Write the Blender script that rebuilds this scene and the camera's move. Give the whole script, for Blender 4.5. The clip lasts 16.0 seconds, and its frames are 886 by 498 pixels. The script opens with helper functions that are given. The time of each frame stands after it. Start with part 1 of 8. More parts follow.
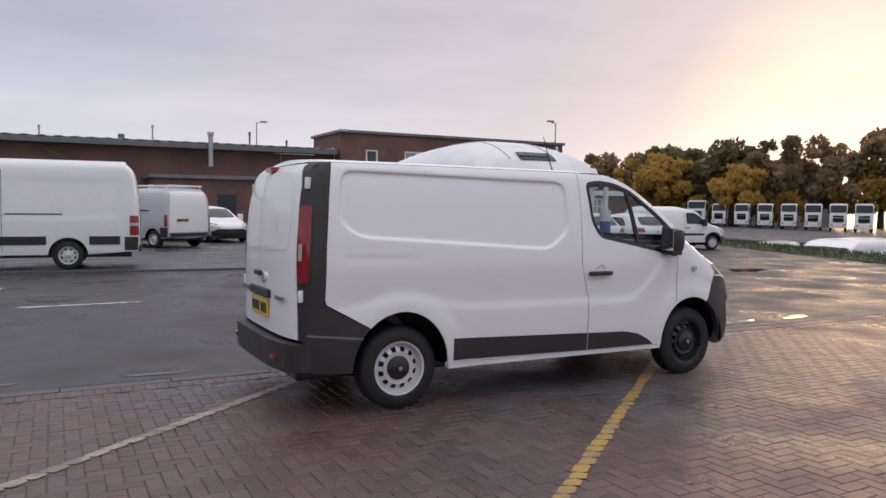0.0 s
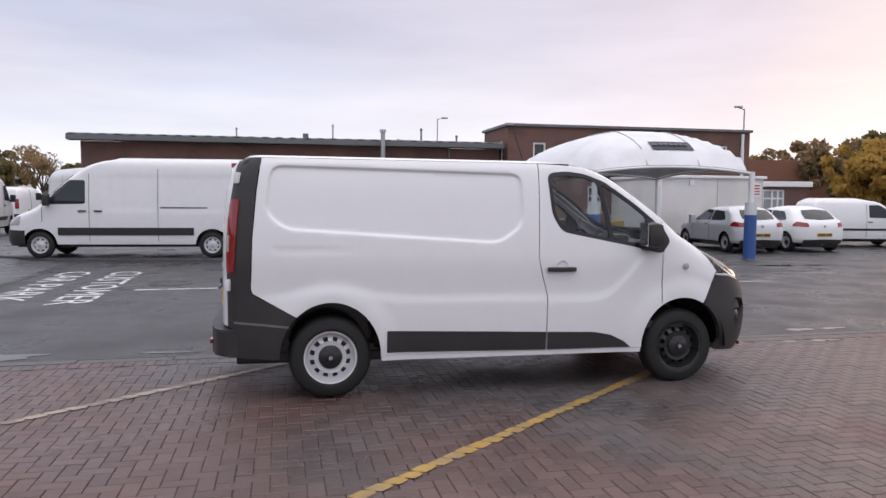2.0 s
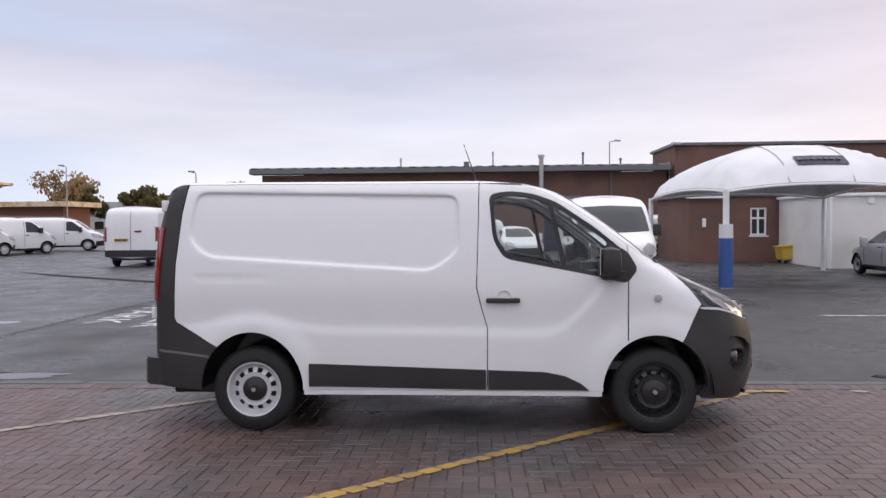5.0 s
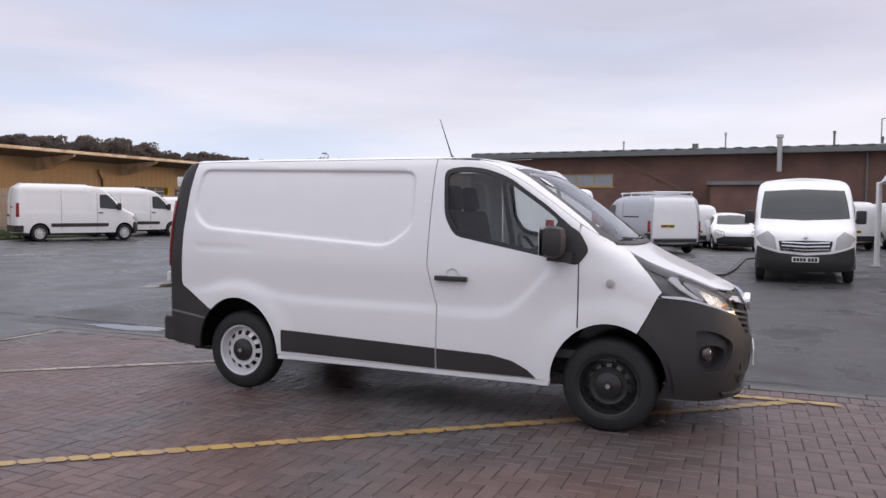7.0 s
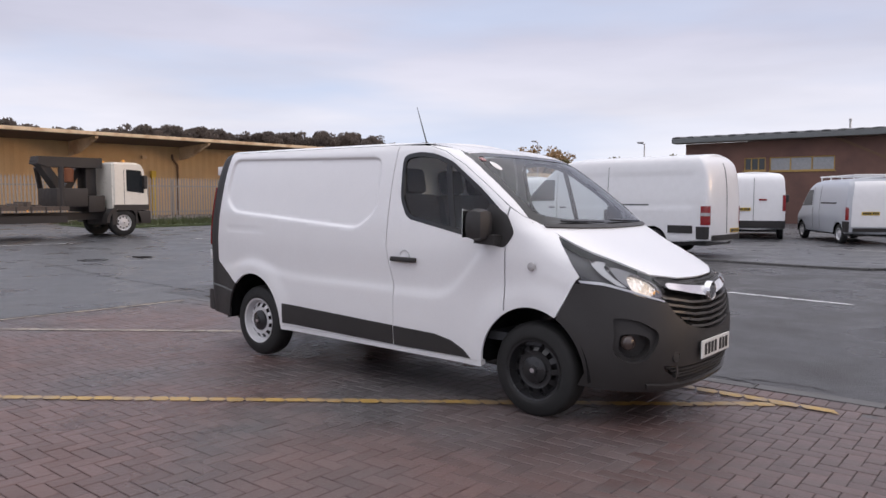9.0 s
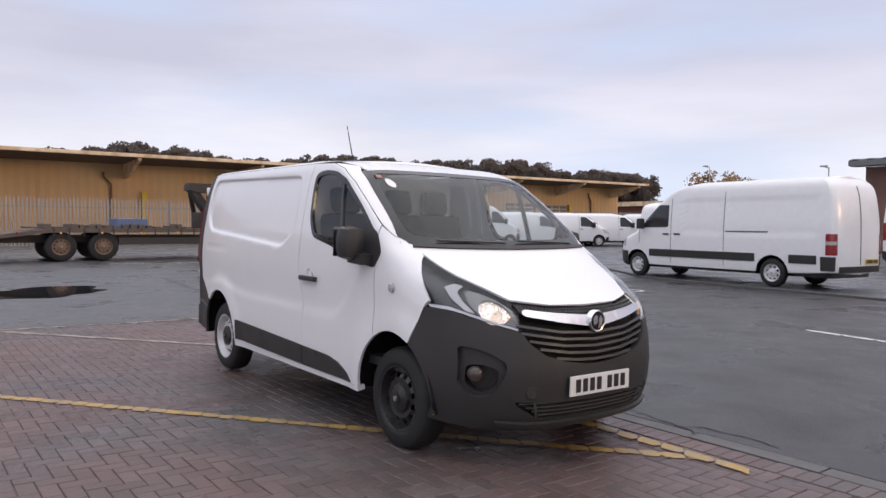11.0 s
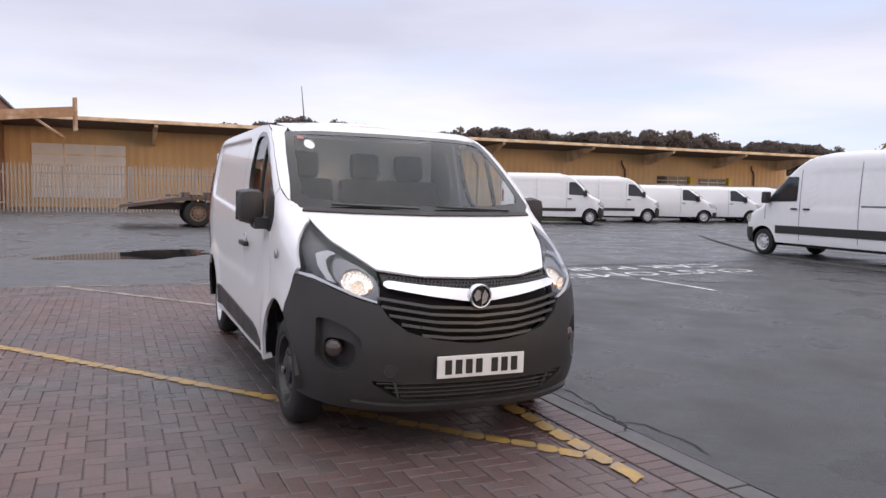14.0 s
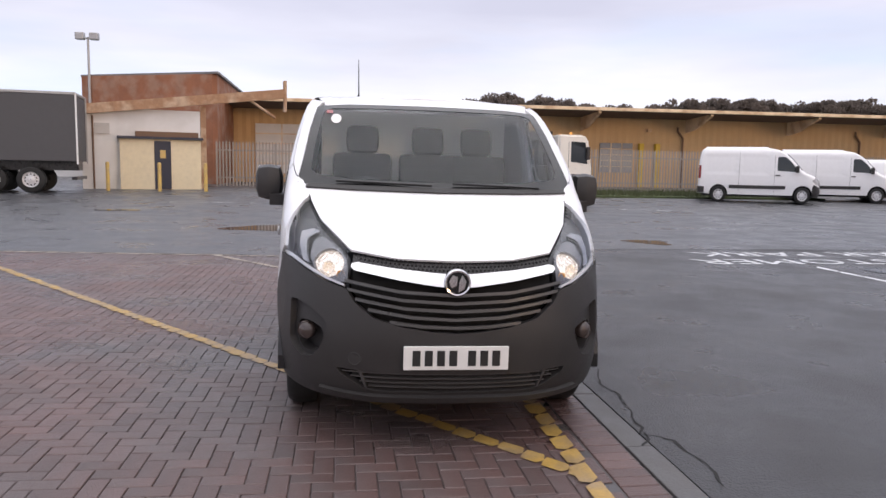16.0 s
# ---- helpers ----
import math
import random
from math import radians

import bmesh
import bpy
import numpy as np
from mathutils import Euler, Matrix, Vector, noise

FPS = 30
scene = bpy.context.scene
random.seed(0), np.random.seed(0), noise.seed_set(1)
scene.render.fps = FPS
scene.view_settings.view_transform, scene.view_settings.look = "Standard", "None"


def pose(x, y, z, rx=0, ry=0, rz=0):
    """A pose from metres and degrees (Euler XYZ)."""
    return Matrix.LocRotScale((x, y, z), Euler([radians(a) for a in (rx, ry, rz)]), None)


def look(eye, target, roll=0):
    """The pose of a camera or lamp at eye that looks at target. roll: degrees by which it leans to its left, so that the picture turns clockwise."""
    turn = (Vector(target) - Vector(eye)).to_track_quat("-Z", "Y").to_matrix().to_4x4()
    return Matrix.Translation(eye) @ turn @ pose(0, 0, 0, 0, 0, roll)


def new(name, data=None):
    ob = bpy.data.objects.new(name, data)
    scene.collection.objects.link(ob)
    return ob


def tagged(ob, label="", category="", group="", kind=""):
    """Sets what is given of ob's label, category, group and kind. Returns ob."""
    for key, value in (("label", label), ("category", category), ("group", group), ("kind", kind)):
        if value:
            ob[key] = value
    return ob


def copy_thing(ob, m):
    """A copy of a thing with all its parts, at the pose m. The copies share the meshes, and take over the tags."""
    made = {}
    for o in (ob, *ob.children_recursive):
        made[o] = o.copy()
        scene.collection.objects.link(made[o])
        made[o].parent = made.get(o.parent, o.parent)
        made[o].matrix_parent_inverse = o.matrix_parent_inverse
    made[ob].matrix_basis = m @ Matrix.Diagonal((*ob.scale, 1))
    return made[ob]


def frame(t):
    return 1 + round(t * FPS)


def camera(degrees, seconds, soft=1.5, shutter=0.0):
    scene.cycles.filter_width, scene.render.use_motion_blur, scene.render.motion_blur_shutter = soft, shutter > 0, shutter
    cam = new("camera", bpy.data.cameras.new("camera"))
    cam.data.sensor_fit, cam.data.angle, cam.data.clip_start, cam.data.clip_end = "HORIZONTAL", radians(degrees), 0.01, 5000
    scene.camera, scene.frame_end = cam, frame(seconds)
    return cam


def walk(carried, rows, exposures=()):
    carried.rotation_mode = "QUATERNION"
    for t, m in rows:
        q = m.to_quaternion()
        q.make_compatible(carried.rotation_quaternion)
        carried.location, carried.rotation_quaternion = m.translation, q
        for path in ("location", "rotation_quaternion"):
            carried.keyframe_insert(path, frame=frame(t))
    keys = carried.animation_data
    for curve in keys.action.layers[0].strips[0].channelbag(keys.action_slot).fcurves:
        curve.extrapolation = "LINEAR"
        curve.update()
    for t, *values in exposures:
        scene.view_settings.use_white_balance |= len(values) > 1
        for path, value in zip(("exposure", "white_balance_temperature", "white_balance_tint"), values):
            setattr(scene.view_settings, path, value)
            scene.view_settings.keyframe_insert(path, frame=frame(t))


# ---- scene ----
cam = camera(62.0, 16.0)
PATH = [
    (0, (-3.939, -6.121, 1.64), (-3.007, -4.356, 1.522), 0.7),
    (0.5, (-3.501, -6.43, 1.63), (-2.736, -4.587, 1.512), 1.0),
    (1, (-3.004, -6.596, 1.633), (-2.364, -4.709, 1.459), 1.6),
    (1.5, (-2.445, -6.724, 1.646), (-1.868, -4.815, 1.486), 1.2),
    (2, (-1.931, -6.819, 1.656), (-1.502, -4.871, 1.515), 0.4),
    (2.5, (-1.418, -6.751, 1.621), (-1.104, -4.78, 1.483), 0.1),
    (3, (-0.956, -6.774, 1.618), (-0.748, -4.786, 1.532), -0.2),
    (3.5, (-0.59, -6.677, 1.637), (-0.471, -4.682, 1.586), -0.5),
    (4, (-0.38, -6.599, 1.645), (-0.331, -4.6, 1.608), -0.7),
    (4.2, (-0.337, -6.583, 1.644), (-0.279, -4.584, 1.591), -0.6),
    (6.5, (1.892, -6.254, 1.585), (1.268, -4.355, 1.501), 0.2),
    (7, (2.383, -6.025, 1.56), (1.635, -4.173, 1.453), 0.3),
    (7.5, (2.892, -5.842, 1.563), (1.951, -4.077, 1.509), 0.3),
    (8, (3.357, -5.738, 1.576), (2.247, -4.077, 1.493), 0.0),
    (8.5, (3.794, -5.43, 1.566), (2.587, -3.839, 1.449), 0.0),
    (9, (4.263, -5.165, 1.533), (2.996, -3.624, 1.392), -0.0),
    (9.2, (4.408, -5.015, 1.542), (3.129, -3.484, 1.402), -0.1),
    (11.3, (5.675, -3.307, 1.474), (4.03, -2.173, 1.379), 0.3),
    (11.5, (5.734, -3.198, 1.488), (4.068, -2.098, 1.37), 0.2),
    (12, (5.756, -3.023, 1.504), (4.057, -1.974, 1.389), 0.8),
    (12.5, (5.792, -2.912, 1.486), (4.081, -1.884, 1.378), -0.1),
    (13, (5.906, -2.646, 1.447), (4.169, -1.661, 1.331), -1.8),
    (13.5, (6.054, -2.289, 1.453), (4.283, -1.368, 1.321), -1.3),
    (14, (6.076, -1.845, 1.436), (4.256, -1.03, 1.289), 1.0),
    (14.5, (6.149, -1.446, 1.419), (4.267, -0.793, 1.247), 2.3),
    (15, (6.122, -1.092, 1.443), (4.203, -0.559, 1.26), 3.0),
    (15.5, (6.057, -0.797, 1.451), (4.118, -0.355, 1.245), 1.4),
    (16, (6.081, -0.558, 1.455), (4.111, -0.291, 1.234), 1.0),
]
walk(cam, [(t, look(eye, target, roll)) for t, eye, target, roll in PATH],
     exposures=[(0, 0.0), (1, 0.2), (3, 0.4), (4, 0.34), (7, 0.34), (9, 0.3), (12.5, 0.44), (16, 0.56)])

# ---------------------------------------------------------------- world and light
SUN_AZ = radians(57)      # from +y towards +x
SUN_EL = radians(5.0)


def make_world():
    w = bpy.data.worlds.new("sky")
    scene.world = w
    w.use_nodes = True
    nt = w.node_tree
    nt.nodes.clear()
    N, L = nt.nodes.new, nt.links.new
    out, bg = N("ShaderNodeOutputWorld"), N("ShaderNodeBackground")
    L(bg.outputs[0], out.inputs[0])
    sky = N("ShaderNodeTexSky")
    sky.sky_type, sky.sun_disc = "NISHITA", False
    sky.sun_elevation, sky.sun_rotation = SUN_EL, SUN_AZ
    sky.dust_density, sky.air_density = 2.5, 1.2
    tc = N("ShaderNodeTexCoord")
    sep = N("ShaderNodeSeparateXYZ")
    L(tc.outputs["Generated"], sep.inputs[0])

    def math_node(op, a, b=None, clamp=False):
        n = N("ShaderNodeMath")
        n.operation, n.use_clamp = op, clamp
        for i, v in enumerate((a, b)):
            if v is None:
                continue
            if isinstance(v, (int, float)):
                n.inputs[i].default_value = v
            else:
                L(v, n.inputs[i])
        return n.outputs[0]

    def ramp(fac, stops):
        r = N("ShaderNodeValToRGB")
        el = r.color_ramp.elements
        while len(el) < len(stops):
            el.new(0.5)
        for e, (p, c) in zip(el, stops):
            e.position, e.color = p, (*c, 1)
        L(fac, r.inputs[0])
        return r.outputs[0]

    def mix(fac, a, b, kind="MIX"):
        m = N("ShaderNodeMix")
        m.data_type, m.blend_type = "RGBA", kind
        if isinstance(fac, float):
            m.inputs[0].default_value = fac
        else:
            L(fac, m.inputs[0])
        for i, v in ((6, a), (7, b)):
            if isinstance(v, tuple):
                m.inputs[i].default_value = (*v, 1)
            else:
                L(v, m.inputs[i])
        return m.outputs[2]

    up = math_node("MAXIMUM", sep.outputs[2], 0.0)
    # overcast deck: brighter towards the zenith, with a pale strip above the horizon
    deck = ramp(up, [(0.0, (0.86, 0.86, 0.91)), (0.08, (0.74, 0.74, 0.83)), (0.2, (0.54, 0.54, 0.66)),
                     (0.38, (0.57, 0.56, 0.68)), (0.7, (1.25, 1.22, 1.3)), (1.0, (1.5, 1.48, 1.55))])
    # long flat clouds
    mp = N("ShaderNodeMapping")
    mp.inputs["Scale"].default_value = (1.6, 1.6, 9.0)
    L(tc.outputs["Generated"], mp.inputs[0])
    n1 = N("ShaderNodeTexNoise")
    n1.inputs["Scale"].default_value, n1.inputs["Detail"].default_value = 1.5, 5
    L(mp.outputs[0], n1.inputs["Vector"])
    cl = ramp(n1.outputs[0], [(0.36, (0.92, 0.92, 0.93)), (0.5, (1, 1, 1)), (0.66, (1.1, 1.09, 1.08))])
    deck = mix(1.0, deck, cl, "MULTIPLY")
    # blue gaps in the deck away from the sun
    mp2 = N("ShaderNodeMapping")
    mp2.inputs["Scale"].default_value = (1.0, 1.0, 6.0)
    mp2.inputs["Location"].default_value = (0.4, 0.15, 0.3)
    L(tc.outputs["Generated"], mp2.inputs[0])
    n2 = N("ShaderNodeTexNoise")
    n2.inputs["Scale"].default_value, n2.inputs["Detail"].default_value = 1.7, 4
    L(mp2.outputs[0], n2.inputs["Vector"])
    gap = ramp(n2.outputs[0], [(0.48, (0, 0, 0)), (0.66, (0.55, 0.55, 0.55))])
    away = math_node("MULTIPLY_ADD", sep.outputs[0], -0.9)
    away.node.inputs[2].default_value = 0.35
    away.node.use_clamp = True
    gapf = math_node("MULTIPLY", gap, away, True)
    deck = mix(gapf, deck, (0.47, 0.58, 0.80))
    # warm glow round the low sun
    dot = N("ShaderNodeVectorMath")
    dot.operation = "DOT_PRODUCT"
    L(tc.outputs["Generated"], dot.inputs[0])
    ce = math.cos(SUN_EL)
    dot.inputs[1].default_value = (math.sin(SUN_AZ) * ce, math.cos(SUN_AZ) * ce, math.sin(SUN_EL))
    glow = ramp(dot.outputs["Value"], [(0.55, (0, 0, 0)), (0.80, (0.05, 0.02, 0.0)), (0.92, (0.12, 0.05, 0.01)), (0.975, (0.22, 0.12, 0.02)), (1.0, (0.62, 0.42, 0.16))])
    deck = mix(1.0, deck, glow, "ADD")
    lit = mix(1.0, sky.outputs[0], (0.1, 0.1, 0.1), "MULTIPLY")
    deck = mix(0.06, deck, lit)
    L(deck, bg.inputs[0])
    bg.inputs[1].default_value = 1.0


make_world()
sun = new("sun", bpy.data.lights.new("sun", "SUN"))
sun.data.energy, sun.data.angle, sun.data.color = 0.5, radians(14), (1.0, 0.64, 0.36)
sun.matrix_world = look((math.sin(SUN_AZ) * 80, math.cos(SUN_AZ) * 80, 80 * math.tan(SUN_EL)), (0, 0, 0))


# ---------------------------------------------------------------- materials
def material(name, color, rough=0.5, metal=0.0, vary=0.12, scale=6.0, fine=60.0, bump=0.0, bump_scale=80.0, coat=0.0,
             spec=0.5, rough_vary=0.1, per=0.0, emit=None, emit_strength=0.0, second=None, second_scale=1.2, second_amount=0.5, island=0.0):
    """A principled material with mottling at two sizes, optional stain colour, relief and per-object variety."""
    m = bpy.data.materials.new(name)
    m.use_nodes = True
    nt = m.node_tree
    N, L = nt.nodes.new, nt.links.new
    b = nt.nodes["Principled BSDF"]
    tc = N("ShaderNodeTexCoord")
    vec = tc.outputs["Object"]
    a = N("ShaderNodeTexNoise")
    a.inputs["Scale"].default_value, a.inputs["Detail"].default_value = scale, 5
    f = N("ShaderNodeTexNoise")
    f.inputs["Scale"].default_value, f.inputs["Detail"].default_value = fine, 3
    for n in (a, f):
        L(vec, n.inputs["Vector"])
    s = N("ShaderNodeMath")
    s.operation = "ADD"
    L(a.outputs[0], s.inputs[0])
    L(f.outputs[0], s.inputs[1])
    mr = N("ShaderNodeMapRange")
    mr.inputs["From Min"].default_value, mr.inputs["From Max"].default_value = 0.6, 1.4
    mr.inputs["To Min"].default_value, mr.inputs["To Max"].default_value = 1 - vary, 1 + vary
    L(s.outputs[0], mr.inputs["Value"])
    val = mr.outputs[0]
    if per:
        oi = N("ShaderNodeObjectInfo")
        pr = N("ShaderNodeMapRange")
        pr.inputs["To Min"].default_value, pr.inputs["To Max"].default_value = 1 - per, 1 + per
        L(oi.outputs["Random"], pr.inputs["Value"])
        mu = N("ShaderNodeMath")
        mu.operation = "MULTIPLY"
        L(val, mu.inputs[0])
        L(pr.outputs[0], mu.inputs[1])
        val = mu.outputs[0]
    if island:
        ge = N("ShaderNodeNewGeometry")
        pr = N("ShaderNodeMapRange")
        pr.inputs["To Min"].default_value, pr.inputs["To Max"].default_value = 1 - island, 1 + island
        L(ge.outputs["Random Per Island"], pr.inputs["Value"])
        mu = N("ShaderNodeMath")
        mu.operation = "MULTIPLY"
        L(val, mu.inputs[0])
        L(pr.outputs[0], mu.inputs[1])
        val = mu.outputs[0]
    base = None
    if second:
        sn = N("ShaderNodeTexNoise")
        sn.inputs["Scale"].default_value, sn.inputs["Detail"].default_value = second_scale, 6
        L(vec, sn.inputs["Vector"])
        rr = N("ShaderNodeMapRange")
        rr.inputs["From Min"].default_value, rr.inputs["From Max"].default_value = 0.45, 0.62
        rr.inputs["To Max"].default_value = second_amount
        L(sn.outputs[0], rr.inputs["Value"])
        mx = N("ShaderNodeMix")
        mx.data_type = "RGBA"
        mx.inputs[6].default_value, mx.inputs[7].default_value = (*color, 1), (*second, 1)
        L(rr.outputs[0], mx.inputs[0])
        base = mx.outputs[2]
    mm = N("ShaderNodeVectorMath")
    mm.operation = "SCALE"
    if base:
        L(base, mm.inputs[0])
    else:
        mm.inputs[0].default_value = color
    L(val, mm.inputs["Scale"])
    L(mm.outputs[0], b.inputs["Base Color"])
    rv = N("ShaderNodeMapRange")
    rv.inputs["From Min"].default_value, rv.inputs["From Max"].default_value = 0.3, 0.7
    rv.inputs["To Min"].default_value, rv.inputs["To Max"].default_value = max(0.02, rough - rough_vary), min(1, rough + rough_vary)
    L(a.outputs[0], rv.inputs["Value"])
    L(rv.outputs[0], b.inputs["Roughness"])
    b.inputs["Metallic"].default_value = metal
    b.inputs["Specular IOR Level"].default_value = spec
    b.inputs["Coat Weight"].default_value = coat
    b.inputs["Coat Roughness"].default_value = 0.06
    if bump:
        bn = N("ShaderNodeTexNoise")
        bn.inputs["Scale"].default_value, bn.inputs["Detail"].default_value = bump_scale, 4
        L(vec, bn.inputs["Vector"])
        bp = N("ShaderNodeBump")
        bp.inputs["Strength"].default_value, bp.inputs["Distance"].default_value = bump, 0.02
        L(bn.outputs[0], bp.inputs["Height"])
        L(bp.outputs[0], b.inputs["Normal"])
    if emit:
        b.inputs["Emission Color"].default_value, b.inputs["Emission Strength"].default_value = (*emit, 1), emit_strength
    return m


def glass(name, tint, rough=0.0, ior=1.5):
    m = bpy.data.materials.new(name)
    m.use_nodes = True
    nt = m.node_tree
    N, L = nt.nodes.new, nt.links.new
    nt.nodes.remove(nt.nodes["Principled BSDF"])
    out = nt.nodes["Material Output"]
    t, g, mx, fr = N("ShaderNodeBsdfTransparent"), N("ShaderNodeBsdfGlossy"), N("ShaderNodeMixShader"), N("ShaderNodeLayerWeight")
    t.inputs[0].default_value = (*tint, 1)
    g.inputs["Roughness"].default_value = rough
    fr.inputs["Blend"].default_value = 0.5
    base = ((ior - 1) / (ior + 1)) ** 2
    pw, ma = N("ShaderNodeMath"), N("ShaderNodeMath")
    pw.operation, ma.operation = "POWER", "MULTIPLY_ADD"
    pw.inputs[1].default_value = 5.0
    ma.inputs[1].default_value, ma.inputs[2].default_value = 1 - base, base
    L(fr.outputs["Facing"], pw.inputs[0])
    L(pw.outputs[0], ma.inputs[0])
    L(ma.outputs[0], mx.inputs[0])
    L(t.outputs[0], mx.inputs[1])
    L(g.outputs[0], mx.inputs[2])
    L(mx.outputs[0], out.inputs[0])
    return m


# ---------------------------------------------------------------- mesh helpers
def add_box(bm, x0, x1, y0, y1, z0, z1, bevel=0.0, m=None):
    """A box into bm, its edges rounded by bevel."""
    r = bmesh.ops.create_cube(bm, size=1.0)
    for v in r["verts"]:
        v.co = Vector((x0 + (v.co.x + 0.5) * (x1 - x0), y0 + (v.co.y + 0.5) * (y1 - y0), z0 + (v.co.z + 0.5) * (z1 - z0)))
        if m is not None:
            v.co = m @ v.co
    if bevel:
        es = list({e for v in r["verts"] for e in v.link_edges})
        bmesh.ops.bevel(bm, geom=es, offset=bevel, segments=2, affect="EDGES", profile=0.6)
    return bm


def box(x0, x1, y0, y1, z0, z1, bevel=0.0, m=None):
    return add_box(bmesh.new(), x0, x1, y0, y1, z0, z1, bevel, m)


def add_cyl(bm, p0, p1, r0, r1=None, n=16, caps=True):
    p0, p1 = Vector(p0), Vector(p1)
    r1 = r0 if r1 is None else r1
    d = p1 - p0
    q = d.to_track_quat("Z", "Y").to_matrix().to_4x4()
    bmesh.ops.create_cone(bm, cap_ends=caps, segments=n, radius1=r0, radius2=r1, depth=d.length,
                          matrix=Matrix.Translation((p0 + p1) / 2) @ q)
    return bm


def cyl(p0, p1, r0, r1=None, n=16, caps=True):
    return add_cyl(bmesh.new(), p0, p1, r0, r1, n, caps)


def add_lathe(bm, prof, centre, axis="Y", n=32):
    """Turns (radius, along) pairs round an axis through centre."""
    rings = []
    c = Vector(centre)
    for r, h in prof:
        ring = []
        for k in range(n):
            a = 2 * math.pi * k / n
            u, v = r * math.cos(a), r * math.sin(a)
            p = {"Y": (u, h, v), "Z": (u, v, h), "X": (h, u, v)}[axis]
            ring.append(bm.verts.new(c + Vector(p)))
        rings.append(ring)
    for a, b in zip(rings, rings[1:]):
        for k in range(n):
            bm.faces.new((a[k], a[(k + 1) % n], b[(k + 1) % n], b[k]))
    return bm


def add_prism(bm, pts, lo, hi, axis="Z", m=None):
    """Extrudes a plane outline between lo and hi along an axis."""
    def place(p, h):
        v = {"Z": Vector((p[0], p[1], h)), "Y": Vector((p[0], h, p[1])), "X": Vector((h, p[0], p[1]))}[axis]
        return m @ v if m is not None else v
    a = [bm.verts.new(place(p, lo)) for p in pts]
    b = [bm.verts.new(place(p, hi)) for p in pts]
    n = len(pts)
    bm.faces.new(a)
    bm.faces.new(list(reversed(b)))
    for k in range(n):
        bm.faces.new((a[k], b[k], b[(k + 1) % n], a[(k + 1) % n]))
    return bm


def prism(pts, lo, hi, axis="Z", m=None):
    return add_prism(bmesh.new(), pts, lo, hi, axis, m)


def mesh_of(name, bm, mat, smooth=None):
    bmesh.ops.recalc_face_normals(bm, faces=bm.faces)
    me = bpy.data.meshes.new(name)
    bm.to_mesh(me)
    bm.free()
    for one in mat if isinstance(mat, (list, tuple)) else (mat,):
        me.materials.append(one)
    if smooth is not None:
        me.shade_smooth()
        me.set_sharp_from_angle(angle=radians(smooth))
    return me


def part(name, bm, mat, parent, label="", smooth=None, m=None):
    ob = new(name, mesh_of(name, bm, mat, smooth))
    ob.parent = parent
    if m is not None:
        ob.matrix_basis = m
    return tagged(ob, label) if label else ob


def thing(name, label, category, m=None, group="", kind=""):
    ob = new(name)
    ob.empty_display_size = 0.2
    if m is not None:
        ob.matrix_basis = m
    return tagged(ob, label, category, group, kind)


def solid(name, bm, mat, label, category="", group="", kind="", smooth=None, m=None):
    ob = new(name, mesh_of(name, bm, mat, smooth))
    if m is not None:
        ob.matrix_basis = m
    return tagged(ob, label, category, group, kind)


# ---------------------------------------------------------------- material table
ASPHALT = material("wet_asphalt", (0.072, 0.073, 0.079), 0.40, vary=0.3, scale=0.9, fine=120, bump=0.35, bump_scale=140, rough_vary=0.22, second=(0.085, 0.083, 0.085), second_scale=0.35, second_amount=0.5)
ASPHALT_NEW = material("smooth_asphalt", (0.046, 0.045, 0.048), 0.42, vary=0.5, scale=0.8, fine=75, bump=0.8, bump_scale=70, rough_vary=0.30, spec=0.45, second=(0.06, 0.058, 0.06), second_scale=0.5, second_amount=0.6)
CRACK = material("dark_crack_grit", (0.014, 0.013, 0.013), 0.9, vary=0.3)
WATER = material("standing_water", (0.02, 0.02, 0.022), 0.03, vary=0.05, rough_vary=0.01)
BLOCK = material("clay_paver", (0.112, 0.066, 0.059), 0.38, vary=0.22, scale=1.0, fine=90, bump=0.34, bump_scale=110, rough_vary=0.24, spec=0.5, per=0.16, second=(0.082, 0.075, 0.076), second_scale=0.4, second_amount=0.95)
BLOCK_JOINED = material("clay_paver_field", (0.112, 0.066, 0.059), 0.38, vary=0.22, scale=1.0, fine=90, bump=0.34, bump_scale=110, rough_vary=0.24, spec=0.5, island=0.18, second=(0.082, 0.075, 0.076), second_scale=0.4, second_amount=0.95)
JOINT = material("dark_joint_sand", (0.062, 0.053, 0.05), 0.36, vary=0.3, rough_vary=0.15)
EDGING = material("concrete_edging", (0.085, 0.08, 0.078), 0.5, vary=0.2, bump=0.2, second=(0.09, 0.085, 0.08), second_scale=2.0)
KERB = material("worn_kerb_concrete", (0.085, 0.082, 0.08), 0.6, vary=0.2, bump=0.3, second=(0.05, 0.05, 0.047), second_scale=1.0, second_amount=0.7)
YELLOW_LINE = material("worn_yellow_paint", (0.40, 0.25, 0.065), 0.42, vary=0.25, scale=8, fine=60, second=(0.26, 0.19, 0.12), second_scale=5, second_amount=0.7)
PALE_LINE = material("faded_paint", (0.36, 0.30, 0.24), 0.5, vary=0.25, second=(0.15, 0.12, 0.10), second_scale=4, second_amount=0.8)
WHITE_LINE = material("worn_white_paint", (0.72, 0.72, 0.73), 0.5, vary=0.2, second=(0.2, 0.2, 0.21), second_scale=6, second_amount=0.6)
BRICK = material("brown_brick", (0.155, 0.082, 0.066), 0.85, vary=0.2, scale=2, fine=40, per=0.18, bump=0.3, bump_scale=60)
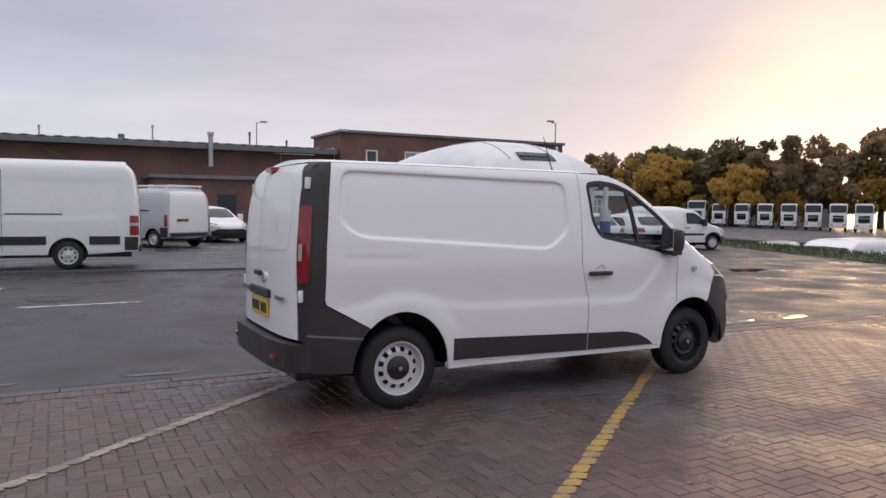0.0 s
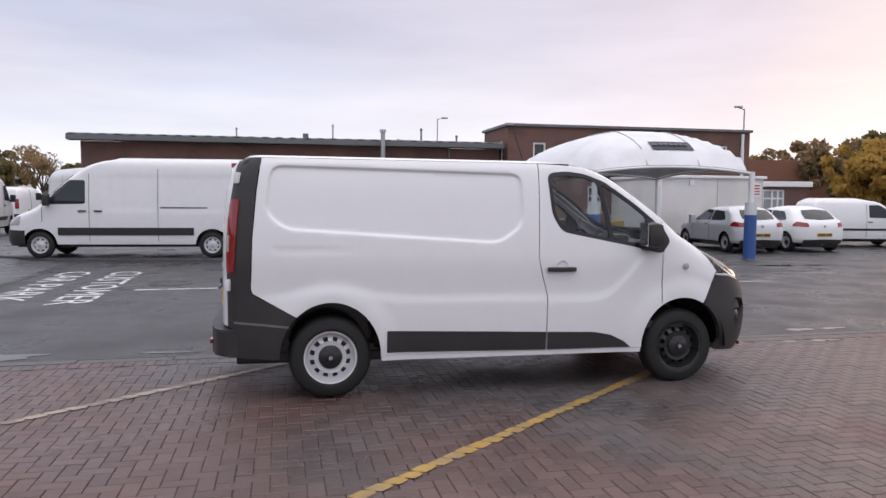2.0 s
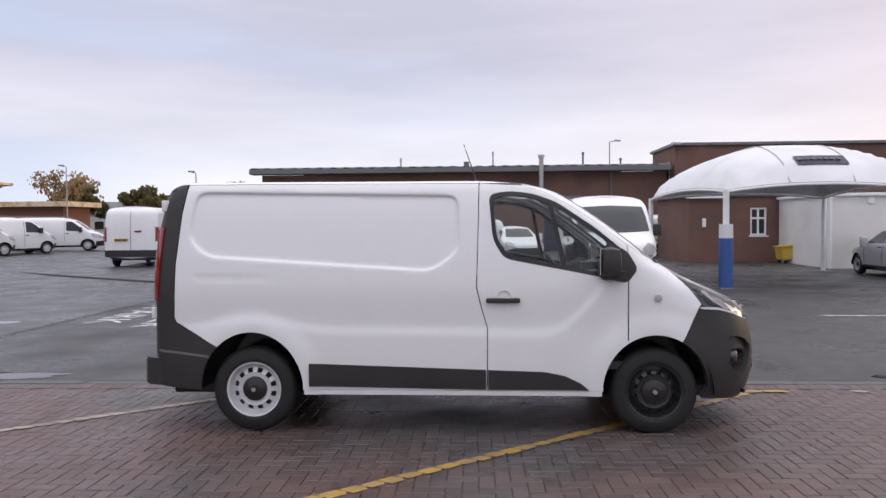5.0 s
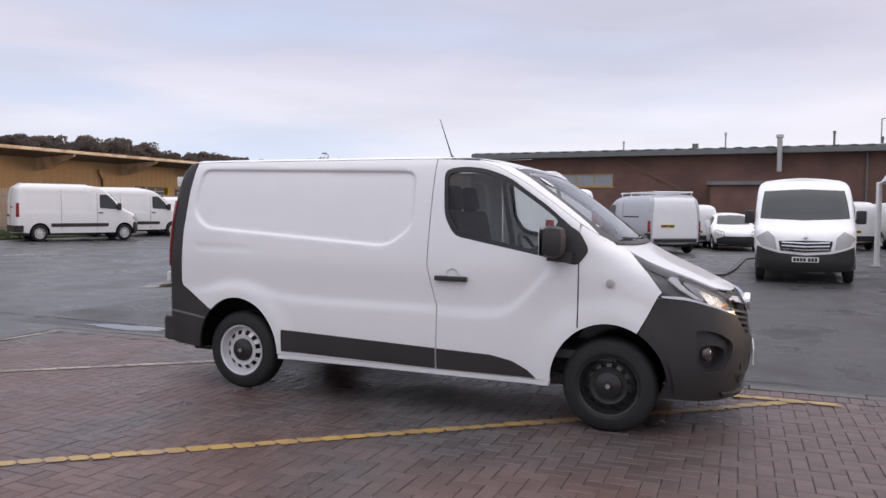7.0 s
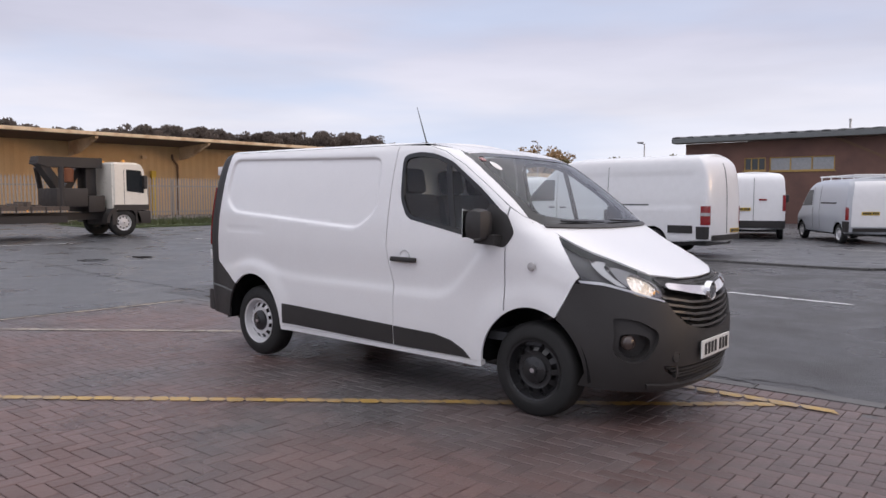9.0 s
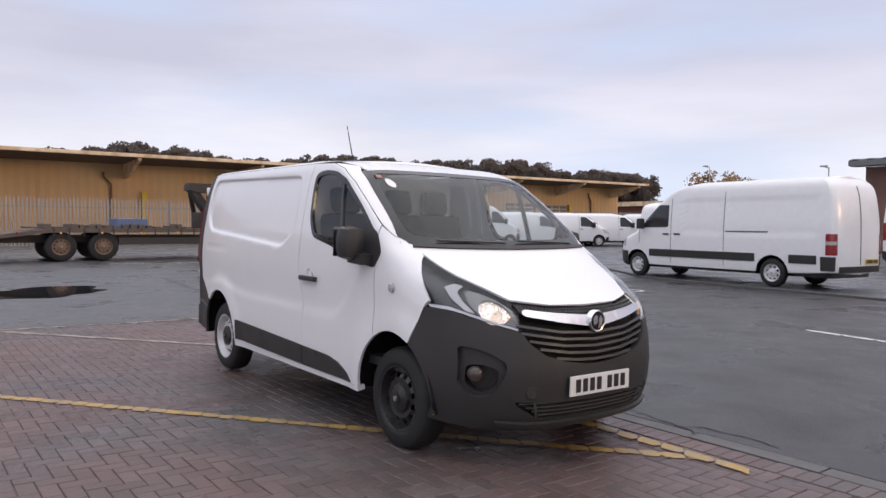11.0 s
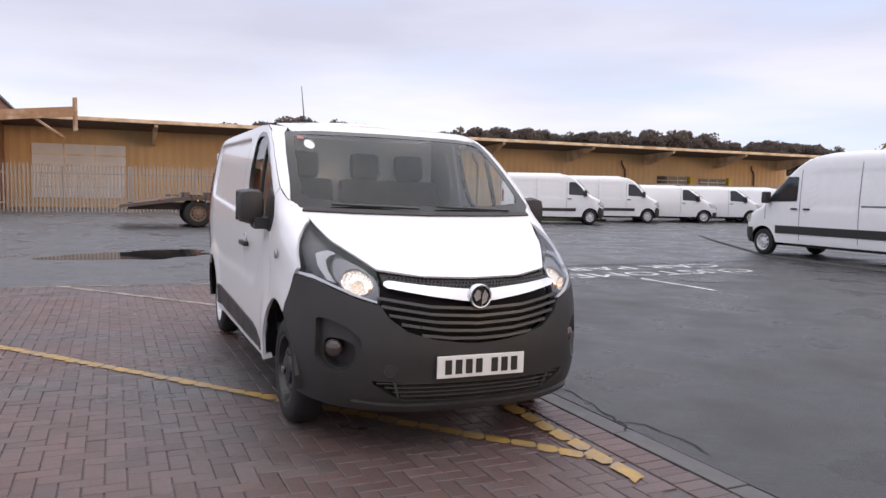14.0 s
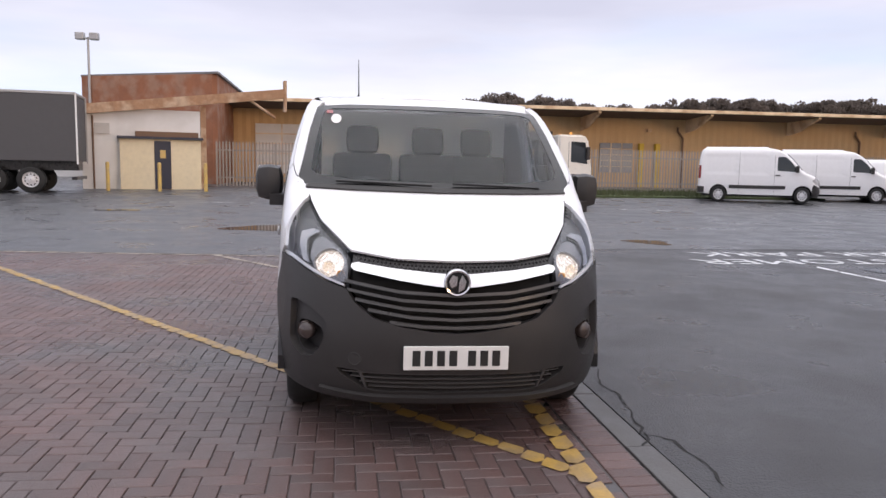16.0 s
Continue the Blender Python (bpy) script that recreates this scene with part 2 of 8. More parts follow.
BRICK_WALL = material("brown_brick_wall", (0.175, 0.097, 0.076), 0.88, vary=0.25, scale=1.2, fine=30, bump=0.4, bump_scale=40, second=(0.09, 0.055, 0.05), second_scale=0.5)
MORTAR = material("grey_mortar", (0.12, 0.105, 0.095), 0.9, vary=0.2)
BRICK_RED = material("orange_brick_wall", (0.27, 0.115, 0.062), 0.88, vary=0.25, scale=1.5, fine=30, bump=0.4, bump_scale=40, second=(0.42, 0.36, 0.30), second_scale=1.4, second_amount=0.25)
ROOF_GREY = material("grey_roof_sheet", (0.17, 0.175, 0.18), 0.6, vary=0.2, second=(0.1, 0.1, 0.1), second_scale=1)
GUTTER = material("grey_green_gutter", (0.14, 0.15, 0.15), 0.5, vary=0.15)
# Golden tone of the low sun is mixed into this base colour.
CREAM = material("cream_cladding_sun_tone", (0.58, 0.38, 0.19), 0.75, vary=0.12, scale=0.6, fine=20, second=(0.55, 0.40, 0.22), second_scale=0.4, second_amount=0.5)
FASCIA = material("rusty_cream_fascia", (0.78, 0.62, 0.42), 0.7, vary=0.15, second=(0.40, 0.22, 0.10), second_scale=1.5, second_amount=0.6)
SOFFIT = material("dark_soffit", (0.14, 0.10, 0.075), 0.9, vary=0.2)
STEEL_BROWN = material("brown_steel", (0.17, 0.10, 0.06), 0.75, vary=0.2)
RUST = material("rusty_painted_steel", (0.36, 0.21, 0.12), 0.8, vary=0.25, second=(0.55, 0.42, 0.30), second_scale=1.5, second_amount=0.7)
WHITE_WALL = material("white_painted_wall", (0.72, 0.71, 0.69), 0.7, vary=0.08, scale=1, second=(0.52, 0.50, 0.46), second_scale=0.7, second_amount=0.4)
WHITE_TRIM = material("white_upvc", (0.80, 0.80, 0.80), 0.4, vary=0.05)
CANVAS = material("white_canvas", (0.74, 0.74, 0.76), 0.65, vary=0.06, scale=1.5, second=(0.58, 0.58, 0.6), second_scale=1.2, second_amount=0.4, bump=0.1, bump_scale=8)
BLUE_PAD = material("blue_padding", (0.035, 0.09, 0.28), 0.45, vary=0.15, bump=0.3, bump_scale=18)
WHITE_PAD = material("white_padding", (0.66, 0.68, 0.68), 0.5, vary=0.1, bump=0.2, bump_scale=18)
GALV = material("galvanised_steel", (0.42, 0.42, 0.42), 0.5, metal=0.6, vary=0.15)
GALV_DULL = material("weathered_palisade", (0.34, 0.31, 0.28), 0.65, metal=0.2, vary=0.2)
DARK_DOOR = material("dark_painted_door", (0.02, 0.025, 0.045), 0.5, vary=0.15)
DARK_GLASS = material("dark_window_glass", (0.03, 0.035, 0.04), 0.05, vary=0.1, rough_vary=0.02)
PALE_GLASS = material("pale_window_pane", (0.30, 0.31, 0.32), 0.08, vary=0.15, rough_vary=0.03)
WIN_YELLOW = material("yellow_window_frame", (0.42, 0.27, 0.08), 0.6, vary=0.15)
BOLLARD = material("yellow_bollard", (0.62, 0.43, 0.12), 0.55, vary=0.15, second=(0.4, 0.3, 0.2), second_scale=4)
GRASS_GROUND = material("grass_bank", (0.07, 0.092, 0.035), 0.9, vary=0.3, scale=1.5, bump=0.8, bump_scale=30)
GRASS = material("grass_blades", (0.072, 0.085, 0.032), 0.7, vary=0.3, scale=2)
TRUNK = material("tree_bark", (0.07, 0.05, 0.038), 0.9, vary=0.3, bump=0.5, bump_scale=30)
LEAF_GOLD = material("golden_leaves", (0.55, 0.35, 0.09), 0.7, vary=0.45, scale=0.5, second=(0.20, 0.14, 0.03), second_scale=0.5)
LEAF_GREEN = material("dull_green_leaves", (0.19, 0.165, 0.075), 0.75, vary=0.4, scale=0.6, second=(0.14, 0.10, 0.03), second_scale=0.35)
LEAF_BROWN = material("brown_leaves", (0.36, 0.25, 0.14), 0.8, vary=0.4, scale=0.6, second=(0.10, 0.085, 0.04), second_scale=0.35)
LEAF_DARK = material("dark_far_leaves", (0.15, 0.125, 0.11), 0.9, vary=0.3, scale=0.3, second=(0.19, 0.15, 0.12), second_scale=0.1)


def let_light_through(m, share):
    """Leaves pass part of the light that falls on their back."""
    nt = m.node_tree
    out, b = nt.nodes["Material Output"], nt.nodes["Principled BSDF"]
    tr, mx = nt.nodes.new("ShaderNodeBsdfTranslucent"), nt.nodes.new("ShaderNodeMixShader")
    src = b.inputs["Base Color"].links[0].from_socket
    nt.links.new(src, tr.inputs[0])
    mx.inputs[0].default_value = share
    nt.links.new(b.outputs[0], mx.inputs[1])
    nt.links.new(tr.outputs[0], mx.inputs[2])
    nt.links.new(mx.outputs[0], out.inputs[0])


for m in (LEAF_GOLD, LEAF_GREEN, LEAF_BROWN, LEAF_DARK):
    let_light_through(m, 0.5)
PURPLE_WALL = material("grey_purple_fence", (0.13, 0.12, 0.125), 0.85, vary=0.15, second=(0.09, 0.08, 0.08))
RED_WALL = material("red_brick_far", (0.24, 0.11, 0.075), 0.9, vary=0.2)
YELLOW_BIN = material("yellow_plastic", (0.60, 0.42, 0.06), 0.45, vary=0.1)
PLATE_BLACK = material("black_lettering", (0.015, 0.015, 0.015), 0.5)

# ---------------------------------------------------------------- ground
EDGE_Y = 0.92          # where the block paving stops
PAVE_X0 = -5.75


def ground_z(x, y):
    """Level of the yard: the paving rises gently away from the lane, the far side towards the shed."""
    u = min(9.0, max(0.0, 0.3 - y))
    t = min(1.0, max(0.0, (x + 9.0) / 3.0))
    return 0.016 * u * u / (u + 0.6) * t * t * (3 - 2 * t) + min(0.35, 0.02 * max(0.0, -14.0 - x))


def ground_slope(x, y):
    return (ground_z(x, y + 0.05) - ground_z(x, y - 0.05)) / 0.1


def laid_sheet(xs, ys, top, thick):
    """A sheet that follows the yard's level, with thickness."""
    bm = bmesh.new()
    layers = []
    for dz in (top, top - thick):
        layers.append([[bm.verts.new((x, y, ground_z(x, y) + dz)) for x in xs] for y in ys])
    for k, g in enumerate(layers):
        for j in range(len(ys) - 1):
            for i in range(len(xs) - 1):
                q = (g[j][i], g[j][i + 1], g[j + 1][i + 1], g[j + 1][i])
                bm.faces.new(q if k == 0 else q[::-1])
    a, b = layers
    edge = [(0, i) for i in range(len(xs))] + [(j, len(xs) - 1) for j in range(1, len(ys))] + [(len(ys) - 1, i) for i in range(len(xs) - 2, -1, -1)] + [(j, 0) for j in range(len(ys) - 2, 0, -1)]
    for (j0, i0), (j1, i1) in zip(edge, edge[1:] + edge[:1]):
        bm.faces.new((a[j0][i0], b[j0][i0], b[j1][i1], a[j1][i1]))
    return bm


YARD_YS = [-60, -30, -12] + [-8.65 + 0.4 * k for k in range(24)]


def ground_sheet():
    bm = bmesh.new()
    # one sheet to the horizon, finer in the yard
    xs = [-3000, -400, -120, -60] + [i * 2.0 for i in range(-24, 25)] + [60, 120, 400, 3000]
    ys = [-3000, -400, -120, -60, -40] + [i * 2.0 for i in range(-14, 31)] + [80, 120, 400, 3000]
    def level(x, y):
        drop = 2.1 * min(1.0, max(0.0, (x - 20.5 - (max(-8, min(30, y)) - 8.3) * 0.38) / 4.0)) if y > -20 else 0.0
        return -0.062 - drop
    grid = [[bm.verts.new((x, y, level(x, y))) for x in xs] for y in ys]
    for j in range(len(ys) - 1):
        for i in range(len(xs) - 1):
            bm.faces.new((grid[j][i], grid[j][i + 1], grid[j + 1][i + 1], grid[j + 1][i]))
    return solid("ground", bm, JOINT, "dark damp ground under the whole yard", kind="structure")


ground_sheet()


def slab(name, pts, z0, z1, mat, label):
    return solid(name, prism(pts, z0, z1), mat, label, kind="structure")


# asphalt round the paving, at the same level
WEST_XS = [-70, -42, -31.5, -28, -24, -20, -17, -15.5, -14, -11]
solid("road", laid_sheet(WEST_XS + [-7.0], [EDGE_Y + 0.16, 20, 60], 0.0, 0.05), ASPHALT, "worn damp grey asphalt of the yard", kind="structure", smooth=60)
slab("road", [(-7.0, EDGE_Y + 0.16), (16.4, EDGE_Y + 0.16), (19.4, 8.3), (26.9, 28), (26.9, 60), (-7.0, 60)], -0.05, 0.0, ASPHALT_NEW, "darker wet asphalt lane across the yard")
solid("road", laid_sheet(WEST_XS + [-9.5], [-60, -20, EDGE_Y + 0.16], 0.0, 0.05), ASPHALT, "worn damp grey asphalt beside the paving", kind="structure", smooth=60)
solid("road", laid_sheet([-9.5 + (PAVE_X0 + 9.5) * k / 12 for k in range(13)], YARD_YS + [EDGE_Y + 0.16], 0.0, 0.05), ASPHALT, "worn damp grey asphalt beside the paving", kind="structure", smooth=60)

# raised parking island with a kerb
ISLAND_EDGE = [(-15.8, 18.8), (-12.4, 16.5), (-9.0, 14.3), (-7.4, 13.2), (-4.0, 12.6), (0.2, 12.2), (1.4, 12.3), (2.0, 12.9), (2.2, 14.6), (2.5, 19.5), (3.3, 21.5)]
ISLAND = ISLAND_EDGE + [(3.3, 38.8), (-15.8, 38.8)]
isl = slab("pavement", ISLAND, 0.0, 0.045, ASPHALT, "raised dark asphalt parking island")


def kerb_line(pts):
    root = thing("kerb", "row of worn concrete kerb stones round the island", "", kind="structure")
    for (x0, y0), (x1, y1) in zip(pts, pts[1:]):
        L = math.hypot(x1 - x0, y1 - y0)
        n = max(1, round(L / 0.92))
        ang = math.degrees(math.atan2(y1 - y0, x1 - x0))
        for k in range(n):
            t = (k + 0.5) / n
            bm = box(-L / n / 2 + 0.006, L / n / 2 - 0.006, -0.07, 0.055, -0.02, 0.052, 0.012)
            part("kerb_stone", bm, KERB, root, m=pose(x0 + (x1 - x0) * t, y0 + (y1 - y0) * t, 0.0, 0, 0, ang))


kerb_line(ISLAND_EDGE + [(3.3, 26)])


# ---------------------------------------------------------------- buildings
def wall_with_openings(name, x0, x1, z1, y, depth, openings, mat, parent, z0=0.0):
    """A wall along x, its outer face at y, with rectangular openings (xa, xb, za, zb) right through it."""
    bm = bmesh.new()
    cuts = sorted({x0, x1, *(o[0] for o in openings), *(o[1] for o in openings)})
    for a, b in zip(cuts, cuts[1:]):
        mid = (a + b) / 2
        gaps = sorted((o[2], o[3]) for o in openings if o[0] < mid < o[1])
        z = z0
        for ga, gb in gaps:
            if ga > z:
                add_box(bm, a, b, y, y + depth, z, ga)
            z = gb
        if z < z1:
            add_box(bm, a, b, y, y + depth, z, z1)
    bmesh.ops.remove_doubles(bm, verts=bm.verts, dist=0.001)
    return part(name, bm, mat, parent)


def window_part(parent, x0, x1, z0, z1, y, frame_mat, pane_mat, bars=(), rails=(), t=0.06):
    w = part("window", box(x0, x1, y + 0.09, y + 0.1, z0, z1), pane_mat, parent)
    bm = bmesh.new()
    for a, b, c, d in ((x0, x1, z0, z0 + t), (x0, x1, z1 - t, z1), (x0, x0 + t, z0 + t, z1 - t), (x1 - t, x1, z0 + t, z1 - t)):
        add_box(bm, a, b, y + 0.04, y + 0.089, c, d)
    for f in bars:
        xm = x0 + (x1 - x0) * f
        add_box(bm, xm - t / 2, xm + t / 2, y + 0.045, y + 0.089, z0 + t, z1 - t)
    for f in rails:
        zm = z0 + (z1 - z0) * f
        add_box(bm, x0 + t, x1 - t, y + 0.05, y + 0.089, zm - t / 2, zm + t / 2)
    part("frame", bm, frame_mat, w)
    part("sill", box(x0 - 0.06, x1 + 0.06, y - 0.05, y + 0.05, z0 - 0.06, z0 - 0.004), frame_mat, w)
    return w


WALL_Y = 39.6


def long_workshop():
    """Low brick workshop with a sheet roof along the back of the yard."""
    b = thing("workshop", "long low brown brick workshop with grey sheet roof", "building", kind="structure")
    ops = [(-9.7, -8.5, 3.05, 3.8), (-8.3, -4.9, 3.0, 3.8)]
    wall_with_openings("wall", -13.2, 12.0, 4.75, WALL_Y, 0.4, ops, BRICK_WALL, b)
    part("side_wall", box(-13.2, -12.8, WALL_Y + 0.4, WALL_Y + 22, 0, 4.75), BRICK_WALL, b)
    for xa, xb, za, zb in ops:
        window_part(b, xa, xb, za, zb, WALL_Y, WIN_YELLOW, DARK_GLASS if xa < -9 else PALE_GLASS, (0.33, 0.66), ())
    # roof: ribbed sheet with an overhanging gutter
    bm = bmesh.new()
    n = 126
    x0, x1 = -13.8, 12.1
    rows = []
    for yy, zz in ((WALL_Y - 0.7, 5.12), (WALL_Y + 11, 6.0), (WALL_Y + 23, 5.1)):
        rows.append([bm.verts.new((x0 + (x1 - x0) * k / n, yy, zz + (0.05 if k % 4 in (1, 2) else 0))) for k in range(n + 1)])
    for a, c in zip(rows, rows[1:]):
        for k in range(n):
            bm.faces.new((a[k], a[k + 1], c[k + 1], c[k]))
    r = bmesh.ops.extrude_face_region(bm, geom=list(bm.faces))
    for v in r["geom"]:
        if isinstance(v, bmesh.types.BMVert):
            v.co.z -= 0.06
    part("roof", bm, ROOF_GREY, b)
    part("gutter", box(-13.8, 12.1, WALL_Y - 0.78, WALL_Y - 0.62, 4.78, 5.06, 0.02), GUTTER, b)
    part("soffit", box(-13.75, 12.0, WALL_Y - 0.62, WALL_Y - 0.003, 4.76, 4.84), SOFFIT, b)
    # flues, vents and a bracing band
    def flue(x, z0, z1, r, mat, y=WALL_Y - 0.35):
        bm = cyl((x, y, z0), (x, y, z1), r, n=12)
        add_cyl(bm, (x, y, z1), (x, y, z1 + 0.16), r * 1.5, r * 1.3, 12)
        part("flue", bm, mat, b)
    flue(4.25, 3.75, 5.6, 0.14, GALV, WALL_Y - 0.95)
    flue(1.4, 5.3, 6.1, 0.05, GALV, WALL_Y + 2)
    flue(7.2, 5.3, 6.0, 0.06, GUTTER, WALL_Y + 2)
    flue(-4.6, 5.3, 5.75, 0.05, GALV, WALL_Y + 2)
    flue(9.6, 5.3, 5.6, 0.06, GUTTER, WALL_Y + 2)
    part("roof_vent", box(-0.5, -0.15, WALL_Y + 2, WALL_Y + 2.4, 5.2, 5.65, 0.03), GUTTER, b)
    bm = bmesh.new()
    add_prism(bm, [(-4.9, 4.7), (-4.6, 4.7), (-0.6, 2.75), (-0.9, 2.75)], WALL_Y - 0.07, WALL_Y - 0.004, "Y")
    part("brace", bm, STEEL_BROWN, b)
    # porch in front of the wall
    part("porch_wall", box(0.8, 6.4, WALL_Y - 3.2, WALL_Y - 0.01, 0, 2.95), BRICK_WALL, b)
    part("porch_roof", box(0.6, 6.6, WALL_Y - 3.4, WALL_Y - 0.012, 2.954, 3.15), ROOF_GREY, b)
    part("porch_door", box(4.2, 5.2, WALL_Y - 3.24, WALL_Y - 3.21, 0, 2.1), DARK_DOOR, b)
    part("drainpipe", cyl((8.6, WALL_Y - 0.1, 4.8), (8.6, WALL_Y - 0.1, 0.1), 0.06, n=8), GUTTER, b)


def tall_block():
    b = thing("office_block", "two-storey flat-roofed brown brick office block", "building", kind="structure")
    ops = [(14.0, 14.85, 4.1, 5.2), (16.75, 19.1, 4.3, 5.2), (26.1, 28.0, 3.75, 5.25)]
    y = WALL_Y - 0.9
    wall_with_openings("wall", 12.3, 29.7, 6.2, y, 0.4, ops, BRICK_WALL, b)
    part("side_wall", box(12.3, 12.7, y + 0.4, y + 5.6, 0, 6.2), BRICK_WALL, b)
    part("end_wall", box(29.3, 29.7, y + 0.4, y + 5.6, 0, 6.2), BRICK_WALL, b)
    for i, (xa, xb, za, zb) in enumerate(ops):
        window_part(b, xa, xb, za, zb, y, WHITE_TRIM, DARK_GLASS if i != 1 else PALE_GLASS, (0.4,) if xb - xa > 1 else (), (0.6,) if i == 2 else (), 0.11)
    part("roof", box(12.15, 29.85, y - 0.15, y + 5.8, 6.204, 6.38, 0.02), ROOF_GREY, b)
    part("downpipe", cyl((29.1, y - 0.08, 6.1), (29.1, y - 0.08, 0), 0.11, n=8), WHITE_TRIM, b)
    part("floodlight", box(12.0, 12.55, y - 0.5, y - 0.16, 6.2, 6.37, 0.03), GALV, b)
    for ya in (y + 1.3, y + 3.6):
        w = part("window", box(12.288, 12.296, ya, ya + 0.75, 4.05, 5.2), DARK_GLASS, b)
        bm = bmesh.new()
        for c in ((ya - 0.1, ya, 3.95, 5.3), (ya + 0.75, ya + 0.85, 3.95, 5.3), (ya, ya + 0.75, 3.95, 4.05), (ya, ya + 0.75, 5.2, 5.3)):
            add_box(bm, 12.25, 12.298, *c)
        part("frame", bm, WHITE_TRIM, w)


def low_brick_annex():
    b = thing("annex", "single-storey brown brick annex behind the canopy", "building", kind="structure")
    y = 23.2
    ops = [(11.1, 11.74, 1.06, 2.16), (13.1, 13.58, 0.0, 2.14)]
    wall_with_openings("wall", 8.7, 14.2, 2.6, y, 0.3, ops, BRICK_WALL, b)
    part("side_wall", box(8.7, 9, y + 0.3, y + 5, 0, 2.6), BRICK_WALL, b)
    window_part(b, 11.1, 11.74, 1.06, 2.16, y, WHITE_TRIM, DARK_GLASS, (0.5,), (0.62,), 0.07)
    d = part("door", box(13.1, 13.58, y + 0.08, y + 0.12, 0, 2.14), DARK_DOOR, b)
    part("door_frame", box(13.04, 13.097, y - 0.02, y + 0.1, 0, 2.18), WHITE_TRIM, d)
    part("roof", box(8.55, 14.3, y - 0.12, y + 5.1, 2.604, 2.74, 0.02), ROOF_GREY, b)
    part("fascia", box(8.55, 10, y - 0.16, y - 0.123, 2.54, 2.74), WHITE_TRIM, b)
    part("drainpipe", cyl((13.8, y - 0.06, 2.6), (13.8, y - 0.06, 0), 0.05, n=8), WHITE_TRIM, b)
    part("lamp_box", box(9.2, 9.35, y - 0.08, y - 0.002, 1.4, 1.75, 0.02), WHITE_TRIM, b)


def white_annex():
    b = thing("white_building", "white-painted rendered building with a flat roof", "building", kind="structure")
    y = 18.9
    bm = bmesh.new()
    add_box(bm, 12.2, 16.6, y, y + 0.25, 0, 2.44)
    add_box(bm, 12.2, 12.45, y + 0.25, y + 4.25, 0, 2.44)
    add_box(bm, 16.35, 16.6, y + 0.25, y + 4.25, 0, 2.44)
    part("wall", bm, WHITE_WALL, b)
    part("roof", box(12.1, 16.7, y - 0.12, y + 4.29, 2.444, 2.55, 0.02), WHITE_TRIM, b)
    part("corner_post", box(12.11, 12.198, y - 0.1, y + 0.05, 0, 2.44), WHITE_TRIM, b)
    part("panel_joint", box(14.6, 14.625, y - 0.012, y - 0.002, 0.05, 2.4), GALV, b)
    part("vent", box(13.4, 13.6, y - 0.06, y - 0.002, 2.18, 2.38, 0.01), WHITE_TRIM, b)
    s = part("notice", box(15.95, 16.5, y - 0.02, y - 0.003, 1.75, 2.3), WHITE_TRIM, b)
    red = material("red_print", (0.45, 0.06, 0.06), 0.5)
    for k in range(4):
        part("print_bar", box(16.0, 16.45, y - 0.026, y - 0.0205, 1.82 + k * 0.11, 1.87 + k * 0.11), red, s)
    # small flat-roofed hut beyond it
    h = thing("hut", "small brown brick hut with white fascia and window", "building", kind="structure")
    wall_with_openings("wall", 17.5, 21.1, 2.2, 22.0, 0.25, [(18.85, 19.95, 0.95, 2.08)], BRICK_WALL, h)
    part("side_wall", box(20.85, 21.1, 22.25, 26, 0, 2.2), BRICK_WALL, h)
    part("roof", box(17.4, 21.25, 21.85, 26, 2.204, 2.44, 0.02), WHITE_TRIM, h)
    window_part(h, 18.85, 19.95, 0.95, 2.08, 22.0, WHITE_TRIM, PALE_GLASS, (0.45, 0.72), (0.65,), 0.07)


long_workshop()
tall_block()
low_brick_annex()
white_annex()

SHED_X = -40.5


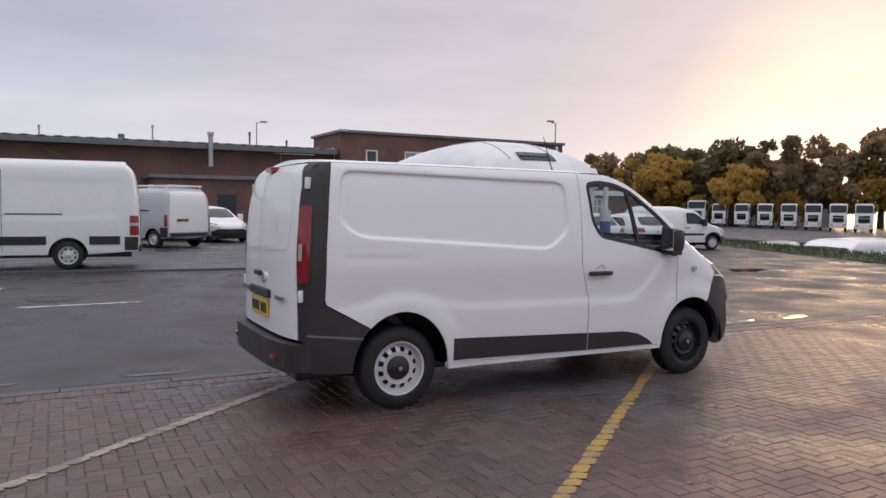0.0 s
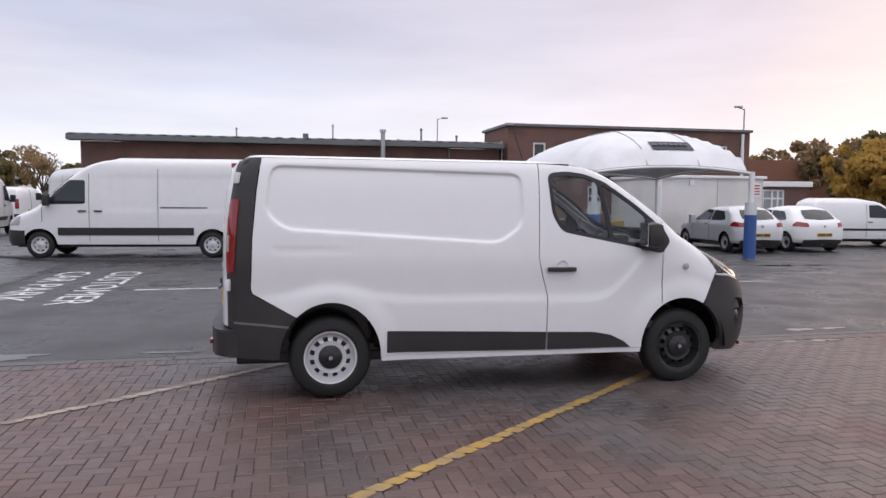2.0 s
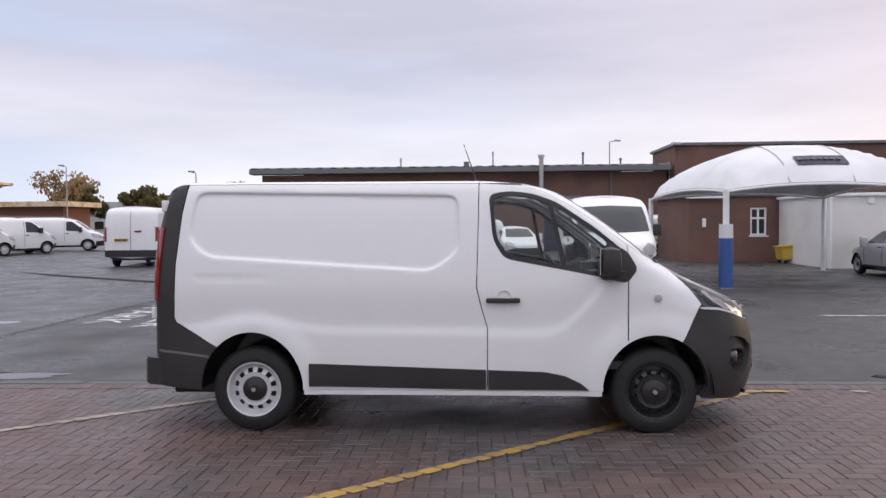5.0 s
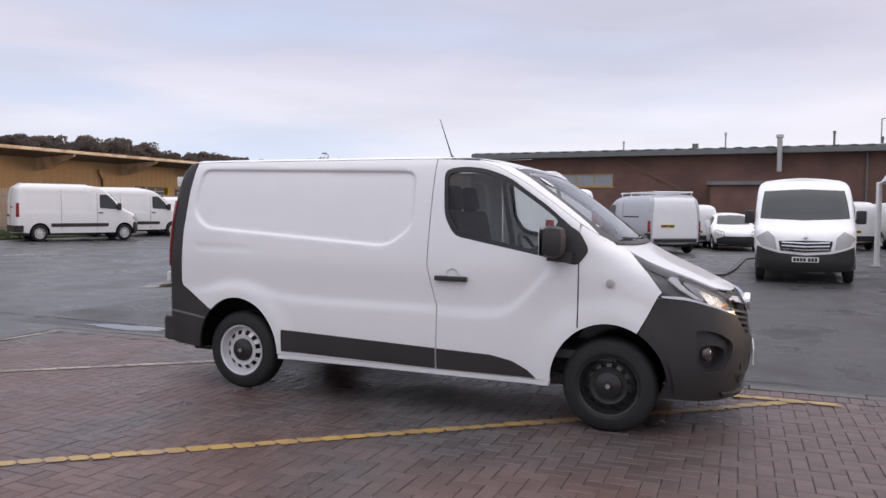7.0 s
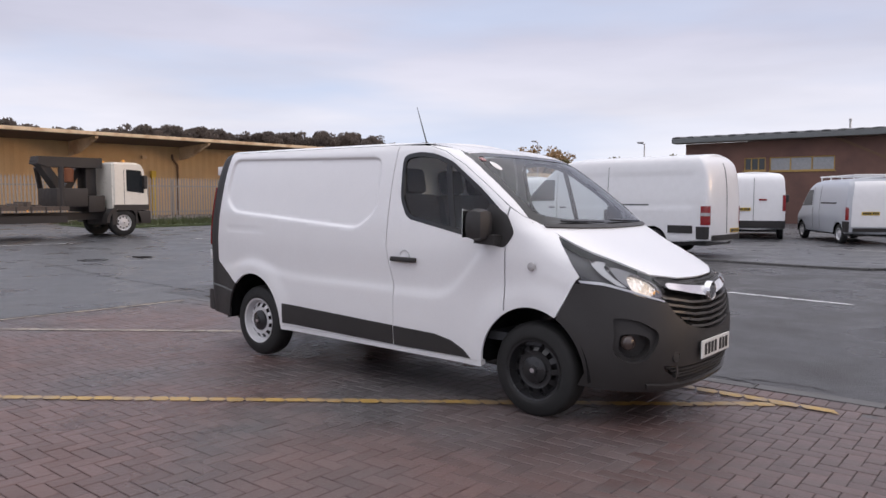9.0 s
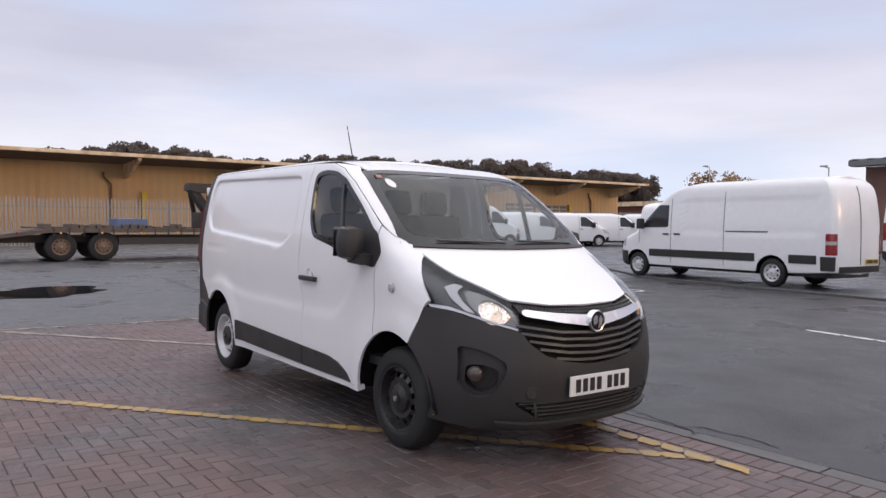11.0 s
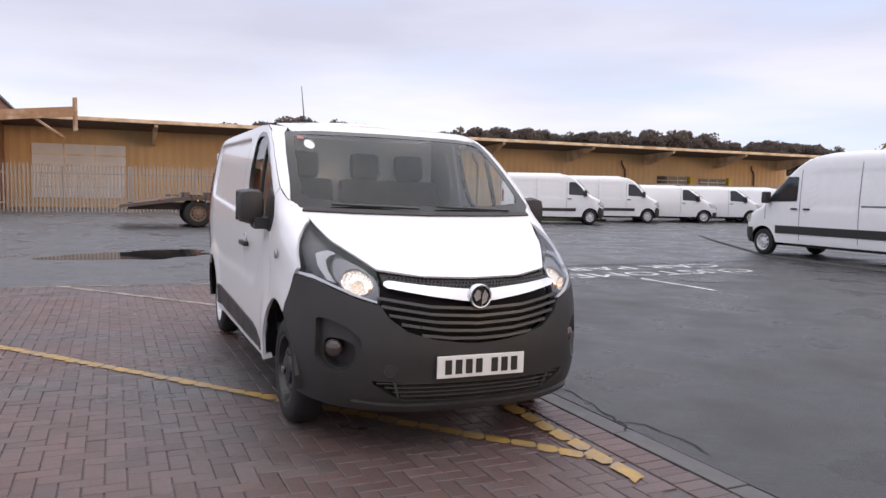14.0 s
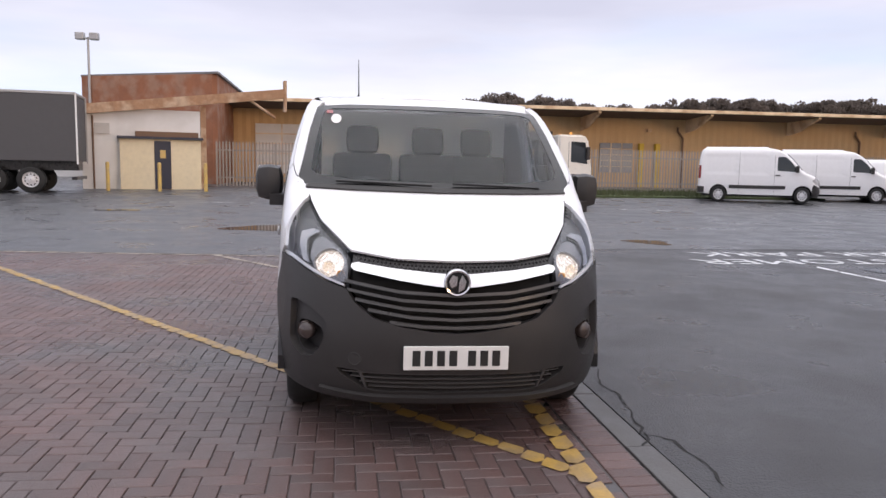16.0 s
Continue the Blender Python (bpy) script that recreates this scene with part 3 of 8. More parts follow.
def yellow_shed():
    """Cream-clad loading shed with a deep cantilevered canopy along the far side."""
    b = thing("loading_shed", "long cream-clad loading shed with deep rust-edged canopy", "building", kind="structure")
    y0, y1 = -7.2, 51.5
    bm = bmesh.new()
    # cladding with shallow vertical ribs
    n = int((y1 - y0) / 0.25)
    lo, hi = [], []
    for k in range(n + 1):
        xx = SHED_X + (0.03 if k % 2 else 0.0)
        lo.append(bm.verts.new((xx, y0 + (y1 - y0) * k / n, 0)))
        hi.append(bm.verts.new((xx, y0 + (y1 - y0) * k / n, 4.9)))
    for k in range(n):
        bm.faces.new((lo[k], lo[k + 1], hi[k + 1], hi[k]))
    part("wall", bm, CREAM, b)
    part("back_wall", box(SHED_X - 0.4, SHED_X - 0.03, y0, y1, 0, 4.9), CREAM, b)
    part("roof", prism([(SHED_X + 3.45, 5.06), (SHED_X + 3.45, 5.12), (SHED_X - 14, 6.6), (SHED_X - 14, 6.4), (SHED_X, 4.92)], y0 - 0.3, y1, "Y", None), ROOF_GREY, b)
    part("fascia", box(SHED_X + 3.46, SHED_X + 3.56, y0 - 0.3, y1, 4.98, 5.17, 0.01), FASCIA, b)
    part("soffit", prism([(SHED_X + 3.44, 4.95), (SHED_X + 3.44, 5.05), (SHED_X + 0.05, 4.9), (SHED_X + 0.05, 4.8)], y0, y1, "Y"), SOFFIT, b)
    for k in range(8):
        yy = 0.35 + k * 7.15
        bm = prism([(SHED_X + 0.05, 3.95), (SHED_X + 0.05, 4.8), (SHED_X + 3.4, 4.94), (SHED_X + 3.4, 4.82), (SHED_X + 1.2, 4.1)], yy - 0.09, yy + 0.09, "Y")
        part("bracket", bm, FASCIA, b)
    for yy in (6.3, 21.1, 33.8, 47.2):
        bm = cyl((SHED_X + 0.2, yy, 4.3), (SHED_X + 0.2, yy, 4.05), 0.07, n=8)
        add_cyl(bm, (SHED_X + 0.2, yy, 4.05), (SHED_X + 0.12, yy + 0.42, 3.6), 0.07, n=8)
        add_cyl(bm, (SHED_X + 0.12, yy + 0.42, 3.6), (SHED_X + 0.12, yy + 0.42, 0), 0.07, n=8)
        part("drainpipe", bm, STEEL_BROWN, b)
    # dock doors and a yellow framed opening
    for ya, yb, za, zb, mat in ((-5.9, -1.15, 0.9, 3.9, WHITE_WALL), (15.9, 18.1, 1.3, 3.2, PALE_GLASS), (37.4, 40.4, 1.6, 3.2, DARK_GLASS), (41.7, 44.5, 1.6, 3.1, DARK_GLASS)):
        d = part("dock_door", box(SHED_X + 0.034, SHED_X + 0.1, ya, yb, za, zb), mat, b)
        bm = bmesh.new()
        for k in range(1, 5):
            zz = za + (zb - za) * k / 5
            add_box(bm, SHED_X + 0.101, SHED_X + 0.13, ya, yb, zz - 0.03, zz + 0.03)
        for k in range(1, 3):
            ym = ya + (yb - ya) * k / 3
            add_box(bm, SHED_X + 0.102, SHED_X + 0.128, ym - 0.03, ym + 0.03, za, zb)
        part("door_rail", bm, FASCIA, d)
    y = material("yellow_steel", (0.62, 0.42, 0.03), 0.5, vary=0.1)
    bm = bmesh.new()
    for ya in (8.4, 18.5, 19.6, 40.55, 44.65):
        add_box(bm, SHED_X + 0.04, SHED_X + 0.3, ya, ya + 0.3, 0, 3.2)
    part("door_frame", bm, y, b)
    part("doorway", box(SHED_X + 0.034, SHED_X + 0.06, 18.8, 19.6, 0, 3.1), CREAM, b)
    part("lamp", box(SHED_X + 0.05, SHED_X + 0.3, 19.0, 19.3, 3.95, 4.15, 0.03), FASCIA, b)


yellow_shed()


def brick_store():
    """Red-orange brick store with a rusty gantry beam and a white lean-to."""
    b = thing("brick_store", "orange brick store with white lean-to and rusty beam", "building", pose(0, 0, 0.27), kind="structure")
    part("wall", prism([(-37.2, -14.7), (-37.0, -14.7), (-33.9, -7.3), (-34.1, -7.1), (-46, -7.3), (-46, -14.7)], -0.4, 5.75), BRICK_RED, b)
    part("coping", prism([(-37.35, -14.85), (-33.75, -7.1), (-33.75, -6.95), (-46, -7.15), (-46, -14.85)], 5.754, 5.86), ROOF_GREY, b)
    m = pose(-27.93, -8.56, 0, 0, 0, 16)
    part("lean_to", box(-3.4, 0.0, -3.1, 1.7, 0, 3.45, 0.0, m), WHITE_WALL, b)
    bm = prism([(-3.1, 3.12), (5.4, 4.2), (5.4, 4.62), (-3.1, 3.54)], 0.02, 0.27, "X", m)
    part("beam", bm, RUST, b)
    part("beam_plate", box(0.0, 0.3, 5.4, 5.52, 3.6, 5.0, 0.0, m), RUST, b)
    part("beam_strut", cyl(m @ Vector((0.15, 3.5, 4.3)), m @ Vector((0.15, 5.0, 3.3)), 0.06, n=8), RUST, b)
    part("column", box(-0.3, -0.02, 1.72, 1.96, 0, 3.7, 0.0, m), RUST, b)
    # small boarded porch with a door
    p = part("porch", box(0.003, 0.45, -1.62, 1.67, 0, 2.16, 0.0, m), material("cream_boards", (0.72, 0.62, 0.42), 0.6, vary=0.1), b)
    part("porch_roof", box(-0.02, 0.6, -1.72, 1.77, 2.165, 2.27, 0.0, m), DARK_DOOR, p)
    part("upper_board", box(0.003, 0.2, -1.0, 1.6, 2.28, 2.5, 0.0, m), STEEL_BROWN, p)
    d = part("door", box(0.454, 0.48, -0.25, 0.42, 0.02, 2.1, 0.0, m), DARK_DOOR, p)
    part("door_sign", box(0.484, 0.49, -0.02, 0.2, 1.35, 1.7, 0.0, m), BOLLARD, d)
    part("shutter_box", box(0.003, 0.05, -2.6, -2.0, 2.35, 2.8, 0.0, m), GALV, b)
    part("downpipe", cyl(m @ Vector((0.05, -2.65, 3.1)), m @ Vector((0.05, -2.65, 0)), 0.04, n=8), STEEL_BROWN, b)


brick_store()


# ---------------------------------------------------------------- vehicle skins
from mathutils.geometry import delaunay_2d_cdt


def curve(pts):
    """A smooth monotone curve through (key, value) pairs, as a function of arrays."""
    k = np.array([p[0] for p in pts], float)
    v = np.array([p[1] for p in pts], float)
    h, d = np.diff(k), np.diff(v) / np.diff(k)
    m = np.zeros(len(k))
    m[0], m[-1] = d[0], d[-1]
    for i in range(1, len(k) - 1):
        if d[i - 1] * d[i] > 0:
            w1, w2 = 2 * h[i] + h[i - 1], h[i] + 2 * h[i - 1]
            m[i] = (w1 + w2) / (w1 / d[i - 1] + w2 / d[i])

    def f(x):
        x = np.clip(np.asarray(x, float), k[0], k[-1])
        i = np.clip(np.searchsorted(k, x) - 1, 0, len(h) - 1)
        t = (x - k[i]) / h[i]
        return ((2 * t**3 - 3 * t**2 + 1) * v[i] + (t**3 - 2 * t**2 + t) * h[i] * m[i]
                + (-2 * t**3 + 3 * t**2) * v[i + 1] + (t**3 - t**2) * h[i] * m[i + 1])
    return f


def edge_distance(px, pz, poly):
    """Distance of points to a closed outline, and whether they lie inside."""
    q = np.asarray(poly, float)
    r = np.roll(q, -1, 0)
    best = np.full(px.shape, 1e9)
    inside = np.zeros(px.shape, bool)
    for (ax, az), (bx, bz) in zip(q, r):
        dx, dz = bx - ax, bz - az
        t = np.clip(((px - ax) * dx + (pz - az) * dz) / (dx * dx + dz * dz + 1e-12), 0, 1)
        best = np.minimum(best, np.hypot(px - ax - t * dx, pz - az - t * dz))
        cross = ((az > pz) != (bz > pz)) & (px < (bx - ax) * (pz - az) / (bz - az + 1e-12) + ax)
        inside ^= cross
    return best, inside


def smooth01(t):
    t = np.clip(t, 0, 1)
    return t * t * (3 - 2 * t)


def round_outline(pts, r, n=5):
    """Rounds the corners of an outline by r."""
    out = []
    m = len(pts)
    for i in range(m):
        p, q, s = (np.array(pts[j % m], float) for j in (i - 1, i, i + 1))
        a, b = p - q, s - q
        la, lb = np.linalg.norm(a), np.linalg.norm(b)
        k = min(r, 0.45 * la, 0.45 * lb)
        a, b = q + a / la * k, q + b / lb * k
        for t in np.linspace(0, 1, n):
            out.append(tuple((1 - t) ** 2 * a + 2 * t * (1 - t) * q + t * t * b))
    return out


class Skin:
    """A vehicle's outer surface: level slices with rounded ends. a runs 0 (middle of the tail), 1, 2 (along the right side), 3 (middle of the nose);
    past 3 and below 0 it goes on round the left side."""

    def __init__(self, nose, tail, half, corner_f, power_f, corner_r=0.12, power_r=3.0, relief=None):
        self.nose, self.tail, self.half = curve(nose), curve(tail), curve(half)
        self.cf, self.nf = curve(corner_f), curve(power_f)
        self.cr, self.nr, self.relief = corner_r, power_r, relief

    def ends(self, z):
        return self.tail(z) + self.cr, self.nose(z) - self.cf(z)

    def at(self, a, z):
        a, z = np.asarray(a, float), np.asarray(z, float)
        sign = np.where((a > 3) | (a < 0), 1.0, -1.0)
        a = np.where(a > 3, 6 - a, np.abs(a))
        w, cf, nf = self.half(z), self.cf(z), self.nf(z)
        r, f = self.ends(z)
        x = r + (np.clip(a, 1, 2) - 1) * (f - r)
        y = w.copy()
        th = np.clip(a - 2, 0, 1) * math.pi / 2
        k = (np.abs(np.sin(th)) ** nf + np.abs(np.cos(th)) ** nf) ** (1 / nf)
        front = a > 2
        x = np.where(front, f + cf * np.sin(th) / k, x)
        y = np.where(front, w * np.cos(th) / k, y)
        th = np.clip(1 - a, 0, 1) * math.pi / 2
        k = (np.abs(np.sin(th)) ** self.nr + np.abs(np.cos(th)) ** self.nr) ** (1 / self.nr)
        rear = a < 1
        x = np.where(rear, r - self.cr * np.sin(th) / k, x)
        y = np.where(rear, w * np.cos(th) / k, y)
        if self.relief:
            y = y + self.relief(x, z) * np.clip((2.45 - a) / 0.3, 0, 1) * np.clip((a - 0.2) / 0.8, 0, 1)
        return np.stack([x, sign * y, z], -1)

    def normal(self, a, z):
        e = 2e-3
        da = self.at(a + e, z) - self.at(a - e, z)
        dz = self.at(a, z + e) - self.at(a, z - e)
        n = np.cross(da, dz)
        n /= np.linalg.norm(n, axis=-1, keepdims=True) + 1e-9
        return n

    def side(self, x, z):
        r, f = self.ends(z)
        cf, nf = self.cf(z), self.nf(z)
        s = np.clip((x - f) / cf, 0, 0.9999)
        front = 2 + np.arctan2(s, (1 - s**nf) ** (1 / nf)) / (math.pi / 2)
        s = np.clip((r - x) / self.cr, 0, 0.9999)
        rear = 1 - np.arctan2(s, (1 - s**self.nr) ** (1 / self.nr)) / (math.pi / 2)
        return float(np.where(x > f, front, np.where(x < r, rear, 1 + (x - r) / (f - r))))

    def front(self, y, z):
        c = np.clip(abs(y) / self.half(z), 0, 0.9999)
        nf = self.nf(z)
        a = 2 + np.arctan2((1 - c**nf) ** (1 / nf), c) / (math.pi / 2)
        return float(a if y <= 0 else 6 - a)

    def rear(self, y, z):
        c = np.clip(abs(y) / self.half(z), 0, 0.9999)
        a = 1 - np.arctan2((1 - c**self.nr) ** (1 / self.nr), c) / (math.pi / 2)
        return float(a if y <= 0 else -a)

    def outline(self, pts, step=0.03, closed=True):
        """Turns points ("s", x, z), ("f", y, z), ("r", y, z) into a dense outline in (a, z)."""
        conv = {"s": self.side, "f": self.front, "r": self.rear}
        out = []
        n = len(pts)
        for i in range(n if closed else n - 1):
            (k0, u0, z0), (k1, u1, z1) = pts[i], pts[(i + 1) % n]
            L = math.hypot(u1 - u0, z1 - z0) if k0 == k1 else 0.3
            m = max(1, int(L / step))
            for j in range(m):
                t = j / m
                if k0 == k1:
                    z = z0 + (z1 - z0) * t
                    out.append((conv[k0](u0 + (u1 - u0) * t, z), z))
                else:
                    a0, a1 = conv[k0](u0, z0), conv[k1](u1, z1)
                    if abs(a1 - a0) > 3:
                        a1 = -a1 if a0 < 1 else 6 - a1
                    out.append((a0 + (a1 - a0) * t, z0 + (z1 - z0) * t))
        if not closed:
            k, u, z = pts[-1]
            out.append((conv[k](u, z), z))
        return out

    def mirrored(self, pts):
        """A right-hand outline that starts and ends on the middle line, closed by its mirror image."""
        o = self.outline(pts, closed=False)
        mid = 3.0 if max(q[0] for q in o) > 2 else 0.0
        return o + [(2 * mid - a, z) for a, z in reversed(o) if abs(a - mid) > 1e-4]

    def patch(self, pts, holes=(), off=0.0, rim=0.02, step=0.045, both=False, fine=None, raw=False, guides=()):
        """A sheet of the skin inside an outline, lifted by off, its edges turned in by rim. both: the outline is of the right half and is mirrored. guides: lines in (a, z) that the mesh follows."""
        def full(p):
            return p if raw else self.mirrored(p) if both else self.outline(p)
        loops = [full(pts)] + [full(h) for h in holes]
        K = 2.6
        lo = np.min(loops[0], 0)
        hi = np.max(loops[0], 0)
        st = fine or step
        ga = []
        a = lo[0]
        while a < hi[0]:
            ga.append(a)
            a += st / (3.2 if 1 <= a <= 2 else 1.3)
        gz = np.arange(lo[1], hi[1], st)
        A, Z = np.meshgrid(np.array(ga) + 1e-4, gz + 1e-4)
        A, Z = A.ravel(), Z.ravel()
        keep = None
        for i, lp in enumerate(loops):
            d, ins = edge_distance(A * K, Z, [(p[0] * K, p[1]) for p in lp])
            ok = (d > st * 0.45) & (ins if i == 0 else ~ins)
            keep = ok if keep is None else keep & ok
        lines = []
        for gl in guides:
            run = []
            arr = np.array(gl)
            ok = None
            for i, lp in enumerate(loops):
                d, ins = edge_distance(arr[:, 0] * K, arr[:, 1], [(p[0] * K, p[1]) for p in lp])
                good = (d > 0.004) & (ins if i == 0 else ~ins)
                ok = good if ok is None else ok & good
            for q, k in zip(gl, ok):
                if k:
                    run.append(q)
                    continue
                lines += [run] if len(run) > 1 else []
                run = []
            lines += [run] if len(run) > 1 else []
        for run in lines:
            for (a0, z0), (a1, z1) in zip(run, run[1:]):
                dx, dz = (a1 - a0) * K, z1 - z0
                t = np.clip(((A - a0) * K * dx + (Z - z0) * dz) / (dx * dx + dz * dz + 1e-12), 0, 1)
                keep &= np.hypot((A - a0) * K - t * dx, Z - z0 - t * dz) > st * 0.3
        verts, edges = [], []
        for run in lines:
            b = len(verts)
            verts += [Vector((p[0] * K, p[1])) for p in run]
            edges += [(b + i, b + i + 1) for i in range(len(run) - 1)]
        for lp in loops:
            b = len(verts)
            verts += [Vector((p[0] * K, p[1])) for p in lp]
            edges += [(b + i, b + (i + 1) % len(lp)) for i in range(len(lp))]
        verts += [Vector((x * K, z)) for x, z in zip(A[keep], Z[keep])]
        v2, _, f2, *_ = delaunay_2d_cdt(verts, edges, [], 0, 1e-6)
        aa, zz = np.array([v[0] / K for v in v2]), np.array([v[1] for v in v2])
        tri = np.array([list(f) for f in f2])
        ca, cz = aa[tri].mean(1), zz[tri].mean(1)
        keep = None
        for i, lp in enumerate(loops):
            _, ins = edge_distance(ca * K, cz, [(p[0] * K, p[1]) for p in lp])
            keep = ins if keep is None else keep & ~ins
        f2 = tri[keep].tolist()
        P = self.at(aa, zz)
        Nn = self.normal(aa, zz)
        P = P + Nn * off
        bm = bmesh.new()
        bv = [bm.verts.new(p) for p in P]
        for f in f2:
            try:
                bm.faces.new([bv[i] for i in f])
            except ValueError:
                pass
        if rim:
            inner = {}
            idx = {v: i for i, v in enumerate(bv)}
            for e in [e for e in bm.edges if len(e.link_faces) == 1]:
                q = []
                for v in e.verts:
                    if v not in inner:
                        i = idx[v]
                        inner[v] = bm.verts.new(Vector(P[i] - Nn[i] * rim))
                    q.append(inner[v])
                try:
                    bm.faces.new((e.verts[0], e.verts[1], q[1], q[0]))
                except ValueError:
                    pass
        return bm

    def top(self, z, crown, n=60, rows=7, off=0.0):
        """The lid over the slice at height z, rising by crown in the middle."""
        aa = np.concatenate([np.linspace(0, 1, 8)[:-1], np.linspace(1, 2, n)[:-1], np.linspace(2, 3, 14)])
        ring = self.at(aa, np.full(len(aa), z))
        bm = bmesh.new()
        cols = []
        for x, y, zz in ring:
            cols.append([bm.verts.new((x, y * (1 - 2 * j / rows), zz + off + crown * (1 - (1 - 2 * j / rows) ** 2) * min(1.0, abs(y) / 0.5))) for j in range(rows + 1)])
        for c, d in zip(cols, cols[1:]):
            for j in range(rows):
                bm.faces.new((c[j], d[j], d[j + 1], c[j + 1]))
        bmesh.ops.remove_doubles(bm, verts=bm.verts, dist=0.0008)
        return bm


def arc_pts(cx, cz, rx, rz, a0, a1, n=16):
    return [("s", cx + rx * math.cos(radians(a0 + (a1 - a0) * k / n)), cz + rz * math.sin(radians(a0 + (a1 - a0) * k / n))) for k in range(n + 1)]


def S(*pts):
    return [("s", *p) for p in pts]


def F(*pts):
    return [("f", *p) for p in pts]


def R(*pts):
    return [("r", *p) for p in pts]


VAN_WHITE = material("white_van_paint", (0.78, 0.78, 0.79), 0.32, vary=0.02, coat=0.6, rough_vary=0.04)
VAN_DIRTY = material("white_van_paint_dull", (0.80, 0.80, 0.81), 0.38, vary=0.04, coat=0.5, rough_vary=0.06)
BLACK_PLASTIC = material("grained_black_plastic", (0.034, 0.032, 0.0315), 0.45, vary=0.15, fine=200, bump=0.12, bump_scale=400, rough_vary=0.06, spec=0.38)
GLOSS_BLACK = material("gloss_black", (0.012, 0.012, 0.013), 0.12, vary=0.05)
RUBBER = material("tyre_rubber", (0.013, 0.013, 0.013), 0.7, vary=0.2, bump=0.2, bump_scale=90)
STEEL_SILVER = material("silver_steel_wheel", (0.62, 0.62, 0.63), 0.42, metal=0.3, vary=0.1)
STEEL_BLACK = material("black_steel_wheel", (0.018, 0.018, 0.019), 0.3, vary=0.1)
CHROME = material("chrome", (0.72, 0.72, 0.73), 0.1, metal=1.0, vary=0.03, rough_vary=0.03)
CLEAR = glass("clear_glass", (0.86, 0.91, 0.93), ior=1.6)
TINT = glass("tinted_glass", (0.86, 0.89, 0.88), ior=1.55)
LENS = glass("lamp_lens", (0.92, 0.93, 0.95))
VAN_GLASS = material("dark_van_glass", (0.025, 0.03, 0.034), 0.04, vary=0.1, rough_vary=0.02)
RED_LAMP = material("red_lamp", (0.24, 0.010, 0.013), 0.12, vary=0.1, coat=0.6)
CLEAR_LAMP = material("pale_lamp", (0.40, 0.39, 0.39), 0.15, vary=0.1, coat=0.5)
AMBER_LIT = material("lit_amber_lamp", (0.8, 0.36, 0.08), 0.2, emit=(1.0, 0.5, 0.14), emit_strength=0.15)
# Chrome bowl; warm emission stands in for the light it reflects.
LAMP_GLOW = material("headlamp_bowl_glow", (0.9, 0.87, 0.82), 0.22, metal=0.85, vary=0.25, scale=60, bump=0.9, bump_scale=55, emit=(1.0, 0.74, 0.50), emit_strength=0.22)
PLATE_WHITE = material("white_number_plate", (0.74, 0.73, 0.70), 0.4, vary=0.03, coat=0.3)
PLATE_YELLOW = material("yellow_number_plate", (0.62, 0.42, 0.05), 0.4, vary=0.03, coat=0.3)
SEAT = material("grey_seat_cloth", (0.022, 0.023, 0.027), 0.9, vary=0.2, bump=0.2, bump_scale=200)
DASH = material("dark_dash_plastic", (0.03, 0.032, 0.036), 0.6, vary=0.1)
CREAM_TRIM = material("pale_cab_trim", (0.86, 0.855, 0.82), 0.8, vary=0.05)


def wheel(parent, x, y, r, rim_mat, cap_mat, side=-1, width=0.2, holes=12, rim_r=None, z=None):
    """A road wheel: tyre, rim with slots, centre cap. y: its outer face; side: -1 faces -y."""
    rim_r = rim_r or r * 0.625
    z = r if z is None else z
    o, s = (x, y, z), -side
    prof = [(rim_r, 0.012), (rim_r + 0.012, 0.0), (rim_r + 0.03, 0.001), (r * 0.9, 0.006), (r * 0.955, 0.02), (r * 0.985, 0.038), (r, 0.06),
            (r, width - 0.06), (r * 0.97, width - 0.03), (rim_r, width)]
    bm = add_lathe(bmesh.new(), [(a, b * s) for a, b in prof], o, "Y", 40)
    t = part("wheel", bm, RUBBER, parent, smooth=50)
    # rim: lip, dished disc with a ring of slots, hub
    n = holes * 4
    rings = [(rim_r + 0.002, 0.004), (rim_r - 0.012, 0.008), (rim_r - 0.022, 0.040), (rim_r * 0.86, 0.062), (rim_r * 0.78, 0.052),
             (rim_r * 0.62, 0.03), (rim_r * 0.5, 0.036), (rim_r * 0.36, 0.03), (0.001, 0.03)]
    bm = bmesh.new()
    vs = []
    for a, b in rings:
        vs.append([bm.verts.new((o[0] + a * math.cos(2 * math.pi * k / n), o[1] + b * s, o[2] + a * math.sin(2 * math.pi * k / n))) for k in range(n)])
    for j in range(len(rings) - 1):
        for k in range(n):
            if j == 4 and k % 4 in (1, 2):
                continue
            bm.faces.new((vs[j][k], vs[j][(k + 1) % n], vs[j + 1][(k + 1) % n], vs[j + 1][k]))
    part("rim", bm, rim_mat, t, smooth=40)
    part("drum", cyl((x, y + 0.075 * s, z), (x, y + 0.16 * s, z), rim_r * 0.97, n=24), STEEL_BLACK, t)
    bm = add_lathe(bmesh.new(), [(rim_r * 0.46, 0.036 * s), (rim_r * 0.43, 0.018 * s), (rim_r * 0.30, 0.008 * s), (rim_r * 0.16, 0.002 * s), (rim_r * 0.15, -0.008 * s), (0.001, -0.01 * s)], o, "Y", 24)
    part("hub_cap", bm, cap_mat, t, smooth=40)
    part("badge", cyl((x, y - 0.014 * s, z), (x, y - 0.008 * s, z), rim_r * 0.08, n=12), CHROME, t)
    return t


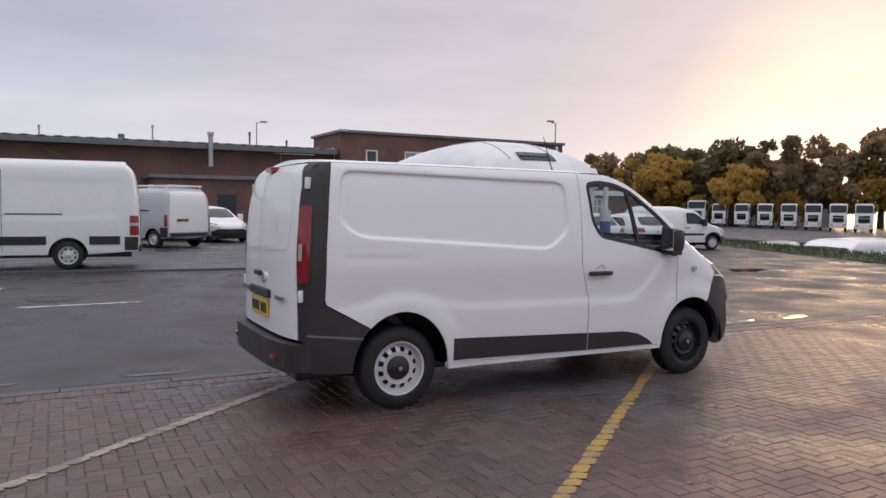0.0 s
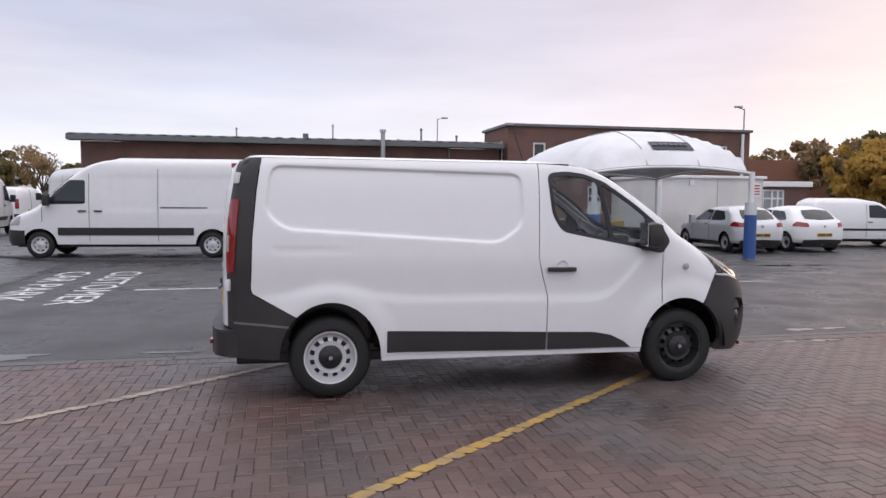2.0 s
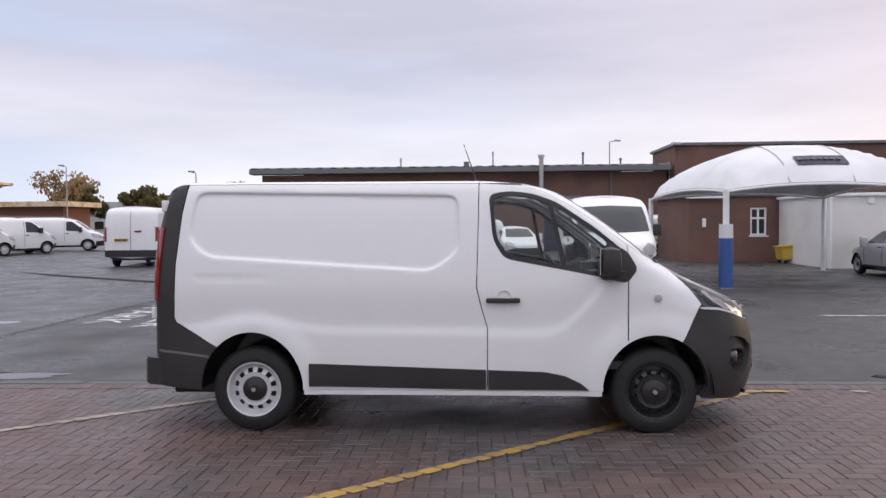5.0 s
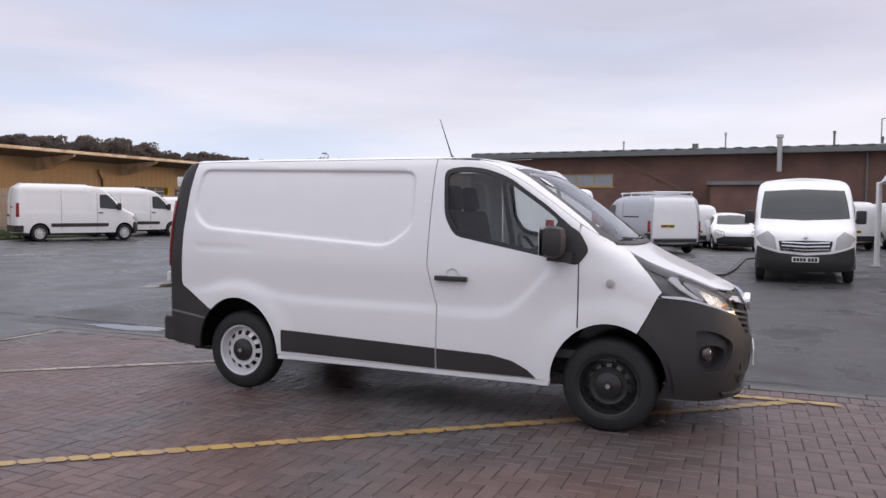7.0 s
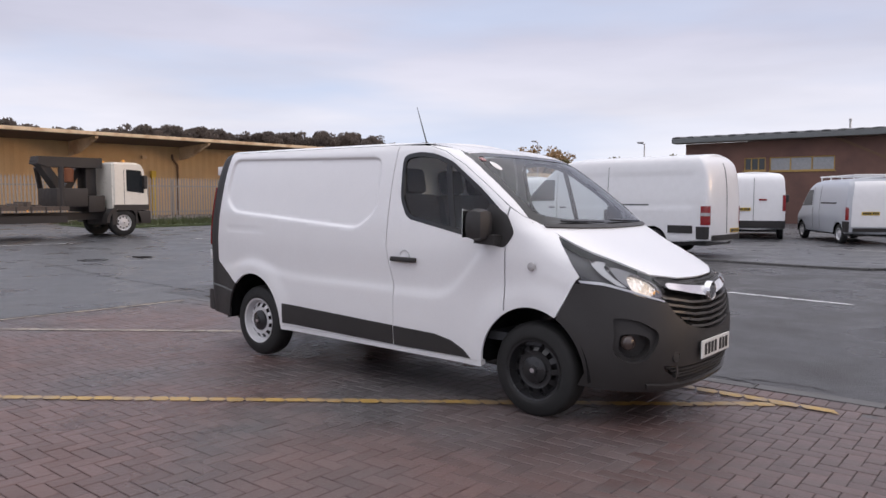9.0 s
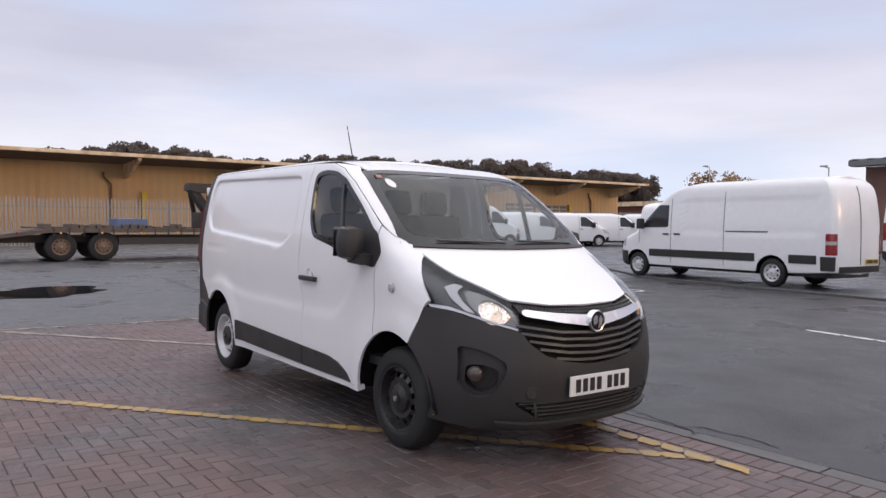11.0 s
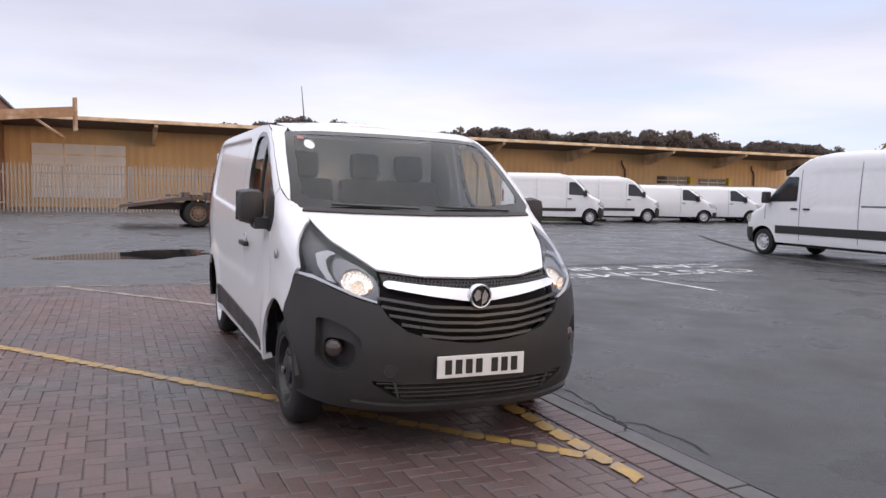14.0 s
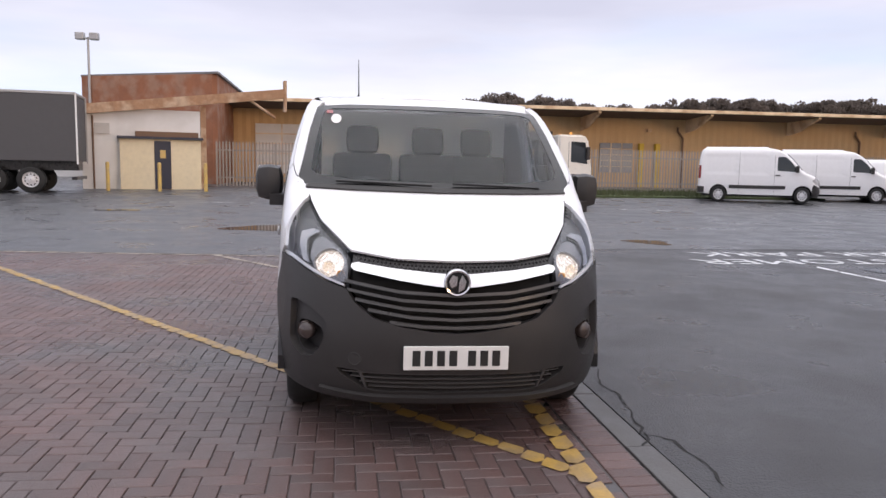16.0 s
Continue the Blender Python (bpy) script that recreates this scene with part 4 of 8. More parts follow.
def dark_bars(parent, m, widths, height, mat=None, gap=0.02, name="plate_bar"):
    """Plain bars in a row in place of lettering; m maps (along, up) to the face, along x and z."""
    total = sum(widths) + gap * (len(widths) - 1)
    u = -total / 2
    for w in widths:
        if w > 0.02:
            part(name, box(u, u + w, -0.003, 0.0, -height / 2, height / 2, 0.0, m), mat or PLATE_BLACK, parent)
        u += w + gap


# ---------------------------------------------------------------- the white van in the middle
PRESSING = round_outline([(-2.02, 1.885), (-2.075, 1.50), (-1.915, 1.36), (-0.15, 1.25), (0.07, 1.41), (0.06, 1.85)], 0.10)


def crease_height(x):
    return 0.80 + 0.10 * math.exp(-((x + 1.55) / 0.36) ** 2)


def fold_height(x):
    t = min(1, max(0, (x - 0.62) / 0.75))
    return 0.79 + 0.52 * (t * t * (3 - 2 * t)) ** 1.5


def hero_relief(x, z):
    d, ins = edge_distance(x, z, PRESSING)
    d = np.where(ins, d, -d)
    out = -0.022 * smooth01(d / 0.028)
    # the lower half steps outward under a crease that climbs over the arches
    crease = 0.80 + 0.10 * np.exp(-((x + 1.55) / 0.36) ** 2)
    lower = smooth01((crease - z) / 0.09 + 0.5)
    out = out + 0.011 * lower * smooth01((x + 2.3) / 0.3) * np.where(x < 1.36, 1.0, 0.0)
    # a sweeping fold on the door
    fold = 0.79 + 0.52 * smooth01((x - 0.62) / 0.75) ** 1.5
    ond = np.where((x > 0.27) & (x < 1.36), 1.0, 0.0)
    out = out - 0.011 * lower * ond + 0.013 * smooth01((fold - z) / 0.10 + 0.5) * ond * smooth01((1.36 - x) / 0.25)
    # flares round the wheels
    for cx in (-1.549, 1.549):
        r = np.hypot(x - cx, (z - 0.335) * 0.92)
        out = out + 0.016 * smooth01((0.60 - r) / 0.16)
    # short swage behind the panel
    out = out - 0.006 * np.exp(-((z - 1.205) / 0.015) ** 2) * smooth01((x + 2.02) / 0.05) * smooth01((-1.3 - x) / 0.3)
    # the flanks draw in a little towards the tail
    out = out - 0.045 * smooth01((-1.55 - x) / 0.85)
    return out


HERO = Skin(
    nose=[(0.20, 2.34), (0.28, 2.41), (0.42, 2.46), (0.6, 2.475), (0.75, 2.46), (0.88, 2.43), (0.955, 2.385), (0.99, 2.33), (1.05, 2.2), (1.12, 2.04), (1.20, 1.85),
          (1.26, 1.735), (1.30, 1.665), (1.40, 1.545), (1.5, 1.415), (1.7, 1.145), (1.84, 0.93), (1.90, 0.79), (1.94, 0.63), (1.957, 0.42)],
    tail=[(0.20, -2.40), (0.6, -2.42), (1.0, -2.42), (1.5, -2.40), (1.8, -2.355), (1.9, -2.32), (1.957, -2.22)],
    half=[(0.20, 0.89), (0.34, 0.92), (0.6, 0.936), (0.85, 0.94), (1.1, 0.95), (1.3, 0.94), (1.5, 0.915), (1.7, 0.882), (1.84, 0.848), (1.90, 0.828), (1.94, 0.80), (1.957, 0.765)],
    corner_f=[(0.2, 0.84), (0.6, 0.90), (0.95, 0.95), (1.05, 0.90), (1.2, 0.66), (1.3, 0.42), (1.4, 0.32), (1.5, 0.27), (1.8, 0.26), (1.957, 0.3)],
    power_f=[(0.2, 2.8), (0.6, 2.9), (0.9, 2.9), (1.0, 3.2), (1.1, 4.0), (1.25, 4.6), (1.35, 3.6), (1.6, 3.4), (1.957, 3.2)],
    corner_r=0.22, power_r=3.2, relief=hero_relief)

ARCH_R, ARCH_F = (-1.549, 0.335, 0.405, 0.455), (1.549, 0.335, 0.405, 0.44)


def hero_van():
    v = thing("panel_van", "white panel van with black bumpers on block paving", "van", pose(0, 0, 0.001, -0.75, 0.3, 0))
    K = HERO

    def pair(name, pts, mat, label="", **kw):
        """A right-hand sheet and its twin on the left."""
        me = mesh_of(name, K.patch(pts, **kw), mat, 35)
        obs = []
        for sy in (1, -1):
            ob = new(name, me)
            ob.parent = v
            ob.scale = (1, sy, 1)
            if label:
                tagged(ob, label)
            obs.append(ob)
        return obs

    G = 0.004
    top = 1.935
    # --- white sheets
    pts = S((-2.085, top), (0.212 - G, top), (0.195 - G, 1.30), (0.19 - G, 1.134), (0.23 - G, 0.97), (0.274 - G, 0.821), (0.27 - G, 0.345), (-1.148, 0.345))
    pts += arc_pts(*ARCH_R, 8, 132) + S((-2.155, 0.862), (-2.168, 0.90), (-2.155, 1.3), (-2.12, 1.7))
    guides = []
    n = len(PRESSING)
    for dd in (0.0, 0.0075, 0.014, 0.0205, 0.028):
        ring = []
        for k in range(n):
            p, q, r = (Vector(PRESSING[j % n]) for j in (k - 1, k, k + 1))
            e = (r - p).normalized()
            ring.append((q.x + e.y * -dd, q.y - e.x * -dd))
        guides.append(K.outline(S(*ring, ring[0]), closed=False))
    for dd in (-0.045, -0.022, 0.0, 0.022, 0.045):
        guides.append(K.outline(S(*[(-2.1 + 0.03 * k, crease_height(-2.1 + 0.03 * k) + dd) for k in range(80)]), closed=False))
    pair("side_panel", pts, VAN_WHITE, fine=0.026, guides=guides)
    win = round_outline([(0.285, 1.85), (0.315, 1.50), (0.40, 1.355), (1.322, 1.178), (1.322, 1.40), (1.1, 1.585), (0.80, 1.79), (0.62, 1.855), (0.44, 1.875)], 0.06)
    pts = S((0.212 + G, top), (0.52, 1.92), (0.70, 1.87), (0.90, 1.765), (1.1, 1.63), (1.332, 1.46), (1.332, 0.735))
    pts += [p for p in arc_pts(*ARCH_F, 118, 172)] + S((1.148, 0.345), (0.27 + G, 0.345), (0.274 + G, 0.821), (0.23 + G, 0.97), (0.19 + G, 1.134), (0.195 + G, 1.30))
    doors = pair("door", pts, VAN_WHITE, holes=[[("s", *p) for p in win]], fine=0.026,
                 guides=[K.outline(S(*[(0.28 + 0.026 * k, fold_height(0.28 + 0.026 * k) + dd) for k in range(42)]), closed=False) for dd in (-0.05, -0.025, 0.0, 0.025, 0.05)])
    # wing
    pts = S((1.342, 1.452), (1.45, 1.385), (1.55, 1.335), (1.62, 1.292), (1.665, 1.268), (1.80, 1.13), (1.895, 1.005), (1.875, 0.985), (1.80, 0.83), (1.75, 0.733)) + [p for p in arc_pts(*ARCH_F, 62, 120)] + S((1.342, 0.74))
    pair("wing", pts, VAN_WHITE)
    # front pillars
    pts = S((0.524, 1.924), (0.703, 1.873), (0.902, 1.768), (1.102, 1.633), (1.336, 1.463), (1.44, 1.395), (1.535, 1.343)) + F((-0.862, 1.335), (-0.83, 1.5), (-0.80, 1.70), (-0.765, 1.845), (-0.72, 1.895))
    pair("pillar", pts, VAN_WHITE)
    # roof
    roofb = K.patch(R((0, top + G)) + R((-0.6, top + G)) + S((-2.0, top + G), (0.3, top + G)) + F((-0.6, 1.94), (0, 1.94)) + F((0, 1.957), (-0.5, 1.957)) + S((0.1, 1.957), (-2.0, 1.957)) + R((-0.5, 1.957), (0, 1.957)), both=False, rim=0.0)
    me = mesh_of("roof_rail", roofb, VAN_WHITE, 40)
    for sy in (1, -1):
        o = new("roof_edge", me)
        o.parent, o.scale = v, (1, sy, 1)
    part("roof", K.top(1.957, 0.03), VAN_WHITE, v, smooth=60)
    part("header", K.patch(F((0, 1.878), (-0.55, 1.872), (-0.715, 1.858), (-0.72, 1.893)) + S((0.54, 1.934)) + F((-0.55, 1.938), (0, 1.938)), both=True, rim=0.01), VAN_WHITE, v, smooth=40)
    # bonnet
    pts = F((0, 0.984), (-0.30, 0.991), (-0.535, 1.022), (-0.60, 1.075), (-0.70, 1.155)) + S((1.655, 1.275), (1.60, 1.30), (1.54, 1.335)) + F((-0.80, 1.318), (-0.5, 1.308), (0, 1.302))
    part("bonnet", K.patch(pts, both=True, rim=0.012), VAN_WHITE, v, smooth=40)
    # --- glass
    pts = F((0, 1.302), (-0.5, 1.308), (-0.83, 1.322), (-0.855, 1.34), (-0.825, 1.5), (-0.795, 1.70), (-0.76, 1.845), (-0.71, 1.868), (-0.4, 1.874), (0, 1.876))
    ws = part("windscreen", K.patch(pts, both=True, off=-0.004, rim=0.004), CLEAR, v, smooth=60)
    ws.visible_shadow = False
    band = [F((0, 1.30), (-0.5, 1.306), (-0.85, 1.318), (-0.858, 1.335), (-0.826, 1.5), (-0.796, 1.70), (-0.762, 1.847), (-0.71, 1.87), (-0.4, 1.876), (0, 1.878)),
            F((0, 1.366), (-0.5, 1.375), (-0.74, 1.40), (-0.775, 1.43), (-0.765, 1.55), (-0.74, 1.70), (-0.715, 1.815), (-0.66, 1.838), (-0.4, 1.845), (0, 1.848))]
    o, i = K.mirrored(band[0]), K.mirrored(band[1])
    part("surround", K.patch(o, holes=[i], off=-0.001, rim=0.003, raw=True, step=0.06), GLOSS_BLACK, ws, smooth=60)
    part("tax_disc", K.patch(F(*[(-0.632 + 0.034 * math.cos(math.pi * k / 8), 1.762 + 0.034 * math.sin(math.pi * k / 8)) for k in range(16)]), off=0.001, rim=0), PLATE_WHITE, ws)
    part("sticker", K.patch(F((-0.655, 1.80), (-0.70, 1.80), (-0.695, 1.825), (-0.655, 1.825)), off=0.001, rim=0), RED_LAMP, ws)
    winp = [("s", *p) for p in win]
    glassm = mesh_of("window", K.patch(winp, off=-0.012, rim=0.0), TINT, 60)
    inner = round_outline([(0.318, 1.82), (0.345, 1.51), (0.425, 1.385), (1.19, 1.235), (1.19, 1.475), (1.06, 1.575), (0.80, 1.752), (0.62, 1.822), (0.45, 1.84)], 0.05)
    frm = mesh_of("seal", K.patch(winp, holes=[[("s", *p) for p in inner]], off=0.001, rim=0.02, step=0.06), GLOSS_BLACK, 60)
    split = mesh_of("divider", K.patch(S((0.735, 1.79), (0.775, 1.765), (0.875, 1.30), (0.835, 1.305)), off=0.0, rim=0.02), GLOSS_BLACK)
    sail = mesh_of("sail", K.patch([("s", *p) for p in round_outline([(1.10, 1.215), (1.33, 1.168), (1.41, 1.275), (1.335, 1.405), (1.18, 1.49)], 0.04)], off=0.004, rim=0.012), BLACK_PLASTIC, 60)
    pull = bmesh.new()
    add_box(pull, 0.262, 0.52, -0.985, -0.955, 1.018, 1.056, 0.012)
    add_box(pull, 0.275, 0.30, -0.96, -0.935, 1.02, 1.054)
    add_box(pull, 0.49, 0.515, -0.96, -0.935, 1.02, 1.054)
    pull = mesh_of("handle", pull, BLACK_PLASTIC, 40)
    cup = mesh_of("handle_cup", add_lathe(bmesh.new(), [(0.052, -0.002), (0.05, 0.003), (0.03, 0.006), (0.001, 0.007)], (0.40, -0.958, 1.062), "Y", 20), VAN_DIRTY, 60)
    mir = bmesh.new()
    add_box(mir, 1.10, 1.265, -1.138, -0.965, 1.218, 1.445, 0.075)
    add_prism(mir, [(1.13, 1.20), (1.30, 1.19), (1.31, 1.26), (1.14, 1.27)], -1.04, -0.905, "Y")
    mir = mesh_of("mirror", mir, BLACK_PLASTIC, 50)
    mg = mesh_of("mirror_glass", box(1.094, 1.099, -1.13, -0.985, 1.24, 1.44), CHROME)
    for d in doors:
        for nm, me in (("window", glassm), ("seal", frm), ("divider", split), ("sail", sail), ("handle", pull), ("handle_cup", cup)):
            ob = new(nm, me)
            ob.parent = d
            ob.visible_shadow = nm != "window"
        m1 = new("mirror", mir)
        m1.parent = v
        m1.scale = d.scale
        m2 = new("mirror_glass", mg)
        m2.parent = m1
    # side repeaters
    for d, sy in zip(doors, (1, -1)):
        o = new("side_repeater", mesh_of("side_repeater", add_lathe(bmesh.new(), [(0.03, 0.004), (0.026, -0.006), (0.001, -0.010)], (1.558, -0.958, 1.055), "Y", 16), CLEAR_LAMP, 50))
        o.parent, o.scale = v, (1, sy, 1)
    # --- black sheets
    pts = S((-2.095, top), (-2.13, 1.7), (-2.163, 1.3), (-2.176, 0.90), (-2.163, 0.855), (-1.824, 0.672)) + arc_pts(*ARCH_R, 134, 178) + S((-1.954, 0.335)) + S((-2.2, 0.345)) + R((-0.90, 0.36)) + R((-0.90, 0.58), (-0.845, 0.60), (-0.835, 1.0), (-0.81, 1.5), (-0.775, 1.75), (-0.70, top))
    pair("corner_trim", pts, BLACK_PLASTIC)
    ln = S((-2.30, 0.628), (-1.88, 0.588), (-1.88, 0.604), (-2.30, 0.645))
    pair("bumper_seam", ln, GUTTER, off=0.003, rim=0.004)
    for xa, xb, za, zb in ((-1.10, 0.262, 0.53, 0.362), (0.278, 0.95, 0.508, 0.352)):
        if xa < 0:
            q = S((xa, 0.548), (xb, 0.505), (xb, 0.352), (xa, 0.372))
        else:
            q = S((xa, 0.504), (0.70, 0.492), (0.86, 0.462), (0.98, 0.405), (1.045, 0.352), (xa, 0.352))
        pair("side_moulding", q, BLACK_PLASTIC, off=0.009, rim=0.02)
    pair("sill", S((-1.14, 0.342), (1.14, 0.342), (1.14, 0.305), (-1.14, 0.305)), VAN_DIRTY, rim=0.06)
    # front bumper with scoops for the fog lamps and the lower grille
    pts = F((0, 0.235), (-0.45, 0.24), (-0.75, 0.262)) + S((1.90, 0.29)) + arc_pts(1.549, 0.335, 0.405, 0.44, 6, 60) + S((1.80, 0.818), (1.868, 0.965), (1.888, 0.962)) + F((-0.86, 0.955)) + F((-0.78, 0.918), (-0.66, 0.868), (-0.56, 0.842), (-0.515, 0.775), (-0.42, 0.703), (-0.28, 0.662), (-0.12, 0.638), (0, 0.630))
    fog = [("f", *p) for p in round_outline([(-0.845, 0.755), (-0.80, 0.752), (-0.735, 0.728), (-0.65, 0.665), (-0.655, 0.60), (-0.715, 0.475), (-0.79, 0.455), (-0.852, 0.52)], 0.04)]
    low = F((0, 0.418), (-0.40, 0.424), (-0.60, 0.436), (-0.585, 0.405), (-0.47, 0.335), (-0.40, 0.318), (0, 0.312))
    o, l = K.mirrored(pts), K.mirrored(low)
    fo = K.outline(fog)
    b = part("front_bumper", K.patch(o, holes=[l, fo, [(6 - a, z) for a, z in fo]], raw=True, rim=0.05), BLACK_PLASTIC, v, smooth=40)
    part("lower_grille", K.patch(F((0, 0.435), (-0.61, 0.445), (-0.60, 0.305), (0, 0.295)), both=True, off=-0.042, rim=0), GLOSS_BLACK, b, smooth=60)
    # Lighter grey than the bumper: light on the bars is in the colour.
    SLAT = material("satin_lit_grille_bar", (0.06, 0.058, 0.057), 0.36, vary=0.08)
    for k in range(4):
        z = 0.332 + k * 0.026
        h = 0.44 + k * 0.045
        part("grille_bar", K.patch(F((0, z), (-h, z + 0.006), (-h, z + 0.013), (0, z + 0.008)), both=True, off=-0.006, rim=0.03), SLAT, b)
    for sy in (1, -1):
        part("grille_post", K.patch(F((-0.44 * sy, 0.318), (-0.452 * sy, 0.318), (-0.492 * sy, 0.43), (-0.478 * sy, 0.43)), off=-0.004, rim=0.03), SLAT, b)
    part("lip", K.patch(F((0, 0.268), (-0.45, 0.274), (-0.66, 0.292), (-0.68, 0.322), (-0.55, 0.308), (-0.4, 0.300), (0, 0.296)), both=True, off=0.022, rim=0.03), BLACK_PLASTIC, b, "protruding lower lip", smooth=40)
    ct = K.at(np.array([K.front(-0.51, 0.49)]), np.array([0.49]))[0]
    part("tow_eye_cover", add_lathe(bmesh.new(), [(0.036, -0.01), (0.036, 0.003), (0.031, 0.004), (0.029, 0.001), (0.001, 0.003)], (0, 0, 0), "X", 24), BLACK_PLASTIC, b, smooth=40, m=pose(ct[0], ct[1], ct[2], 0, 0, -16))
    pocket = [("f", *p) for p in round_outline([(-0.83, 0.648), (-0.76, 0.652), (-0.69, 0.622), (-0.69, 0.54), (-0.73, 0.488), (-0.79, 0.478), (-0.835, 0.53)], 0.035)]
    fs = mesh_of("fog_scoop", K.patch([("f", *p) for p in [(-0.60, 0.80), (-0.60, 0.42), (-0.868, 0.42), (-0.868, 0.80)]], holes=[pocket], off=-0.036, rim=0.06), BLACK_PLASTIC, 40)
    fr = mesh_of("fog_recess", K.patch([("f", *p) for p in [(-0.64, 0.70), (-0.64, 0.44), (-0.865, 0.44), (-0.865, 0.70)]], off=-0.10, rim=0), BLACK_PLASTIC, 60)
    fl = mesh_of("fog_lamp", add_lathe(bmesh.new(), [(0.050, -0.03), (0.048, 0.0), (0.044, 0.004), (0.042, 0.0), (0.03, 0.010), (0.001, 0.014)], (0, 0, 0), "X", 24), material("fog_glass", (0.06, 0.045, 0.04), 0.12, coat=0.5), 60)
    fp = K.at(np.array([K.front(-0.765, 0.59)]), np.array([0.59]))[0]
    for sy in (1, -1):
        for nm, me in (("fog_scoop", fs), ("fog_recess", fr)):
            r_ = new(nm, me)
            r_.parent, r_.scale = b, (1, sy, 1)
        f_ = new("fog_lamp", fl)
        f_.parent = b
        f_.matrix_basis = pose(fp[0] - 0.055, fp[1] * sy, fp[2], 0, 0, -28 * sy)
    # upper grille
    # Near-black backing sheet; shade between the bars is in its colour.
    GRILLE_SHADE = material("matt_black_grille_shade", (0.006, 0.006, 0.006), 0.9)
    part("grille", K.patch(F((0, 0.985), (-0.30, 0.990), (-0.535, 1.02), (-0.56, 0.85), (-0.51, 0.765), (-0.42, 0.695), (-0.28, 0.655), (0, 0.622)), both=True, off=-0.075, rim=0), GRILLE_SHADE, v, smooth=60)
    mesh_mat = material("grille_mesh", (0.028, 0.027, 0.027), 0.45, bump=1.0, bump_scale=90)
    mb = part("grille_mesh", K.patch(F((0, 0.980), (-0.30, 0.985), (-0.525, 1.012), (-0.53, 0.962), (-0.3, 0.935), (0, 0.915)), both=True, off=-0.016, rim=0.02), mesh_mat, v, smooth=60)
    # rows of small black hexagons painted for the shaded openings in the mesh strip
    bm = bmesh.new()
    for j in range(3):
        for i in range(-23, 24):
            y = (i + 0.5 * (j % 2)) * 0.0215
            z = 0.9385 + j * 0.0165 + 0.030 * (y / 0.5) ** 2
            q = K.at(np.array([K.front(-abs(y), z)]), np.array([z]))[0]
            c = [(dy, dz) for dy, dz in ((-0.007, 0), (-0.0035, 0.005), (0.0035, 0.005), (0.007, 0), (0.0035, -0.005), (-0.0035, -0.005))]
            bm.faces.new([bm.verts.new((q[0] - 0.012, y + dy, z + dz)) for dy, dz in c])
    tagged(part("mesh_insert", bm, GLOSS_BLACK, mb), kind="stuff")
    part("chrome_bar", K.patch(F((0, 0.921), (-0.1, 0.926), (-0.3, 0.943), (-0.50, 0.966), (-0.528, 0.960), (-0.532, 0.944), (-0.515, 0.930), (-0.3, 0.892), (-0.1, 0.864), (0, 0.857)), both=True, off=0.008, rim=0.03), CHROME, v, smooth=50)
    for k in range(5):
        zc = 0.822 - k * 0.041
        h = (0.575, 0.555, 0.515, 0.45, 0.34)[k]
        up = (0.062, 0.058, 0.052, 0.044, 0.026)[k]
        za, zb = -0.008, 0.008
        part("grille_bar", K.patch(F((0, zc + za), (-h * 0.5, zc + up * 0.25 + za), (-h, zc + up + za), (-h, zc + up + zb), (-h * 0.5, zc + up * 0.25 + zb), (0, zc + zb)), both=True, off=-0.012, rim=0.03), SLAT, v, smooth=40)
    fx = float(K.nose(0.888))
    bd = part("badge", add_lathe(bmesh.new(), [(0.069, -0.02), (0.069, 0.014), (0.064, 0.021), (0.057, 0.019), (0.055, 0.011), (0.001, 0.011)], (fx + 0.008, 0, 0.888), "X", 36), CHROME, v, "round chrome badge", smooth=40)
    part("badge_face", add_lathe(bmesh.new(), [(0.0545, 0.0), (0.0545, 0.013), (0.001, 0.014)], (fx + 0.008, 0, 0.888), "X", 28), GLOSS_BLACK, bd)
    bm = bmesh.new()
    add_prism(bm, [(-0.046, 0.006), (-0.030, -0.026), (-0.004, -0.012), (-0.002, 0.030), (-0.026, 0.040)], 0.0, 0.006, "X", pose(fx + 0.0225, 0, 0.888))
    add_prism(bm, [(0.004, -0.048), (0.034, -0.030), (0.044, 0.008), (0.022, 0.040), (0.008, 0.010)], 0.0, 0.006, "X", pose(fx + 0.0225, 0, 0.888))
    part("badge_shape", bm, CHROME, bd)
    # headlamps
    hl = S((1.672, 1.262), (1.80, 1.122), (1.90, 1.005), (1.885, 0.978), (1.90, 0.965)) + F((-0.855, 0.956), (-0.78, 0.922), (-0.66, 0.873), (-0.565, 0.848), (-0.545, 1.025), (-0.605, 1.070), (-0.705, 1.150))
    hb = mesh_of("headlamp", K.patch(hl, off=-0.055, rim=0.02), material("lamp_inside", (0.045, 0.045, 0.05), 0.3, metal=0.3, vary=0.2), 60)
    hlens = mesh_of("lens", K.patch(hl, off=-0.001, rim=0.0), LENS, 60)
    hstrip = mesh_of("light_strip", K.patch(S((1.888, 0.985), (1.905, 0.970)) + F((-0.852, 0.960), (-0.78, 0.927), (-0.66, 0.879), (-0.572, 0.853), (-0.572, 0.864), (-0.66, 0.892), (-0.78, 0.943), (-0.852, 0.982)), off=-0.010, rim=0.015), material("white_lamp_strip", (0.62, 0.62, 0.63), 0.15, vary=0.05, coat=0.6), 60)
    bowl_pts = [(-0.660 + 0.086 * math.cos(2 * math.pi * k / 20), 0.967 + 0.074 * math.sin(2 * math.pi * k / 20) + 0.018 * math.cos(2 * math.pi * k / 20)) for k in range(20)]
    inner_bowl = mesh_of("reflector", K.patch([("f", *p) for p in bowl_pts], off=-0.046, rim=0.01), LAMP_GLOW, 40)
